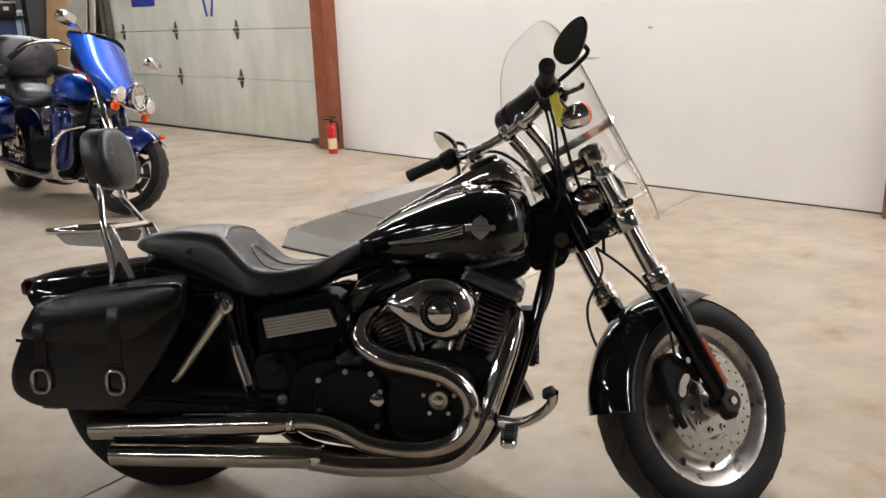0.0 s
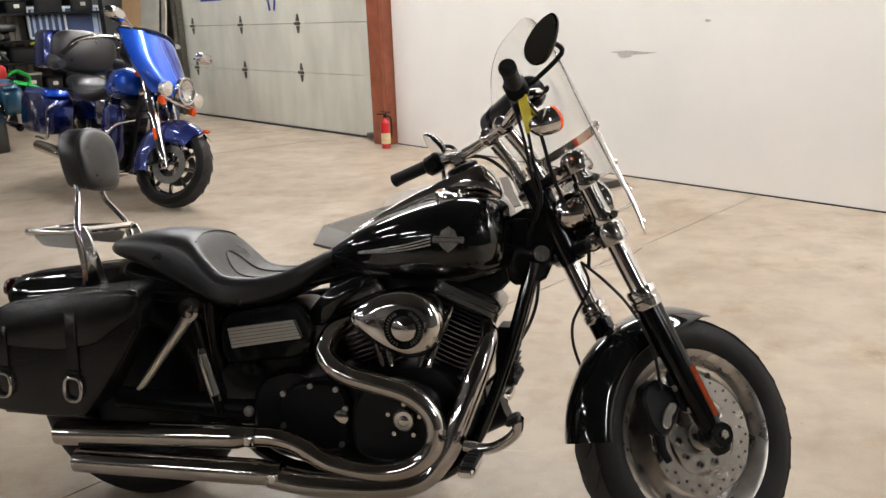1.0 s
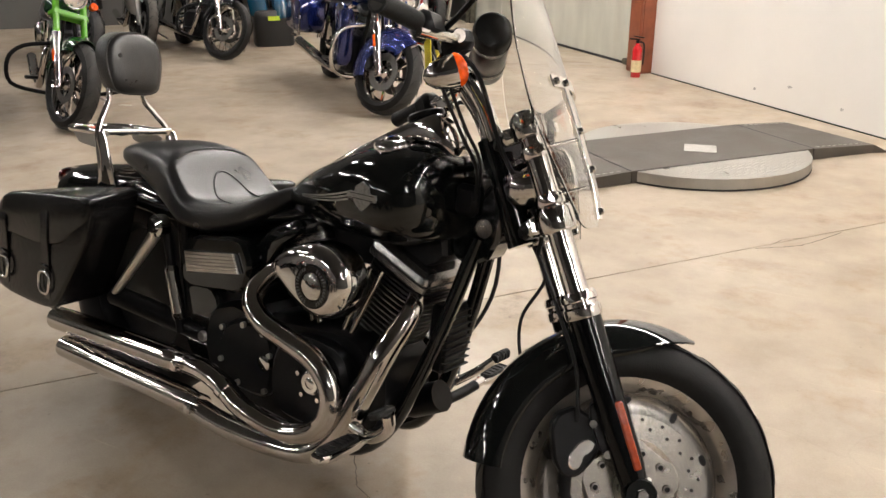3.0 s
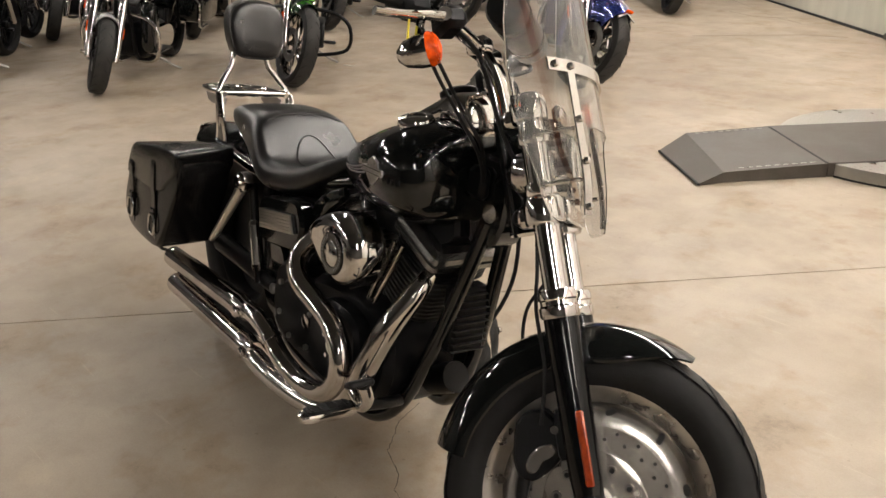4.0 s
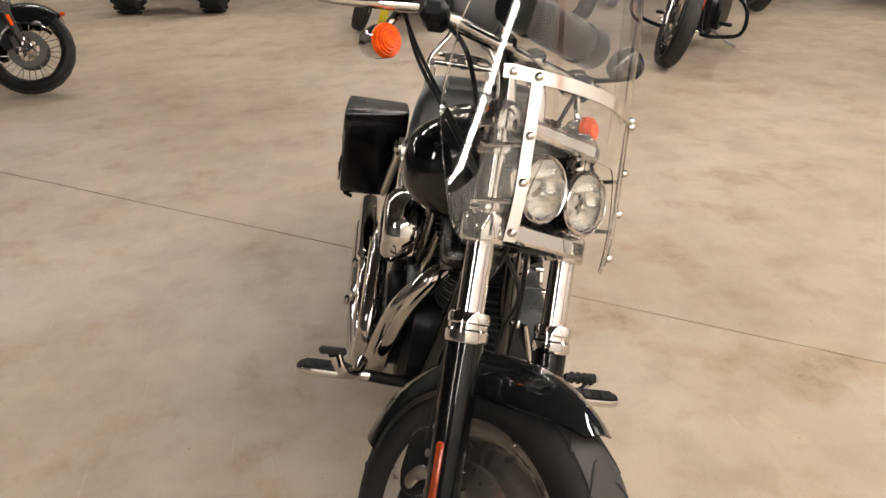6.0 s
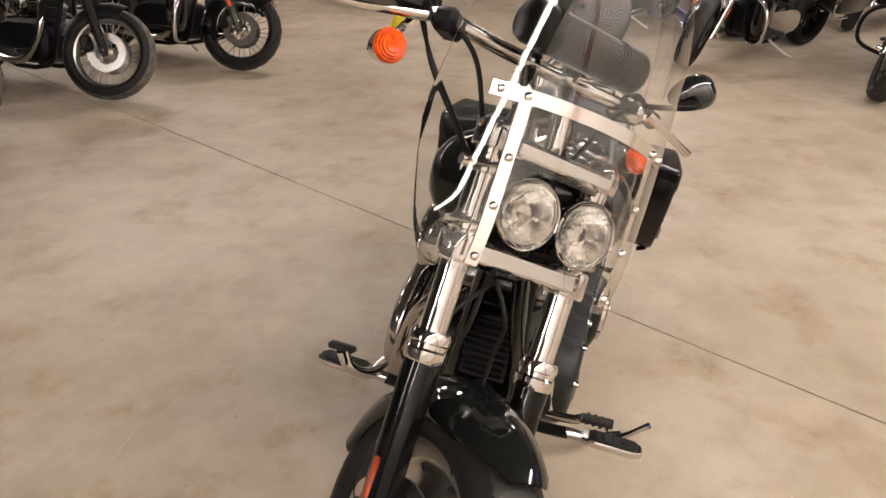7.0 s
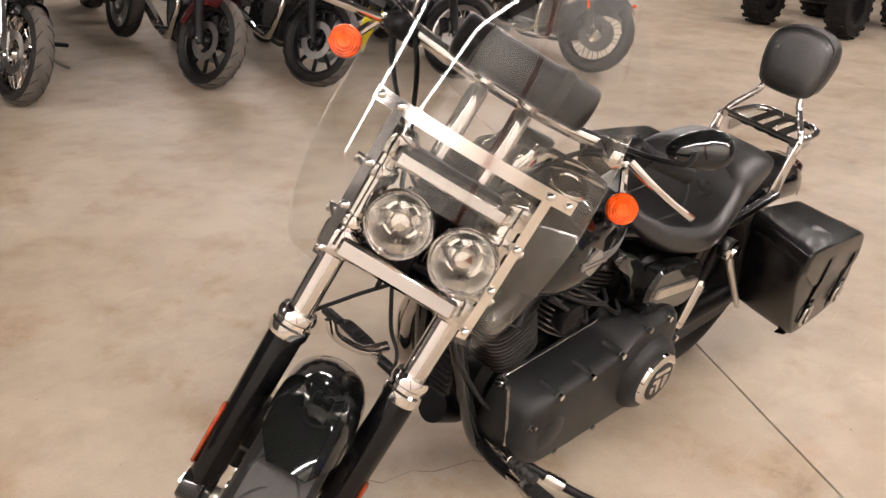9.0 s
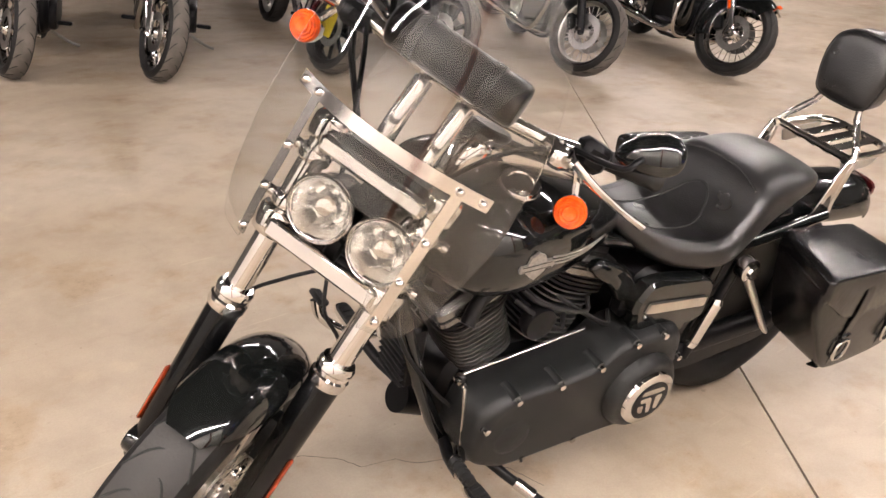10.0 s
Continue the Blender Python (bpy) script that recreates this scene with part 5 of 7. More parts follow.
part("shield_strap", band([(-0.190 + 0.38 * i / 20, 0.812) for i in range(21)], 0.012, 0.003, False), SATIN, shield, "polished horizontal shield strap")
for s in (-1, 1):
    part("shield_strap", band([(s * (0.140 - 0.0 * i), 0.800 - 0.27 * i / 8) for i in range(9)], 0.0090, 0.003, True), SATIN, shield, "polished upright shield strap")
    for z in (0.597, 0.694):
        part("mounting_link", Geo().tube([(0.015, s * 0.150 - 0.012, z), (0.082, s * 0.142, z)], 0.0045, 10, 0), CHROME, shield, "chrome shield mounting link")
    for y, z in ((0.178, 0.812), (0.14, 0.812), (0.14, 0.71), (0.14, 0.63), (0.14, 0.545)):
        part("dome_nut", Geo().lathe([(0, 0), (0.0075, 0), (0.007, 0.005), (0.004, 0.008), (0, 0.009)], pose(sx(y, z) + 0.006, s * y, z, 0, 90, 0), 12), CHROME, shield)

# handlebars
BAR = [(-0.236, 0.398, 0.969), (-0.180, 0.310, 0.958), (-0.140, 0.245, 0.943), (-0.112, 0.190, 0.930), (-0.098, 0.120, 0.922), (-0.092, 0.05, 0.919)]
bars = part("handlebar", Geo().tube([(x, -y, z) for x, y, z in BAR] + [(x, y, z) for x, y, z in BAR[::-1]], 0.0150, 16, 4), CHROME, bike, "chrome handlebar", FORK, angle=60)
for s in (-1, 1):
    y = s
    part("grip", Geo().tube([(-0.172, y * 0.297, 0.956), (-0.222, y * 0.377, 0.967), (-0.236, y * 0.398, 0.969)], [0.0185, 0.0185, 0.020], 18, 2), GRIP, bars, "black rubber grip")
    part("switch_housing", Geo().box((0, 0, 0), (0.062, 0.052, 0.055), 0.012, pose(-0.155, y * 0.270, 0.949, 0, 0, s * -58)), BLACK_METAL, bars, "black switch housing")
    part("lever_perch", Geo().tube([(-0.132, y * 0.234, 0.938), (-0.108, y * 0.245, 0.928), (-0.100, y * 0.262, 0.921)], 0.013, 10, 2), CHROME, bars)
    part("lever", Geo().tube([(-0.105, -0.255, 0.918), (-0.130, -0.310, 0.908), (-0.158, -0.362, 0.899), (-0.183, -0.411, 0.894)] if s < 0 else [(-0.088, 0.258, 0.928), (-0.086, 0.31, 0.915), (-0.100, 0.370, 0.905), (-0.117, 0.418, 0.900)], [0.011, 0.009, 0.008, 0.009], 10, 3, flat=0.6), CHROME, bars, "chrome hand lever")
    part("master_cylinder", Geo().box((0, 0, 0), (0.05, 0.075, 0.045), 0.012, pose(-0.106, y * 0.214, 0.922, 0, 0, s * -40)), BLACK_METAL if s < 0 else CHROME, bars)
    part("sight_glass", Geo().lathe([(0, 0), (0.010, 0), (0.011, 0.004), (0, 0.005)], pose(-0.106, y * 0.214, 0.944), 14), CHROME, bars)
    part("riser", Geo().tube([(-0.060, y * 0.045, 0.755), (-0.064, y * 0.045, 0.83), (-0.082, y * 0.045, 0.90)], 0.0185, 16, 3), CHROME, bars, "chrome riser")
    part("riser_clamp", Geo().box((-0.089, y * 0.045, 0.922), (0.055, 0.040, 0.046), 0.014), CHROME, bars)
    part("turn_signal", Geo().lathe([(0, -0.062), (0.012, -0.058), (0.024, -0.044), (0.030, -0.02), (0.031, 0.0), (0, 0.0)], pose(-0.128, y * 0.300, 0.848, 0, 90, 0), 26), CHROME, bars, "chrome bullet turn signal")
    part("signal_lens", Geo().lathe([(0, -0.001), (0.0305, -0.001), (0.031, 0.004), (0.028, 0.011), (0.0255, 0.0105), (0.024, 0.0145), (0.0205, 0.0140), (0.019, 0.0175), (0.0145, 0.0165), (0.013, 0.0195), (0.008, 0.0170), (0, 0.0175)], pose(-0.128, y * 0.300, 0.848, 0, 90, 0), 26), AMBER, bars, "amber turn signal lens")
    part("signal_stem", Geo().tube([(-0.150, y * 0.295, 0.862), (-0.148, y * 0.278, 0.895), (-0.142, y * 0.258, 0.930)], 0.008, 8, 2), CHROME, bars)
    part("mirror_stem", Geo().tube([(-0.125, y * 0.240, 0.945), (-0.085, y * 0.285, 0.955), (-0.045, y * 0.330, 0.972), (-0.050, y * 0.340, 0.990), (-0.072, y * 0.345, 1.000)], 0.006, 8, 3), BLACK_METAL, bars, "black mirror stem")
    mm = pose(-0.088, y * 0.352, 1.012, 0, -76 if s < 0 else -98, s * -12 if s > 0 else 24) @ pose(0, 0, 0, 0, 0, s * -32)
    rim = [(a * (1 + 0.18 * (b / 0.04)), b) for a, b in oval(32, 0.036, 0.060, 2.2)]
    rows = ((0.020, 0.35), (0.014, 0.75), (0.004, 0.97), (-0.004, 1.0), (-0.006, 0.96))
    part("mirror_shell", Geo().loft([[(a * k, b * k, -h) for a, b in rim] for h, k in rows], True, True, mm), BLACK, bars, "gloss black oval mirror shell", angle=50)
    part("mirror_glass", Geo().plate([(a * 0.93, b * 0.93) for a, b in rim], 0.002, mm @ pose(0, 0, 0.0065)), MIRROR, bars, "mirror glass")
tag = part("key_tag", Geo().box((0, 0, -0.042), (0.003, 0.026, 0.085), 0.001, pose(-0.160, -0.285, 0.925, 8, 12, 25)), YELLOW, bars, "yellow paper tag hung from the lever")
part("tag_string", Geo().tube([(-0.155, -0.283, 0.945), (-0.160, -0.285, 0.925)], 0.0015, 5, 0), YELLOW, bars)

# tool roll strapped behind the shield
roll = part("tool_roll", Geo().tube([(-0.012, -0.124, 0.962), (-0.012, -0.122, 0.962), (-0.013, -0.114, 0.962), (-0.010, 0.128, 0.962), (-0.010, 0.136, 0.962), (-0.010, 0.138, 0.962)], [0.030, 0.037, 0.041, 0.041, 0.037, 0.030], 28, 1), mat("black_vinyl", (0.0035, 0.0033, 0.0033), 0.28, spec=0.25, var=0.1, scale=20, bump=0.08, bscale=200), bars, "black leather tool roll", angle=60)
for y in (-0.07, 0.075):
    part("roll_strap", Geo().tube([(-0.0115, y - 0.009, 0.962), (-0.0115, y + 0.009, 0.962)], 0.0425, 28, 0), BAG_LEATHER, bars)

# cables and hoses
def cable(name, pts, r, owner=bike, m=None, material=None):
    part(name, Geo().tube(pts, r, 8, 6), material or GRIP, owner, "", m)


F0 = lambda x, y, z: tuple(FORK @ Vector((x, y, z)))
cable("throttle_cable", [F0(-0.155, -0.25, 0.925), F0(-0.14, -0.21, 0.86), F0(-0.125, -0.14, 0.78), F0(-0.11, -0.07, 0.70), (0.15, -0.03, 0.76), (0.05, -0.03, 0.74)], 0.0038)
cable("throttle_cable", [F0(-0.16, -0.24, 0.925), F0(-0.152, -0.20, 0.85), F0(-0.135, -0.13, 0.77), F0(-0.12, -0.06, 0.69), (0.14, -0.02, 0.75), (0.04, -0.02, 0.73)], 0.0038)
cable("clutch_cable", [F0(-0.10, 0.22, 0.93), F0(-0.06, 0.16, 0.89), F0(-0.05, 0.10, 0.80), F0(-0.06, 0.07, 0.70), (0.19, 0.07, 0.60), (0.10, 0.09, 0.42), (0.0, 0.11, 0.30)], 0.005)
cable("brake_hose", [F0(-0.10, -0.19, 0.918), F0(-0.07, -0.15, 0.86), F0(-0.06, -0.09, 0.72), F0(-0.02, -0.03, 0.56), F0(-0.04, -0.02, 0.50)], 0.005)
for s in (-1, 1):
    cable("brake_hose", [F0(-0.04, 0.0, 0.52), F0(-0.03, s * 0.04, 0.45), F0(-0.10, s * 0.085, 0.38), F0(-0.125, s * 0.10, 0.28), F0(-0.115, s * 0.095, 0.14)] if s > 0 else [F0(-0.04, 0.0, 0.52), F0(-0.04, -0.06, 0.45), F0(-0.045, -0.112, 0.37), F0(-0.045, -0.118, 0.26), F0(-0.07, -0.105, 0.16)], 0.004)
    cal = part("brake_caliper", Geo().plate(rounded([(-0.122, 0.165), (-0.100, 0.186), (-0.062, 0.188), (-0.040, 0.160), (-0.036, 0.100), (-0.066, 0.074), (-0.100, 0.056), (-0.128, 0.064), (-0.136, 0.100)], 0.15, 1), 0.046, side(0, s * 0.078, 0), 0.006), BLACK_METAL, bike, "black brake caliper", FORK, angle=22)
    part("caliper_plate", Geo().plate(rounded([(-0.046, 0.112), (-0.058, 0.124), (-0.082, 0.121), (-0.106, 0.102), (-0.113, 0.082), (-0.102, 0.070), (-0.088, 0.076), (-0.078, 0.092), (-0.058, 0.098)], 0.25, 2), 0.010, side(0, s * 0.103, 0), 0.003), SATIN, cal, "bare metal caliper insert")
    part("caliper_bracket", Geo().plate(rounded([(-0.045, 0.18), (-0.012, 0.20), (-0.012, 0.10), (-0.045, 0.08)], 0.2, 1), 0.016, side(0, s * 0.106, 0), 0.003), BLACK_METAL, cal)
    part("caliper_tail", Geo().tube([(-0.118, s * 0.084, 0.070), (-0.132, s * 0.084, 0.03), (-0.128, s * 0.084, 0.0)], [0.014, 0.012, 0.010], 10, 2), BLACK_METAL, cal)
    for x, z in ((-0.044, 0.150), (-0.034, 0.086)):
        part("caliper_bolt", Geo().lathe([(0, -0.01), (0.008, -0.01), (0.008, 0.008), (0, 0.008)], pose(x, s * 0.115, z) @ AXLE, 10), CHROME, cal)
g = Geo().tube([(-0.05, 0.085, 0.655), (0.02, 0.10, 0.64), (0.06, 0.12, 0.60)], 0.016, 12, 3)
part("intake", g, BLACK_METAL, engine)
part("horn", Geo().lathe([(0, -0.02), (0.035, -0.02), (0.042, 0.0), (0.038, 0.014), (0.02, 0.02), (0, 0.021)], pose(-0.13, 0.12, 0.55, -90), 24), BLACK_METAL, engine, "black horn cover")
for x0, z0, x1, z1 in ((-0.08, 0.60, -0.22, 0.53), (-0.10, 0.62, -0.28, 0.56), (-0.2, 0.58, -0.36, 0.50)):
    cable("plug_lead", [(x0, 0.09, z0), (x0 - 0.03, 0.125, z0 - 0.02), (x1 + 0.03, 0.13, z1 - 0.01), (x1, 0.10, z1)], 0.0055, engine)
part("electric_box", Geo().box((-0.42, 0.115, 0.53), (0.12, 0.05, 0.07), 0.012), BLACK_METAL, bike)

# dark bracket work that closes the gaps under the tank
part("motor_mount", Geo().plate(rounded([(-0.36, 0.66), (-0.10, 0.70), (0.12, 0.72), (0.13, 0.66), (0.02, 0.60), (-0.22, 0.60), (-0.36, 0.60)], 0.15, 1), 0.12, side(0, 0, 0), 0.01), BLACK_METAL, bike, "black motor mount under the tank")
for s in (-1, 1):
    part("frame_cover", Geo().plate(rounded([(-0.405, 0.565), (-0.345, 0.645), (-0.25, 0.690), (-0.225, 0.665), (-0.30, 0.610), (-0.345, 0.545)], 0.2, 2), 0.030, side(0, s * 0.125, 0), 0.008), BLACK, bike, "gloss black frame cover below the seat nose", angle=50)


# ---- the other motorcycles ----
def paint(name, c, rough=0.16):
    return mat(name, c, rough, coat=1.0, var=0.12, scale=4)


BLUE = mat("metallic_blue_paint", (0.002, 0.058, 0.46), 0.26, 0.55, coat=1.0, var=0.15, scale=5)
DARK_BLUE = mat("deep_blue_paint", (0.004, 0.013, 0.115), 0.26, 0.5, coat=1.0, var=0.15, scale=5)
GREEN = paint("bright_green_paint", (0.10, 0.34, 0.02))
DARK_GREEN = paint("dark_green_paint", (0.008, 0.045, 0.014))
SILVER = paint("grey_silver_paint", (0.30, 0.30, 0.31), 0.25)
RED = paint("red_paint", (0.45, 0.012, 0.015))
WHITE_PAINT = paint("white_paint", (0.72, 0.72, 0.71))
TEAL = paint("dark_teal_paint", (0.004, 0.05, 0.10))
MAROON = paint("dark_red_paint", (0.06, 0.006, 0.006))


DISC_STEEL = mat("stained_brake_steel", (0.07, 0.066, 0.06), 0.5, 0.5, var=0.3, scale=20)


def wheel_geo(kind, rim):
    g = Geo().ring([(rim - 0.012, -0.034), (rim + 0.004, -0.042), (rim + 0.006, -0.036), (rim - 0.006, -0.024), (rim - 0.018, -0.012), (rim - 0.018, 0.012), (rim - 0.006, 0.024), (rim + 0.006, 0.036), (rim + 0.004, 0.042), (rim - 0.012, 0.034), (rim - 0.024, 0.0)], AXLE, 48)
    g.lathe([(0, -0.07), (0.022, -0.07), (0.04, -0.05), (0.03, -0.03), (0.03, 0.03), (0.04, 0.05), (0.022, 0.07), (0, 0.07)], AXLE, 20)
    if kind == "disc":
        g.lathe([(0, -0.016), (rim - 0.015, -0.012), (rim - 0.015, 0.012), (0, 0.016)], AXLE, 40)
    return g


SPOKES, FINS, GROOVES = {}, {}, {}


def spokes(wheel_part, kind, rim, material):
    if kind == "cast":
        key = (round(rim, 3), material.name)
        if key not in SPOKES:
            SPOKES[key] = Geo().box((0.006, 0, rim / 2 + 0.005), (0.026, 0.022, rim - 0.035), 0.006).mesh("spoke", material)
        for i in range(9):
            part("spoke", SPOKES[key], material, wheel_part, "", pose(0, 0, 0, 0, 40 * i, 0))
    elif kind == "wire":
        g = Geo()
        for i in range(28):
            s = 1 if i % 2 else -1
            a, b = radians(i * 360 / 28), radians(i * 360 / 28 + 24 * (1 if i % 4 < 2 else -1))
            g.tube([(0.036 * math.cos(b), s * 0.045, 0.036 * math.sin(b)), ((rim - 0.018) * math.cos(a), 0, (rim - 0.018) * math.sin(a))], 0.0028, 5, 0)
        tagged(part("spokes", g, material, wheel_part), kind="stuff")


def moto(x, y, heading, label, colour, touring=False, steer=32, wheel="cast", rim_mat=CHROME, fork_mat=CHROME, guard=False, fender=None, fender_big=False, dusty=False, R=0.30, width=0.13, fairing=False, lean=8, size=1.0, sport=None, leg_mat=None):
    """A parked motorcycle whose front tyre stands at x, y."""
    t = thing("motorcycle", pose(x, y, 0, 0, 0, heading) @ pose(0, 0, 0, -lean, 0, 0) @ Matrix.Scale(size, 4), label, "motorcycle", "parked motorcycles")
    zc = R + 0.003
    fender = fender or colour
    rotor_steel = STEEL if dusty else DISC_STEEL
    rim = R - 0.075
    S = pose(0, 0, zc, 0, -28, 0) @ pose(0, 0, 0, 0, 0, steer)
    M = S @ pose(0, 0, 0, 0, 28, 0)  # steered, but upright
    fw = part("front_wheel", wheel_geo(wheel, rim), rim_mat, t, "front wheel", S, angle=30)
    spokes(fw, wheel, rim, rim_mat)
    part("tyre", tyre_geo(R, 0.066, width, rim), RUBBER, fw, "worn front tyre", angle=50)
    part("tread", Geo().ring([(R - 0.014, -width * 0.385), (R - 0.002, -width * 0.25), (R + 0.003, 0), (R - 0.002, width * 0.25), (R - 0.014, width * 0.385), (R - 0.03, 0)], AXLE, 72), DUSTY_RUBBER if dusty else TREAD, fw, "dusty tread" if dusty else "worn tread", angle=60)
    if R not in GROOVES:
        GROOVES[R] = tread_geo(R + 0.003, 20).mesh("tread_groove", GROOVE_BLACK)
    tagged(part("tread_groove", GROOVES[R], GROOVE_BLACK, fw), kind="stuff")
    part("brake_disc", Geo().ring([(0.080, -0.055), (0.128, -0.055), (0.128, -0.050), (0.080, -0.050)], AXLE, 40), rotor_steel, fw)
    part("brake_disc", Geo().ring([(0.080, 0.050), (0.128, 0.050), (0.128, 0.055), (0.080, 0.055)], AXLE, 40), rotor_steel, fw)
    part("caliper", Geo().box((-0.10, -0.07, 0.09), (0.07, 0.05, 0.11), 0.014), BLACK_METAL, fw)
    rw = part("rear_wheel", wheel_geo("disc" if wheel == "disc" else "cast", rim), rim_mat, t, "rear wheel", pose(-1.6, 0, zc))
    spokes(rw, "cast", rim, rim_mat)
    part("tyre", tyre_geo(R, 0.075, 0.16, rim), RUBBER, rw, "rear tyre", angle=50)
    for s in (-1, 1):
        leg = part("fork_leg", Geo().lathe([(0, -0.03), (0.022, -0.03), (0.026, 0.0), (0.030, 0.08), (0.032, 0.33), (0.034, 0.36), (0.030, 0.37), (0, 0.37)], pose(0, s * 0.10, 0), 20), leg_mat or fork_mat, t, "fork leg", S)
        part("fork_tube", Geo().tube([(0, s * 0.10, 0.36), (0, s * 0.10, 0.74)], 0.024 if not touring else 0.034, 16, 0), fork_mat, leg)
        if touring or leg_mat:
            part("reflector", Geo().box((0.0, s * 0.133, 0.20), (0.02, 0.006, 0.08), 0.002), AMBER, leg)
        part("lower_fork_nut", Geo().lathe([(0, -0.02), (0.014, -0.02), (0.014, 0.02), (0, 0.02)], pose(0, s * 0.13, 0) @ AXLE, 10), CHROME, leg)
    d0, d1 = (172, 25) if fender_big else (140, 48)
    deep = 0.15 if fender_big else 0.095
    arc2 = [((0.098 if fender_big else 0.085) * math.sin(a), deep * (1 - math.cos(a))) for a in [radians(q) for q in range(-96, 97, 16)]]
    pth = [((R + 0.035) * math.cos(radians(d)), (R + 0.035) * math.sin(radians(d)), 1.0 if d > 45 else 0.9) for d in range(d0, d1 - 1, -7)]
    mg = part("front_mudguard", shell(pth, arc2, 0.005), fender, t, "front mudguard", S, angle=60)
    if fender_big:
        part("mudguard_trim", Geo().tube([(pth[-1][0] - 0.01, yy, pth[-1][1] - 0.04 * abs(yy / 0.07)) for yy in (-0.07, -0.035, 0, 0.035, 0.07)], 0.007, 8, 3), CHROME, mg)
        part("marker_lamp", Geo().box((pth[-1][0] + 0.012, 0, pth[-1][1] + 0.004), (0.03, 0.05, 0.018), 0.006), AMBER, mg)
    part("fork_clamp", Geo().box((-0.02, 0, 0.70), (0.09, 0.26, 0.05), 0.012).box((-0.02, 0, 0.52), (0.09, 0.26, 0.05), 0.012), fork_mat, t, "", S)
    bars2 = part("handlebar", Geo().tube([(-0.34, -0.42, 0.82), (-0.24, -0.36, 0.90), (-0.12, -0.18, 0.92), (-0.06, 0, 0.84), (-0.12, 0.18, 0.92), (-0.24, 0.36, 0.90), (-0.34, 0.42, 0.82)], 0.014, 12, 4), CHROME, t, "handlebar", S)
    for s in (-1, 1):
        part("grip", Geo().tube([(-0.26, s * 0.37, 0.89), (-0.35, s * 0.425, 0.815)], 0.019, 12, 0), GRIP, bars2)
        if fairing:
            part("mirror", Geo().loft([[(-0.30 + h, s * 0.47 + a * k, 0.84 + b * k) for a, b in oval(20, 0.085, 0.042, 2.6)] for h, k in ((-0.01, 0.96), (0, 1), (0.025, 0.9), (0.045, 0.55))]).tube([(-0.27, s * 0.33, 0.80), (-0.28, s * 0.40, 0.83)], 0.009, 8, 0), CHROME, bars2, "chrome mirror", S.inverted() @ M)
        else:
            part("mirror", Geo().loft([[(-0.20 + h, s * 0.36 + a * k, 1.02 + b * k) for a, b in oval(18, 0.06, 0.036)] for h, k in ((0, 1), (0.012, 0.9), (0.02, 0.5))]).tube([(-0.20, s * 0.30, 0.92), (-0.185, s * 0.345, 1.0)], 0.006, 6, 0), CHROME, bars2)
        part("turn_signal", Geo().lathe([(0, -0.05), (0.022, -0.04), (0.028, 0), (0, 0.012)], pose(0.03, s * 0.17, 0.62, 0, 90, 0), 16), AMBER, bars2)
    if fairing:
        # batwing fairing: wide, rounded, sloping back to its top edge
        rows = []
        for k in range(13):
            q = k / 12
            w = 0.13 + 0.155 * math.sin(min(1, q * 1.5) * math.pi / 2)
            x0 = -0.04 - 0.25 * q**1.15
            row = []
            for j in range(29):
                u = -1 + 2 * j / 28
                row.append((x0 - 0.13 * abs(u) ** 2.2, w * u, 0.46 + 0.34 * q + 0.05 * q * (1 - u * u) - 0.02 * (1 - q) * abs(u)))
            rows.append(row + [(a - 0.03, b * 0.95, c) for a, b, c in row[::-1]])
        fa = part("fairing", Geo().loft(rows), colour, t, "batwing fairing", M, angle=60)
        part("inner_fairing", Geo().loft([[(-0.43 + dx, yy, zz) for yy, zz in oval(24, 0.25 * k, 0.105 * k, 4, 0, 0.70)] for dx, k in ((0, 0.85), (0.03, 1.0), (0.10, 0.96))]), BLACK_METAL, fa, "black inner fairing with dials", angle=50)
        rim_line = [(-0.295 - 0.13 * abs(u) ** 2.2, 0.285 * u, 0.858 - 0.05 * u * u) for u in [-1 + i / 10 for i in range(21)]]
        part("fairing_rim", Geo().tube(rim_line, 0.010, 8, 1), BLACK_METAL, fa, "black rim and low screen strip")
        for s in (-1, 1):
            part("passing_lamp", Geo().lathe([(0, -0.06), (0.04, -0.04), (0.050, 0.0), (0.048, 0.008), (0, 0.012)], pose(-0.045, s * 0.165, 0.475, 0, 92, 0), 24), REFLECT, fa, "chrome passing lamp")
            part("lamp_turn_signal", Geo().lathe([(0, -0.04), (0.022, -0.03), (0.028, 0), (0, 0.012)], pose(-0.055, s * 0.165, 0.395, 0, 92, 0), 16), AMBER, fa, "amber turn signal")
        part("lamp_bar", Geo().tube([(-0.10, -0.17, 0.43), (-0.08, 0, 0.42), (-0.10, 0.17, 0.43)], 0.016, 10, 3), CHROME, fa, "chrome lamp bar")
        hl = part("headlamp", Geo().lathe([(0, -0.06), (0.06, -0.05), (0.088, -0.01), (0.092, 0.02), (0.090, 0.03), (0.082, 0.03), (0.078, 0.02), (0.05, 0.0), (0, -0.012)], pose(-0.045, 0, 0.50, 0, 84, 0), 36), CHROME, fa, "round chrome headlamp")
        part("lens", Geo().lathe([(0, 0.034), (0.04, 0.032), (0.079, 0.022), (0.080, 0.025), (0.04, 0.036), (0, 0.038)], pose(-0.045, 0, 0.50, 0, 84, 0), 32), LENS, fa)
    else:
        lampx, lampz, lampr = 0.10, 0.63, 0.082
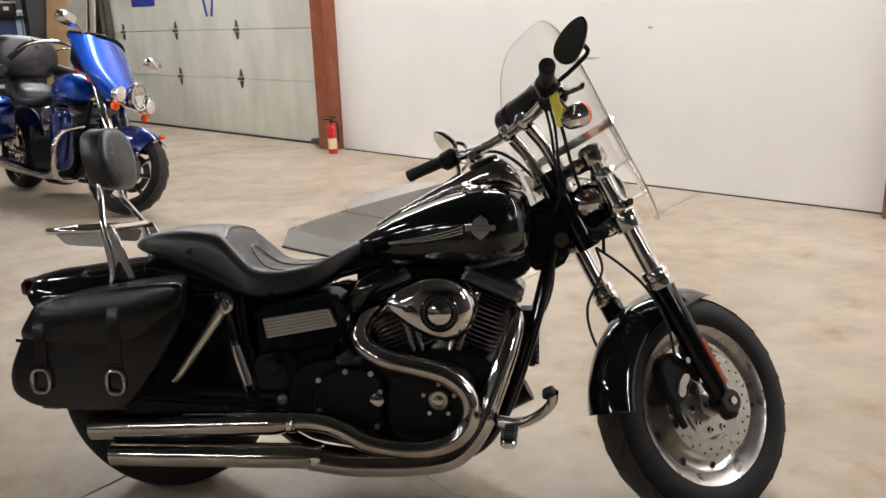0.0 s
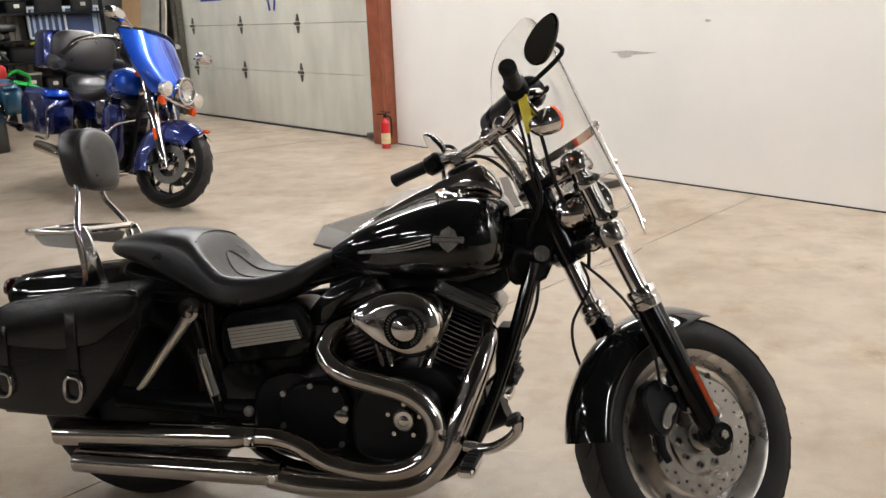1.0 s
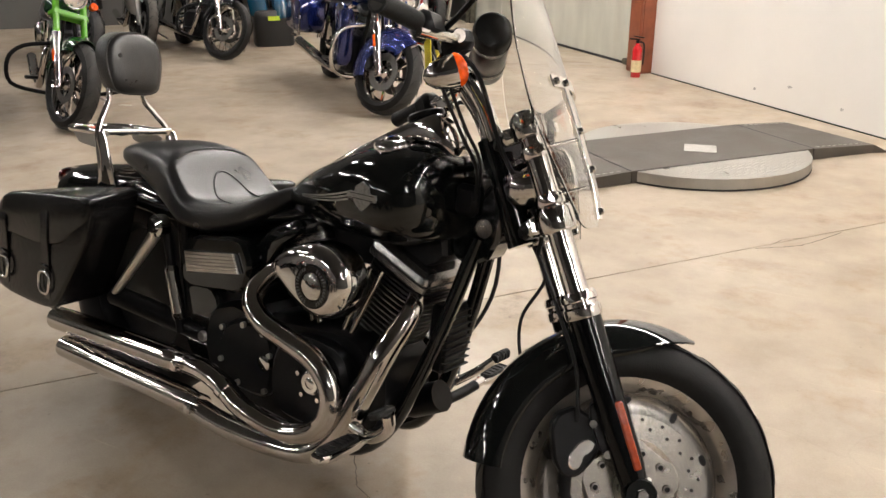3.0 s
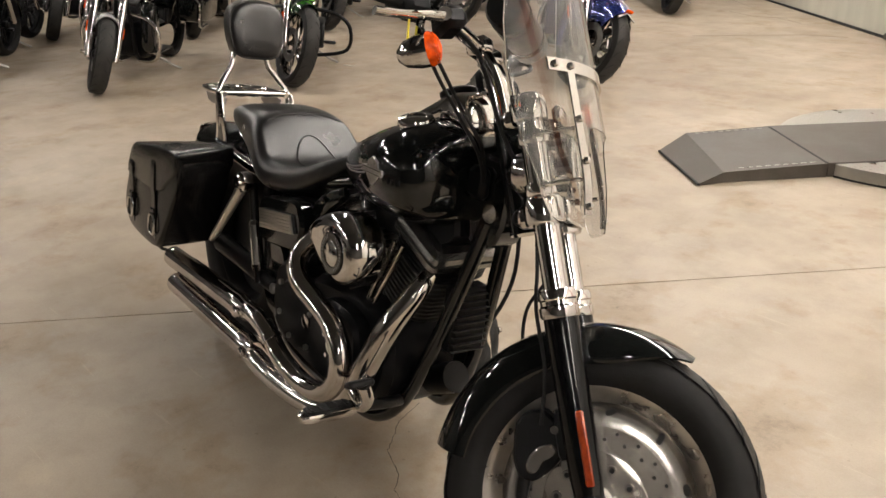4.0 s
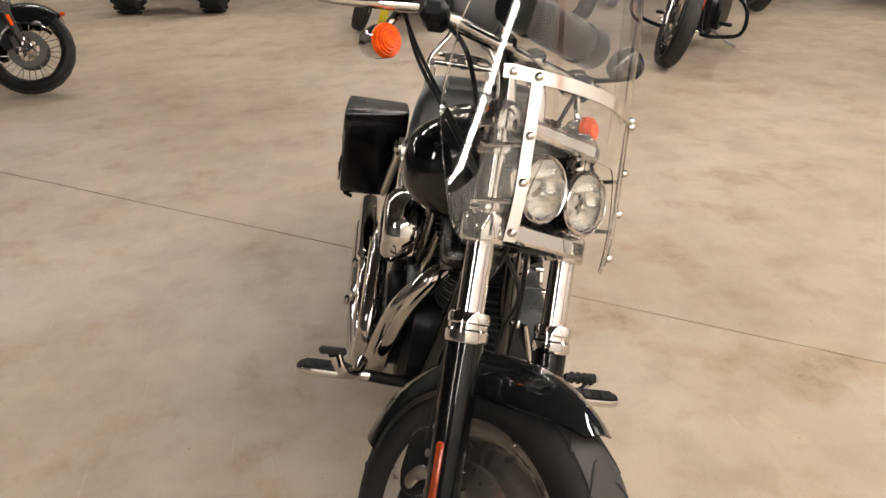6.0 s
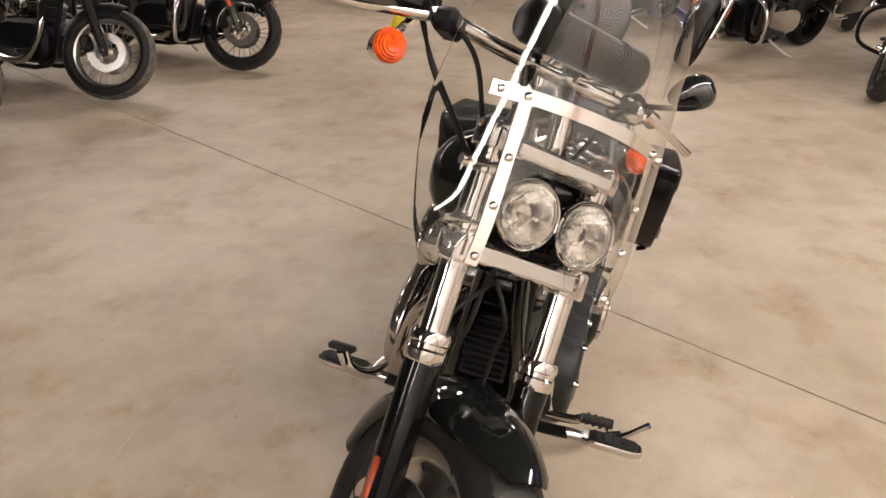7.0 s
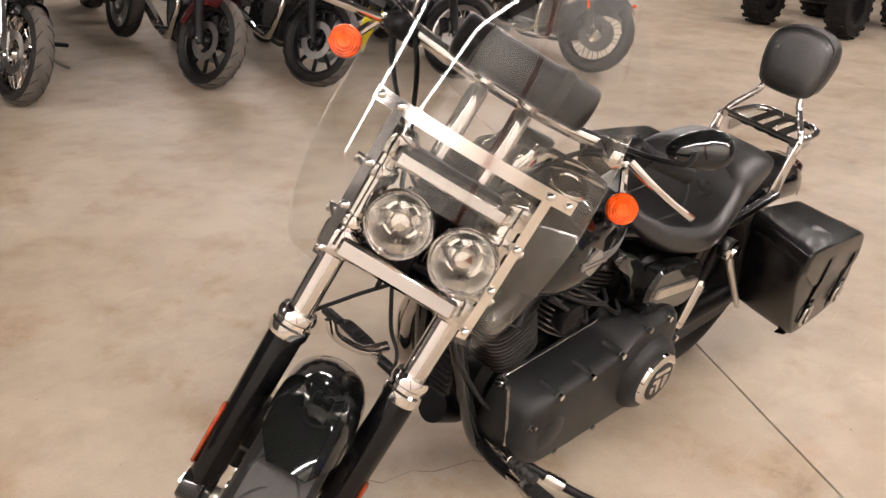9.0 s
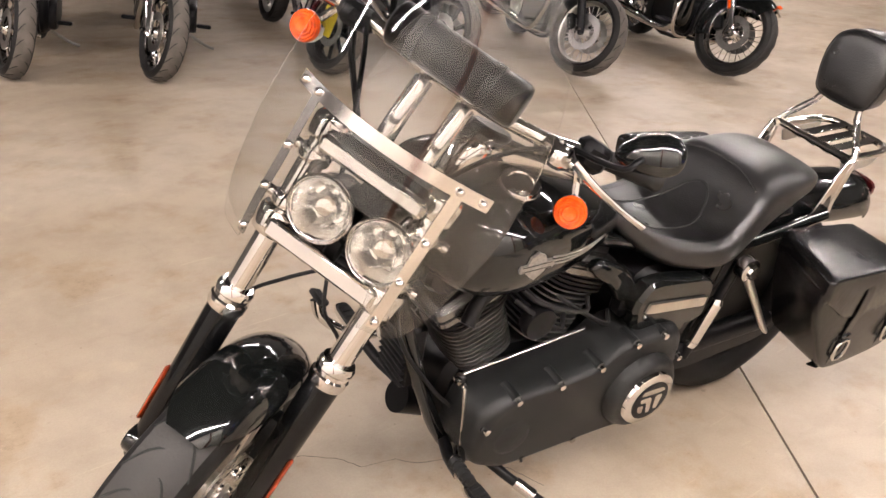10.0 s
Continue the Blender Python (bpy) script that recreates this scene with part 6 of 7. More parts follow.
    if sport:
        # pointed sport fairing with slit lamps
        fa = part("fairing", Geo().loft(body(finer([(0.10, 0.80, 0.74, 0.03), (0.02, 0.88, 0.66, 0.12), (-0.14, 0.98, 0.58, 0.19), (-0.30, 1.00, 0.46, 0.23), (-0.48, 0.92, 0.34, 0.23), (-0.66, 0.78, 0.26, 0.20), (-0.80, 0.6, 0.28, 0.15)]), 28, 2.6)), sport, t, "pointed sport fairing", angle=60)
        part("screen", Geo().loft(body(finer([(-0.10, 0.99, 0.93, 0.10), (-0.24, 1.10, 0.93, 0.15), (-0.36, 1.17, 0.93, 0.15), (-0.42, 1.16, 0.93, 0.13)]), 20, 2.4)), BLACK, fa, "smoked screen", angle=60)
        for s in (-1, 1):
            part("headlamp", Geo().loft([[(0.045 - 0.02 * k + dx, s * (0.085 + a * 0.9), 0.79 + b + 0.35 * a) for a, b in oval(16, 0.055 * k, 0.024 * k, 2.4)] for dx, k in ((-0.03, 1.0), (0.012, 0.9), (0.02, 0.6))]), REFLECT, fa, "slit headlamp")
            part("side_panel", Geo().plate(rounded([(-0.22, 0.72), (-0.55, 0.80), (-0.78, 0.55), (-0.66, 0.30), (-0.40, 0.36)], 0.2, 2), 0.012, side(0, s * 0.225, 0), 0.003), BLACK, fa, "black side panel")
    if not fairing and not sport:
        lm = S @ pose(lampx - 0.03, 0, lampz, 0, 118, 0)
        hl = part("headlamp", Geo().lathe([(0, -0.10), (lampr * 0.6, -0.085), (lampr * 0.95, -0.03), (lampr, 0.02), (lampr * 1.04, 0.028), (lampr * 0.96, 0.036), (lampr * 0.92, 0.025), (0, 0.02)], lm, 32), CHROME, t, "round headlamp")
        part("lens", Geo().lathe([(0, 0.024), (lampr * 0.93, 0.024), (lampr * 0.7, 0.038), (0, 0.045)], lm, 32), REFLECT, hl)
    # body
    part("fuel_tank", Geo().loft(body(finer([(-1.02, 0.74, 0.70, 0.02), (-0.98, 0.78, 0.68, 0.07), (-0.86, 0.85, 0.67, 0.12), (-0.70, 0.90, 0.67, 0.155), (-0.58, 0.90, 0.69, 0.155), (-0.50, 0.86, 0.72, 0.11), (-0.48, 0.82, 0.76, 0.06)]), 28, 2.3)), colour, t, "fuel tank", angle=60)
    st = part("seat", Geo().loft(body(finer([(-0.96, 0.77, 0.72, 0.06), (-1.05, 0.74, 0.66, 0.12), (-1.18, 0.73, 0.63, 0.17), (-1.32, 0.76, 0.64, 0.17), (-1.40, 0.82, 0.66, 0.15), (-1.55, 0.83, 0.70, 0.14), (-1.68, 0.80, 0.73, 0.10)]), 24, 2.8)), LEATHER, t, "black leather seat", angle=70)
    arc3 = [(0.10 * math.sin(a), 0.10 * (1 - math.cos(a))) for a in [radians(q) for q in range(-95, 96, 19)]]
    part("rear_mudguard", shell([(-1.6 + 0.36 * math.cos(radians(d)), zc + 0.36 * math.sin(radians(d)), 1.0) for d in range(40, 176, 9)], arc3, 0.005), colour, t, "rear mudguard", angle=60)
    en = part("engine", Geo().plate(rounded([(-0.50, 0.24), (-0.52, 0.42), (-0.62, 0.47), (-0.95, 0.46), (-1.12, 0.40), (-1.14, 0.24), (-1.0, 0.17), (-0.60, 0.17)], 0.22, 2), 0.30, side(0, 0, 0), 0.03), BLACK_METAL, t, "V-twin engine")
    for px, tilt in ((-0.66, 20), (-0.84, -20)):
        m = pose(px, 0, 0.44, 0, tilt, 0)
        g = Geo().box((0, 0, 0.21), (0.15, 0.18, 0.05), 0.015, m)
        metal = FIN_GREY if px > -0.7 else CHROME
        cyl = part("cylinder", g, metal, en, "finned cylinder")
        if metal.name not in FINS:
            ring = oval(14, 0.078, 0.085, 3.4)
            FINS[metal.name] = Geo().loft([[(p, q, -0.004) for p, q in ring], [(p, q, 0.004) for p, q in ring]]).mesh("fin", metal)
        for i in range(8):
            part("fin", FINS[metal.name], metal, cyl, "", m @ pose(0, 0, 0.01 + i * 0.02))
    part("air_cleaner", Geo().lathe([(0, -0.02), (0.085, -0.02), (0.09, 0.0), (0.08, 0.03), (0.05, 0.04), (0, 0.042)], pose(-0.74, -0.18, 0.58) @ AXLE, 28), CHROME, en, "round air cleaner")
    part("primary_cover", Geo().plate(rounded([(-0.52, 0.25), (-0.54, 0.40), (-0.66, 0.43), (-1.0, 0.43), (-1.12, 0.36), (-1.12, 0.26), (-1.02, 0.21), (-0.62, 0.20)], 0.25, 2), 0.06, side(0, 0.17, 0), 0.015), CHROME if touring else BLACK_METAL, en, "primary cover")
    part("exhaust_pipe", Geo().tube([(-0.58, -0.10, 0.58), (-0.52, -0.15, 0.48), (-0.56, -0.18, 0.32), (-0.68, -0.20, 0.20), (-0.95, -0.21, 0.19), (-1.2, -0.22, 0.21), (-1.95, -0.23, 0.24)], [0.022, 0.024, 0.026, 0.026, 0.026, 0.042, 0.044], 14, 3), PIPE_CHROME, t, "chrome exhaust")
    g = Geo()
    for s in (-1, 1):
        g.tube([(-0.42, s * 0.03, 0.76), (-0.48, s * 0.07, 0.40), (-0.56, s * 0.09, 0.17), (-1.1, s * 0.10, 0.16), (-1.2, s * 0.11, 0.50)], 0.017, 8, 3)
    part("frame", g, BLACK_METAL, t, "frame")
    part("side_stand", Geo().tube([(-0.80, 0.14, 0.17), (-0.86, 0.26, 0.09), (-0.90, 0.33, 0.058)], 0.011, 8, 2), STEEL, t, "side stand")
    for s in (-1, 1):
        part("footboard" if touring else "footpeg", Geo().box((-0.60, s * 0.25, 0.27), (0.26 if touring else 0.05, 0.10, 0.025), 0.008), BLACK_METAL, t)
        part("shock", Geo().tube([(-1.42, s * 0.14, 0.62), (-1.55, s * 0.14, 0.34)], 0.026, 12, 0), CHROME, t)
    if guard or touring:
        gw = 1.0 if touring else 1.35
        for s in (-1, 1):
            part("engine_guard", Geo().tube([(-0.46, s * 0.06, 0.55), (-0.42, s * 0.22 * gw, 0.52), (-0.40, s * 0.30 * gw, 0.42), (-0.42, s * 0.29 * gw, 0.25), (-0.50, s * 0.20, 0.18), (-0.54, s * 0.09, 0.17)], 0.015, 10, 4), CHROME if touring else BLACK_METAL, t, "crash bar")
    if touring:
        for s in (-1, 1):
            rows = [[(-1.62 + a * k, s * yy, 0.52 + b * k) for a, b in oval(28, 0.30, 0.16, 4)] for yy, k in ((0.16, 0.94), (0.18, 1), (0.33, 1), (0.36, 0.97), (0.375, 0.88))]
            bg = part("saddlebag", Geo().loft(rows), colour, t, "hard saddlebag", angle=50)
            part("bag_lid", Geo().loft([[(-1.62 + a, s * yy, zz) for a, yy in oval(24, 0.30 * k, 0.10 * k, 4, 0, 0.265)] for zz, k in ((0.655, 1.0), (0.675, 1.0), (0.70, 0.93), (0.71, 0.8))]), BLUE if colour is DARK_BLUE else colour, bg, angle=50)
            part("bag_guard", Geo().tube([(-1.34, s * 0.30, 0.60), (-1.30, s * 0.37, 0.55), (-1.30, s * 0.37, 0.36), (-1.55, s * 0.37, 0.34)], 0.011, 8, 3), CHROME, bg)
            part("lower_fairing", Geo().plate(rounded([(-0.42, 0.62), (-0.50, 0.66), (-0.60, 0.58), (-0.58, 0.30), (-0.48, 0.22), (-0.42, 0.36)], 0.25, 2), 0.10, side(0, s * 0.20, 0), 0.02), colour, t, "leg fairing", angle=50)
    return t


def backrest(t, colour):
    part("tour_pack", Geo().loft([[(-1.80 + a, b, z) for a, b in oval(28, 0.19 * k, 0.27 * k, 4)] for z, k in ((0.86, 0.9), (0.88, 1), (1.02, 1.0), (1.03, 0.98), (1.12, 0.96), (1.15, 0.86))]), colour, t, "hard top case", angle=50)
    part("backrest", Geo().loft([[(-1.57 + dx - 0.08 * z, y * k, 1.0 + z * k) for y, z in oval(28, 0.25, 0.165, 3)] for dx, k in ((-0.05, 0.9), (0, 1.0), (0.05, 0.95), (0.075, 0.75))]), LEATHER, t, "padded black backrest", angle=60)
    for s in (-1, 1):
        part("armrest", Geo().tube([(-1.60, s * 0.22, 0.93), (-1.42, s * 0.27, 0.90), (-1.28, s * 0.26, 0.90)], [0.05, 0.05, 0.03], 14, 3), LEATHER, t, "padded black armrest", angle=60)


blue = moto(-2.35, 5.95, -42, "blue touring motorcycle with batwing fairing and chrome crash bars", DARK_BLUE, True, 30, "cast", CHROME, CHROME, True, None, True, fairing=True, R=0.277, size=1.12)
backrest(blue, DARK_BLUE)
for o in blue.children:
    if o.name.startswith(("fairing", "fuel_tank")):
        o.data.materials[0] = BLUE
moto(-4.05, 4.51, -36, "dark green motorcycle with bright green forks and black crash bars", DARK_GREEN, False, 24, "cast", CHROME, GREEN, True, DARK_GREEN, False, R=0.31, leg_mat=CHROME)
moto(-5.02, 3.40, -44, "black touring motorcycle with a grey front mudguard", BLACK, True, 26, "cast", BLACK_METAL, CHROME, True, SILVER, False, R=0.29)
moto(-6.30, 2.42, -40, "black cruiser motorcycle parked in the row", BLACK, False, 30, "cast", BLACK_METAL, BLACK_METAL, False)
moto(-5.32, 7.50, -30, "black and chrome cruiser motorcycle with wire wheels", BLACK, False, 30, "wire", CHROME, CHROME, True, BLACK, R=0.32, width=0.10)
moto(-6.75, 7.75, -38, "white and black sport motorcycle with dusty tyre", WHITE_PAINT, False, 8, "cast", BLACK_METAL, STEEL, False, BLACK, dusty=True, sport=WHITE_PAINT)
moto(-6.20, 6.40, -40, "black cruiser motorcycle with dark wheels", BLACK, False, 28, "cast", BLACK_METAL, BLACK_METAL, False, MAROON)
moto(-6.95, 5.20, -40, "black touring motorcycle in the second row", BLACK, True, 20, "cast", CHROME, CHROME, False, BLACK, True)
moto(-8.05, 4.15, -42, "black cruiser motorcycle in the second row", BLACK, False, 24, "cast", BLACK_METAL, CHROME, False, BLACK)
moto(-6.62, 10.25, 128, "dark teal touring motorcycle seen from behind, luggage strapped on", TEAL, True, 6, "cast", CHROME, CHROME, False, None, True, fairing=True)
moto(-3.95, 9.55, -52, "red sport motorcycle parked near the garage door", RED, False, 10, "cast", BLACK_METAL, STEEL, False, RED, sport=RED)
moto(-4.44, -0.08, 63, "black touring motorcycle with chrome fork and deep mudguard", BLACK, True, 34, "wire", CHROME, CHROME, False, BLACK, True, R=0.30)
moto(-3.44, -0.63, 63, "matte black cruiser motorcycle with dusty wide tyres", BLACK_METAL, False, 36, "wire", STEEL, BLACK_METAL, False, BLACK_METAL, dusty=True, width=0.15)
moto(-2.51, -1.12, 63, "black cruiser motorcycle with black forks and cast wheels", BLACK, False, 36, "cast", BLACK_METAL, BLACK_METAL, False, BLACK, dusty=True)
moto(-1.93, -1.55, 62, "black motorcycle with split-spoke cast wheels", BLACK, False, 30, "cast", BLACK_METAL, BLACK_METAL, False, MAROON, dusty=True)
moto(-0.86, -1.92, 66, "black cruiser motorcycle with wire wheels and chrome fork", BLACK, False, 22, "wire", CHROME, CHROME, False, BLACK, dusty=True)
moto(-0.10, -2.42, 70, "silver and black cruiser motorcycle with wire wheels", SILVER, False, 20, "wire", CHROME, CHROME, False, SILVER, dusty=True)
moto(-2.48, -3.45, 70, "blue motorcycle with silver-rimmed wheels in the second row", DARK_BLUE, False, 10, "cast", STEEL, BLACK_METAL, False)

# the rows behind, dark and close together
moto(-5.55, -2.35, 64, "black cruiser motorcycle standing in the row behind", BLACK, False, 20, "cast", BLACK_METAL, BLACK_METAL, False)
moto(-4.62, -2.85, 66, "black touring motorcycle standing in the row behind", BLACK, True, 18, "cast", BLACK_METAL, CHROME, False, BLACK, True)
moto(-3.60, -3.15, 66, "matte black cruiser motorcycle standing in the row behind", BLACK_METAL, False, 24, "cast", BLACK_METAL, BLACK_METAL, False)
moto(-1.55, -3.95, 68, "black cruiser motorcycle with chrome fork in the row behind", BLACK, False, 16, "wire", CHROME, CHROME, False)
moto(-6.45, 3.95, -42, "black touring motorcycle with chrome crash bars in the row behind", BLACK, True, 22, "cast", BLACK_METAL, CHROME, True, BLACK, True)
moto(-7.35, 2.95, -42, "black cruiser motorcycle with dark fork in the row behind", BLACK, False, 26, "cast", BLACK_METAL, BLACK_METAL, False)


def atv(x, y, heading, colour, label):
    t = thing("quad_bike", pose(x, y, 0, 0, 0, heading), label, "quad bike", "parked quad bikes")
    for sx_ in (0.62, -0.62):
        for s in (-1, 1):
            w = part("wheel", Geo().lathe([(0, -0.09), (0.13, -0.09), (0.15, -0.06), (0.15, 0.06), (0.13, 0.09), (0, 0.09)], AXLE, 24), BLACK_METAL, t, "wheel", pose(sx_, s * 0.48, 0.31))
            part("tyre", tyre_geo(0.30, 0.10, 0.24, 0.15), RUBBER, w, "knobbly tyre", angle=30)
            g = Geo()
            for i in range(18):
                for q in (-1, 1):
                    g.box((0, 0, 0), (0.05, 0.09, 0.02), 0.005, pose(0, 0, 0, 0, i * 20 + q * 5, 0) @ pose(0, q * 0.06, 0.30))
            tagged(part("tread", g, RUBBER, w), kind="stuff")
            part("wing", shell([(sx_ + 0.40 * math.cos(radians(d)), 0.36 + 0.36 * math.sin(radians(d)), 1.0) for d in range(20, 161, 14)], [(yy, 0.02 * abs(yy / 0.16) ** 2) for yy in (-0.16, -0.08, 0, 0.08, 0.16)], 0.008, pose(0, s * 0.46, 0)), colour, t, "mudguard")
    part("chassis", Geo().plate(rounded([(0.85, 0.42), (0.70, 0.75), (0.30, 0.82), (0.05, 0.70), (-0.7, 0.68), (-0.85, 0.55), (-0.5, 0.30), (0.6, 0.28)], 0.2, 2), 0.34, side(0, 0, 0), 0.04), colour, t, "body")
    part("seat", Geo().loft(body([(0.15, 0.78, 0.66, 0.10), (0.0, 0.84, 0.64, 0.14), (-0.4, 0.86, 0.66, 0.16), (-0.6, 0.84, 0.68, 0.12)], 20, 3)), LEATHER, t, "seat")
    part("handlebar", Geo().tube([(0.18, -0.40, 1.02), (0.28, -0.2, 1.06), (0.32, 0, 0.98), (0.28, 0.2, 1.06), (0.18, 0.40, 1.02)], 0.014, 8, 3), BLACK_METAL, t)
    for sx_ in (0.66, -0.66):
        g = Geo()
        for k in range(5):
            g.tube([(sx_ - 0.22 + 0.11 * k, -0.36, 0.86), (sx_ - 0.22 + 0.11 * k, 0.36, 0.86)], 0.010, 6, 0)
        for s in (-1, 1):
            g.tube([(sx_ - 0.25, s * 0.34, 0.86), (sx_ + 0.25, s * 0.34, 0.86)], 0.010, 6, 0)
            g.tube([(sx_, s * 0.2, 0.86), (sx_, s * 0.15, 0.70)], 0.010, 6, 0)
        part("carrier", g, BLACK_METAL, t, "tubular carrier")
    part("bumper", Geo().tube([(0.85, -0.25, 0.65), (1.0, -0.22, 0.5), (1.02, 0, 0.48), (1.0, 0.22, 0.5), (0.85, 0.25, 0.65)], 0.016, 8, 3), BLACK_METAL, t)


atv(-8.75, 0.55, -12, BLACK_METAL, "black quad bike parked at the far side")
atv(-9.6, 2.15, -16, DARK_GREEN, "dark green quad bike parked at the far side")

# ---- platform, extinguisher, stored goods ----
PLATE = mat("worn_dark_steel_plate", (0.062, 0.053, 0.043), 0.5, 0.15, var=0.5, scale=3.5, bump=0.2, bscale=140, rvar=0.12)
CHECKER = mat("diamond_plate_aluminium", (0.42, 0.41, 0.38), 0.36, 0.9, var=0.15, scale=8, rvar=0.1)
PLAT = pose(-0.04, 5.85, 0, 0, 0, 50)


def platform():
    t = thing("lift_platform", PLAT, "low dark steel turntable platform with sloping ends and pale diamond-plate edges", "platform")
    part("deck", Geo().box((-0.035, -0.0475, 0.038), (1.31, 0.715, 0.072), 0.004), PLATE, t, "dark steel deck")
    for s, a, b, c in ((-1, 0.694, 1.17, 1.37), (1, 0.624, 1.05, 1.20)):
        o = [(s * a, 0.31, 0.072), (s * b, 0.30, 0.055), (s * c, 0.13, 0.014), (s * (c - 0.02), -0.45, 0.012), (s * (b + 0.05), -0.42, 0.055), (s * a, -0.405, 0.072)]
        g = Geo().put(o + [(x, y, 0.002) for x, y, z in o], [(0, 1, 4, 5), (1, 2, 3, 4)] + [(k, (k + 1) % 6, (k + 1) % 6 + 6, k + 6) for k in range(6)] + [(6, 7, 8, 9, 10, 11)])
        ramp = part("ramp", g, PLATE, t, "sloping ramp plate", angle=12)
        part("ramp_edge", Geo().tube([(s * (c + 0.003), 0.13, 0.008), (s * (c - 0.017), -0.45, 0.008)], 0.007, 6, 0), DARK, ramp)
        for y in (0.275, -0.37):
            for k in range(9):
                part("anti_slip_mark", Geo().box((s * (a + 0.06 + k * 0.045), y, 0.0725 - 0.017 * (0.06 + k * 0.045) / (b - a)), (0.028, 0.006, 0.003), 0.001), CHECKER, ramp)
    part("label_plate", Geo().box((0, 0, 0), (0.19, 0.17, 0.003), 0.001, pose(-0.02, -0.14, 0.0755, 0, 0, -38)), mat("pale_label", (0.42, 0.41, 0.38), 0.5, var=0.2, scale=20), t, "pale label on the deck")
    for x in (-0.692, 0.622):
        part("hinge_gap", Geo().box((x, -0.0475, 0.071), (0.012, 0.70, 0.006), 0.001), DARK, t, "dark gap between deck and ramp")
    cx, cy, r = -0.04, -0.07, 0.70
    for s in (-1, 1):
        y0 = 0.3115 if s > 0 else -0.4065
        a0 = math.asin((y0 - cy) / r)
        disc = [(cx + r * math.cos(a), cy + r * math.sin(a)) for a in [a0 + (s * math.pi - 2 * a0 if s > 0 else -math.pi - 2 * a0) * i / 40 for i in range(41)]]
        turn = part("turning_disc", Geo().loft([[(x, y, 0.004) for x, y in disc], [(x, y, 0.064) for x, y in disc], [(cx + (x - cx) * 0.995, y, 0.068) for x, y in disc]]), CHECKER, t, "half-round diamond plate edge", angle=30)
        # dark band in place of the shaded gap between disc and floor
        part("shadow_gap_strip", Geo().loft([[(cx + (x - cx) * 1.006, cy + (y - cy) * 1.006, z) for x, y in disc] for z in (0.0005, 0.010)]), DARK, turn, "dark strip for the shadow gap under the disc")
        g = Geo()
        for i in range(-27, 28):
            for j in range(0, 16):
                x, y = cx + i * 0.026, y0 + s * (0.015 + j * 0.026 + (0.013 if i % 2 else 0))
                if (x - cx) ** 2 + (y - cy) ** 2 < (r - 0.02) ** 2:
                    g.put([(0.011, 0, 0), (0, 0.0035, 0), (-0.011, 0, 0), (0, -0.0035, 0), (0, 0, 0.0022)], [(0, 1, 4), (1, 2, 4), (2, 3, 4), (3, 0, 4)], pose(x, y, 0.068, 0, 0, 45 if (i + j) % 2 else -45))
        tagged(part("diamond_stud", g, CHECKER, turn, angle=10), kind="stuff")


platform()


def extinguisher():
    t = thing("fire_extinguisher", pose(-1.13, 8.50, 0), "red fire extinguisher standing on the floor by the post", "fire extinguisher")
    part("cylinder", Geo().lathe([(0, 0), (0.043, 0), (0.046, 0.01), (0.046, 0.25), (0.040, 0.275), (0.022, 0.295), (0.02, 0.315), (0, 0.315)], None, 28), paint("extinguisher_red", (0.55, 0.015, 0.02)), t)
    part("label_band", Geo().ring([(0.0465, 0.05), (0.0475, 0.05), (0.0475, 0.16), (0.0465, 0.16)], None, 28), mat("cream_label", (0.65, 0.52, 0.30), 0.5, var=0.2, scale=30), t, "cream paper label")
    part("valve", Geo().lathe([(0, 0.31), (0.018, 0.31), (0.018, 0.345), (0, 0.345)], None, 14).box((-0.03, 0, 0.352), (0.10, 0.02, 0.012), 0.003).box((-0.03, 0, 0.372), (0.10, 0.02, 0.010), 0.003, pose(0, 0, 0, 0, 6, 0)), BLACK_METAL, t)
    part("hose", Geo().tube([(0.02, 0, 0.33), (0.055, 0.01, 0.31), (0.062, 0.01, 0.22), (0.058, 0.01, 0.12)], 0.008, 8, 4), GRIP, t)


extinguisher()


# goods stored along the far wall
CARDBOARD = mat("tan_cardboard", (0.36, 0.23, 0.11), 0.8, var=0.15, scale=6, bump=0.1, bscale=90)
PALE_BOARD = mat("pale_weathered_board", (0.42, 0.38, 0.31), 0.7, var=0.25, scale=9)
GREY_SHEET = mat("grey_sheet_panel", (0.30, 0.29, 0.25), 0.5, var=0.15, scale=4)
TUB = mat("black_plastic_tub", (0.012, 0.012, 0.013), 0.45, var=0.2, scale=10)
FRAME_WHITE = mat("white_frame", (0.62, 0.66, 0.70), 0.35, var=0.05, scale=10)
NAVY = mat("navy_panel", (0.025, 0.045, 0.13), 0.4, var=0.2, scale=6)
PALE_BLUE = mat("pale_blue_stripe", (0.36, 0.46, 0.58), 0.5, var=0.12, scale=8)
LABEL = mat("paper_label", (0.55, 0.53, 0.45), 0.6, var=0.15, scale=20)
HIVIS = mat("yellow_green_webbing", (0.45, 0.60, 0.03), 0.6, var=0.1, scale=40)
RED_CLOTH = mat("red_nylon", (0.50, 0.02, 0.015), 0.55, var=0.2, scale=12, bump=0.2, bscale=50)
GREEN_CLOTH = mat("green_nylon", (0.02, 0.38, 0.04), 0.6, var=0.2, scale=12)
TEAL_CLOTH = mat("teal_blue_nylon", (0.008, 0.08, 0.16), 0.6, var=0.35, scale=8, bump=0.3, bscale=40)


def leaning(name, x, y, w, h, tilt, turn, thick, material, label, category):
    return solid(name, Geo().box((0, 0, h / 2), (w, thick, h), 0.003, pose(0, 0, 0, -tilt, 0, 0)), material, ROOM @ pose(x, y, 0, 0, 0, turn), label, category)


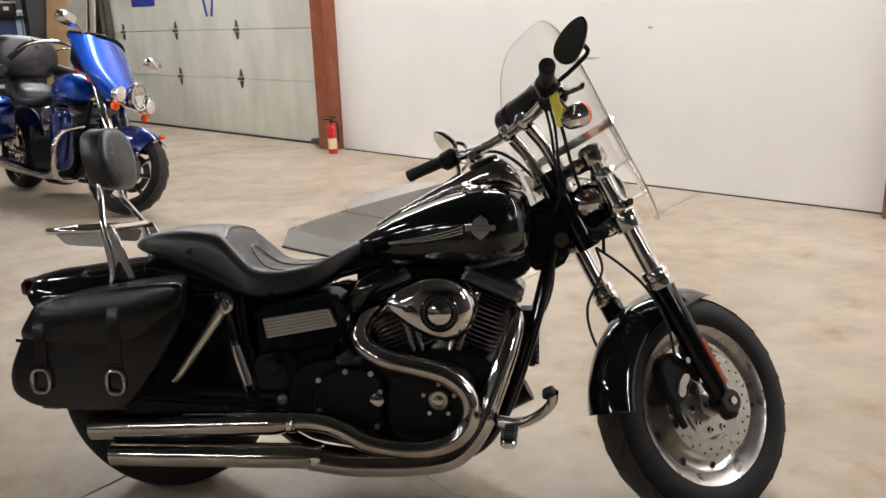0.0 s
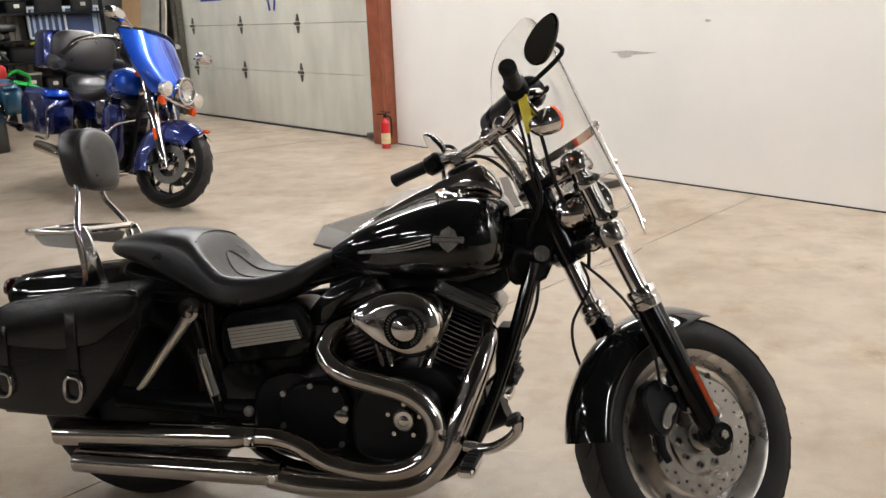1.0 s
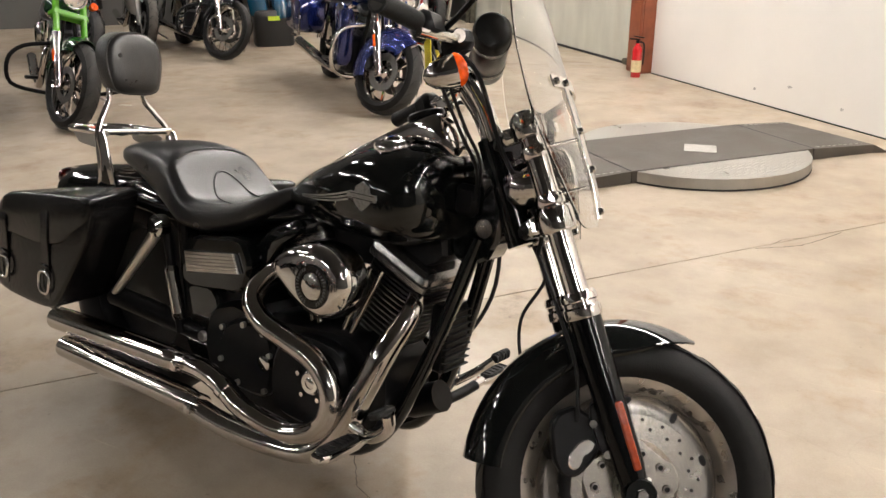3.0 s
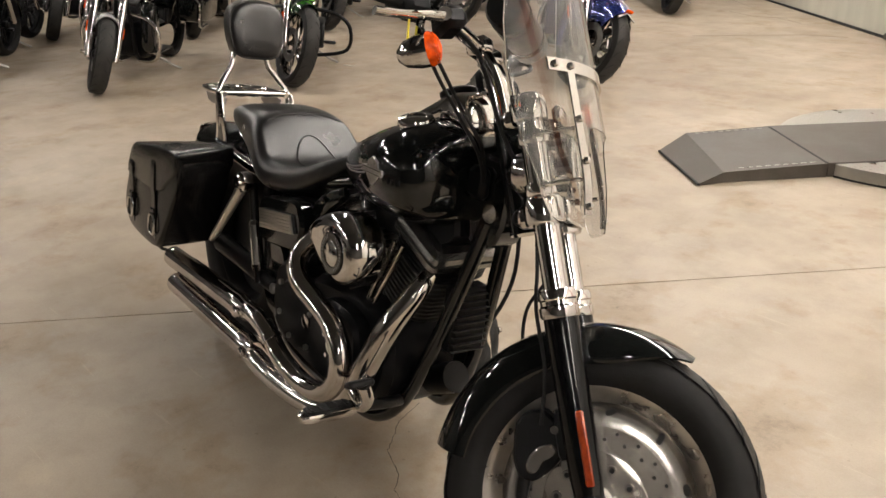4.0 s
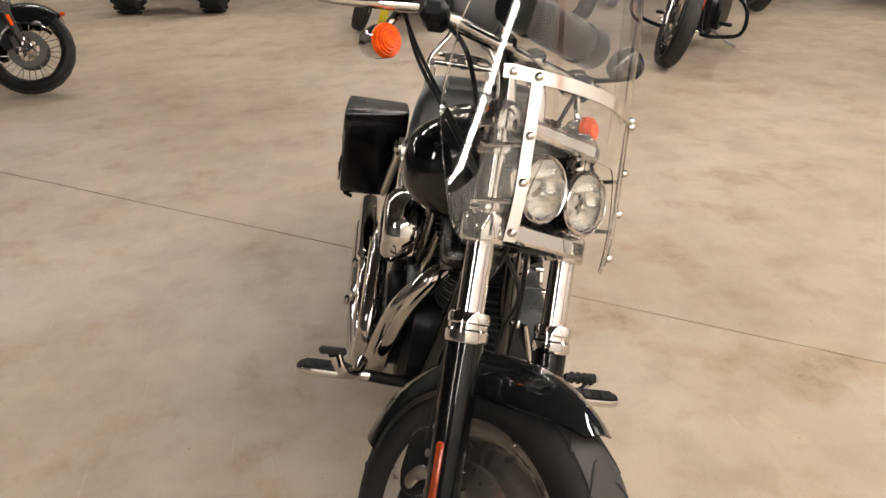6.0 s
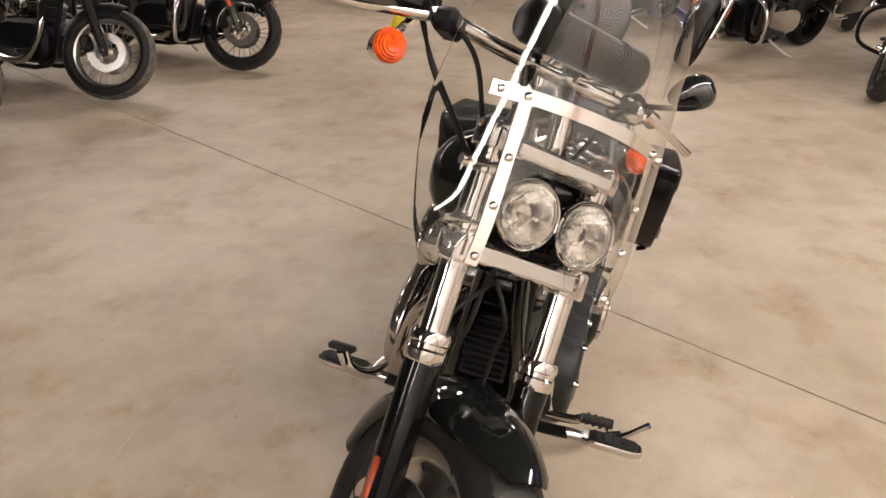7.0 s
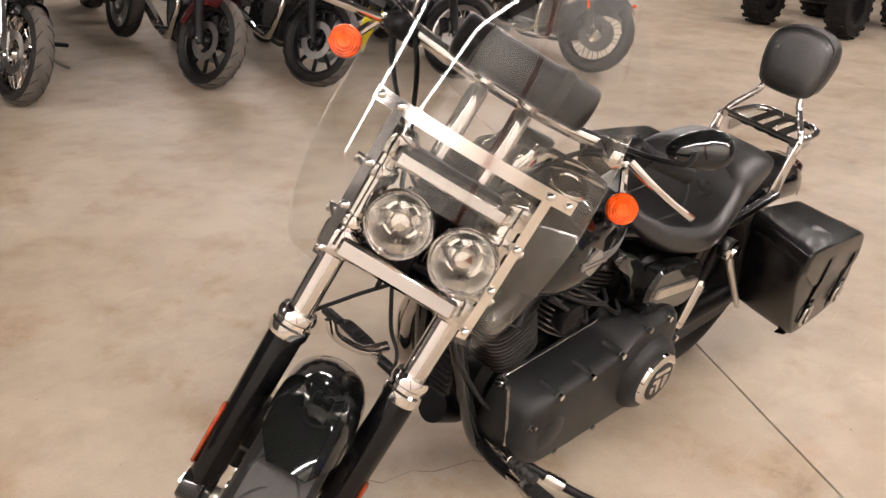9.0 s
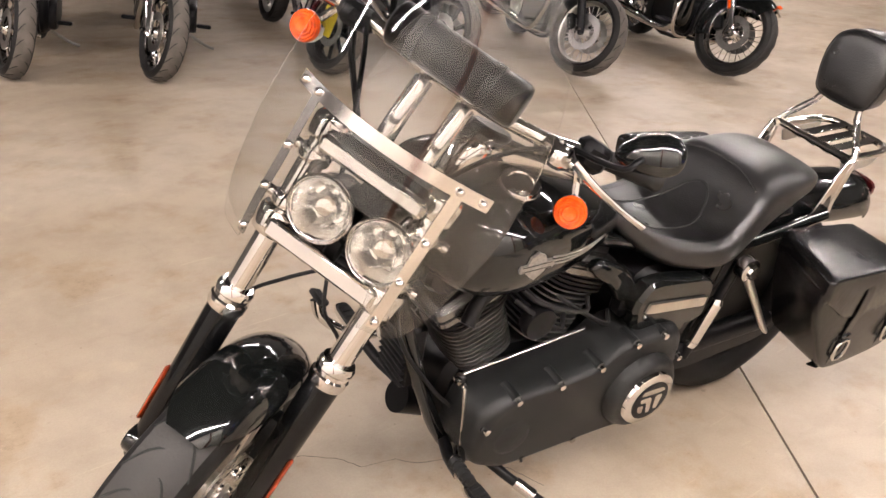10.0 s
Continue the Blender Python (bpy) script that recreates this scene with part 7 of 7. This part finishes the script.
leaning("cardboard_sheet", -5.72, -0.52, 0.36, 1.95, 13, 28, 0.012, CARDBOARD, "tan cardboard sheet leaning on the wall", "cardboard")
leaning("panel_sheet", -5.25, -0.42, 0.42, 2.0, 9, 12, 0.02, GREY_SHEET, "grey panel sheet leaning beside the garage door", "panel")
leaning("panel_sheet", -5.02, -0.30, 0.30, 1.75, 7, -14, 0.02, PALE_BOARD, "pale panel offcut leaning beside the garage door", "panel")
for k in range(4):
    leaning("timber_board", -6.02, -1.98 + k * 0.085, 0.075, 2.1 - 0.1 * (k % 2), 2, 90 + 2 * k, 0.03, PALE_BOARD, "pale weathered board standing against the wall", "board")


def display():
    t = thing("framed_panel", ROOM @ pose(-5.78, -1.24, 1.18, 0, 0, 90), "white-framed navy panel with pale blue stripes on one half", "framed panel")
    part("backing", Geo().box((0, 0, 0.20), (0.96, 0.02, 0.40), 0.003), NAVY, t)
    for z in (0.0, 0.40):
        part("frame_rail", Geo().box((0, 0, z), (1.0, 0.04, 0.035), 0.006), FRAME_WHITE, t)
    for x in (-0.49, 0.0, 0.49):
        part("frame_stile", Geo().box((x, -0.001, 0.20), (0.035, 0.042, 0.40), 0.006), FRAME_WHITE, t)
    for k in range(5):
        part("stripe", Geo().box((-0.42 + k * 0.085, -0.0125, 0.20), (0.035, 0.006, 0.36), 0.002), PALE_BLUE, t)
    part("side_card", Geo().box((0.42, -0.0125, 0.20), (0.07, 0.006, 0.36), 0.002), PALE_BLUE, t)


display()


def workbench():
    t = thing("storage_rack", ROOM @ pose(-5.95, -2.75, 0), "dark steel storage rack loaded with black tubs", "rack")
    for x in (-0.28, 0.28):
        for y in (-1.25, 0.0, 2.0):
            part("upright", Geo().box((x, y, 0.95), (0.05, 0.05, 1.9), 0.004), BLACK_METAL, t)
    for z in (0.45, 0.85, 1.14, 1.50, 1.88):
        part("shelf", Geo().box((0, 0.375, z), (0.62, 3.3, 0.035), 0.004), BLACK_METAL, t)


workbench()
random.seed(5)
for z, y0, y1 in ((0.47, -3.9, -0.9), (0.87, -3.9, -0.9), (1.16, -3.9, -3.3), (1.52, -3.9, -0.9)):
    y = y0
    while y < y1:
        w, h = random.uniform(0.24, 0.5), random.uniform(0.14, 0.25)
        m = ROOM @ pose(-5.95 + random.uniform(-0.03, 0.05), y + w / 2, z, 0, 0, random.uniform(-4, 4))
        b = thing("storage_tub", m, "black plastic tub with a flat lid on the rack", "tub", "tubs on the rack")
        part("tub_body", Geo().loft([[(p, q, zz) for p, q in oval(20, 0.26 * k, w / 2 * 0.92 * k, 7)] for zz, k in ((0, 0.92), (0.01, 0.94), (h - 0.03, 1.0))]), TUB, b, angle=50)
        part("tub_lid", Geo().loft([[(p, q, zz) for p, q in oval(20, 0.27 * k, w / 2 * 0.95 * k, 7)] for zz, k in ((h - 0.03, 1.0), (h - 0.008, 1.0), (h, 0.95))]), random.choice([TUB, TUB, BLACK_METAL, GREY_SHEET]), b, angle=50)
        if random.random() < 0.45:
            part("paper_label", Geo().box((0.262, 0, h * 0.5), (0.004, 0.07, 0.05), 0.001), LABEL, b)
        y += w + random.uniform(0.0, 0.06)
for k in range(6):
    solid("rolled_tube", Geo().tube([(0, 0, 0), (0.0, 0.9 + 0.05 * (k % 3), 0)], 0.055, 14, 0), TUB, ROOM @ pose(-5.62 + 0.0 * k, -3.05 + 0.03 * k, 1.215 + 0.112 * (k // 3), 0, 0, 0) @ pose(-0.11 * (k % 3), 0, 0), "black rolled tube lying on the rack", "tube", "rolled tubes")

# door track and odds beside it
solid("trim_track", Geo().box((-4.83, 0.02, 1.6), (0.07, 0.09, 3.2), 0.006).box((-4.86, -0.05, 1.6), (0.025, 0.05, 3.2), 0.004), HINGE, ROOM, "dark steel garage door track", "door track", kind="structure")

# luggage on the teal motorcycle
LUG = ROOM @ pose(-4.15, -2.72, 0)
solid("duffel_bag", Geo().loft([[(x, y, 0.62 + z) for y, z in oval(20, 0.20 * k, 0.16 * k, 2.6)] for x, k in ((-0.30, 0.6), (-0.27, 0.9), (-0.1, 1.02), (0.1, 0.97), (0.27, 0.9), (0.30, 0.6))]), TEAL_CLOTH, LUG, "teal blue nylon duffel strapped behind the seat", "bag", angle=60)
solid("pouch", Geo().loft([[(0.13 + x * 0.9, y - 0.02, 0.86 + z) for x, y in oval(18, 0.10 * k, 0.14 * k, 3)] for z, k in ((-0.10, 0.9), (-0.06, 1), (0.03, 0.97), (0.055, 0.7))]), RED_CLOTH, LUG, "red nylon pouch lying on the duffel", "bag", angle=60)
solid("strap_bundle", Geo().tube([(0.26, 0.10, 0.80), (0.22, 0.22, 0.84), (0.30, 0.32, 0.76), (0.34, 0.28, 0.66), (0.28, 0.38, 0.62), (0.34, 0.46, 0.58), (0.30, 0.34, 0.66), (0.22, 0.16, 0.72)], 0.026, 10, 5, flat=0.45), GREEN_CLOTH, LUG, "green webbing straps hanging over the luggage", "strap", angle=60)
solid("strap", Geo().tube([(-0.25, 0.55, 1.13), (-0.2, 0.72, 1.16), (-0.22, 0.9, 1.15), (-0.2, 1.05, 1.18)], 0.022, 8, 4, flat=0.4), HIVIS, LUG, "yellow-green webbing strap on the stored goods", "strap")
solid("reflective_patch", Geo().box((-3.22, -3.13, 0.33), (0.012, 0.14, 0.05), 0.003), HIVIS, ROOM, "yellow-green reflective patch on a black case", "patch")
solid("hard_case", Geo().loft([[(-3.42 + x, -3.12 + y, z) for x, y in oval(24, 0.19 * k, 0.24 * k, 5)] for z, k in ((0.0, 0.93), (0.02, 0.98), (0.30, 1.0), (0.34, 1.0), (0.40, 0.95), (0.42, 0.86))]), TUB, ROOM, "black hard side case standing on the floor", "case", angle=50)
# litter on the floor
solid("paper_scrap", Geo().plate([(-0.05, -0.012), (0.04, -0.02), (0.06, 0.01), (-0.03, 0.02)], 0.004, pose(0, 0, 0.004, 0, 0, 0)), LABEL, pose(-4.41, 5.30, 0, 0, 0, 15), "white paper scrap on the floor", "paper")
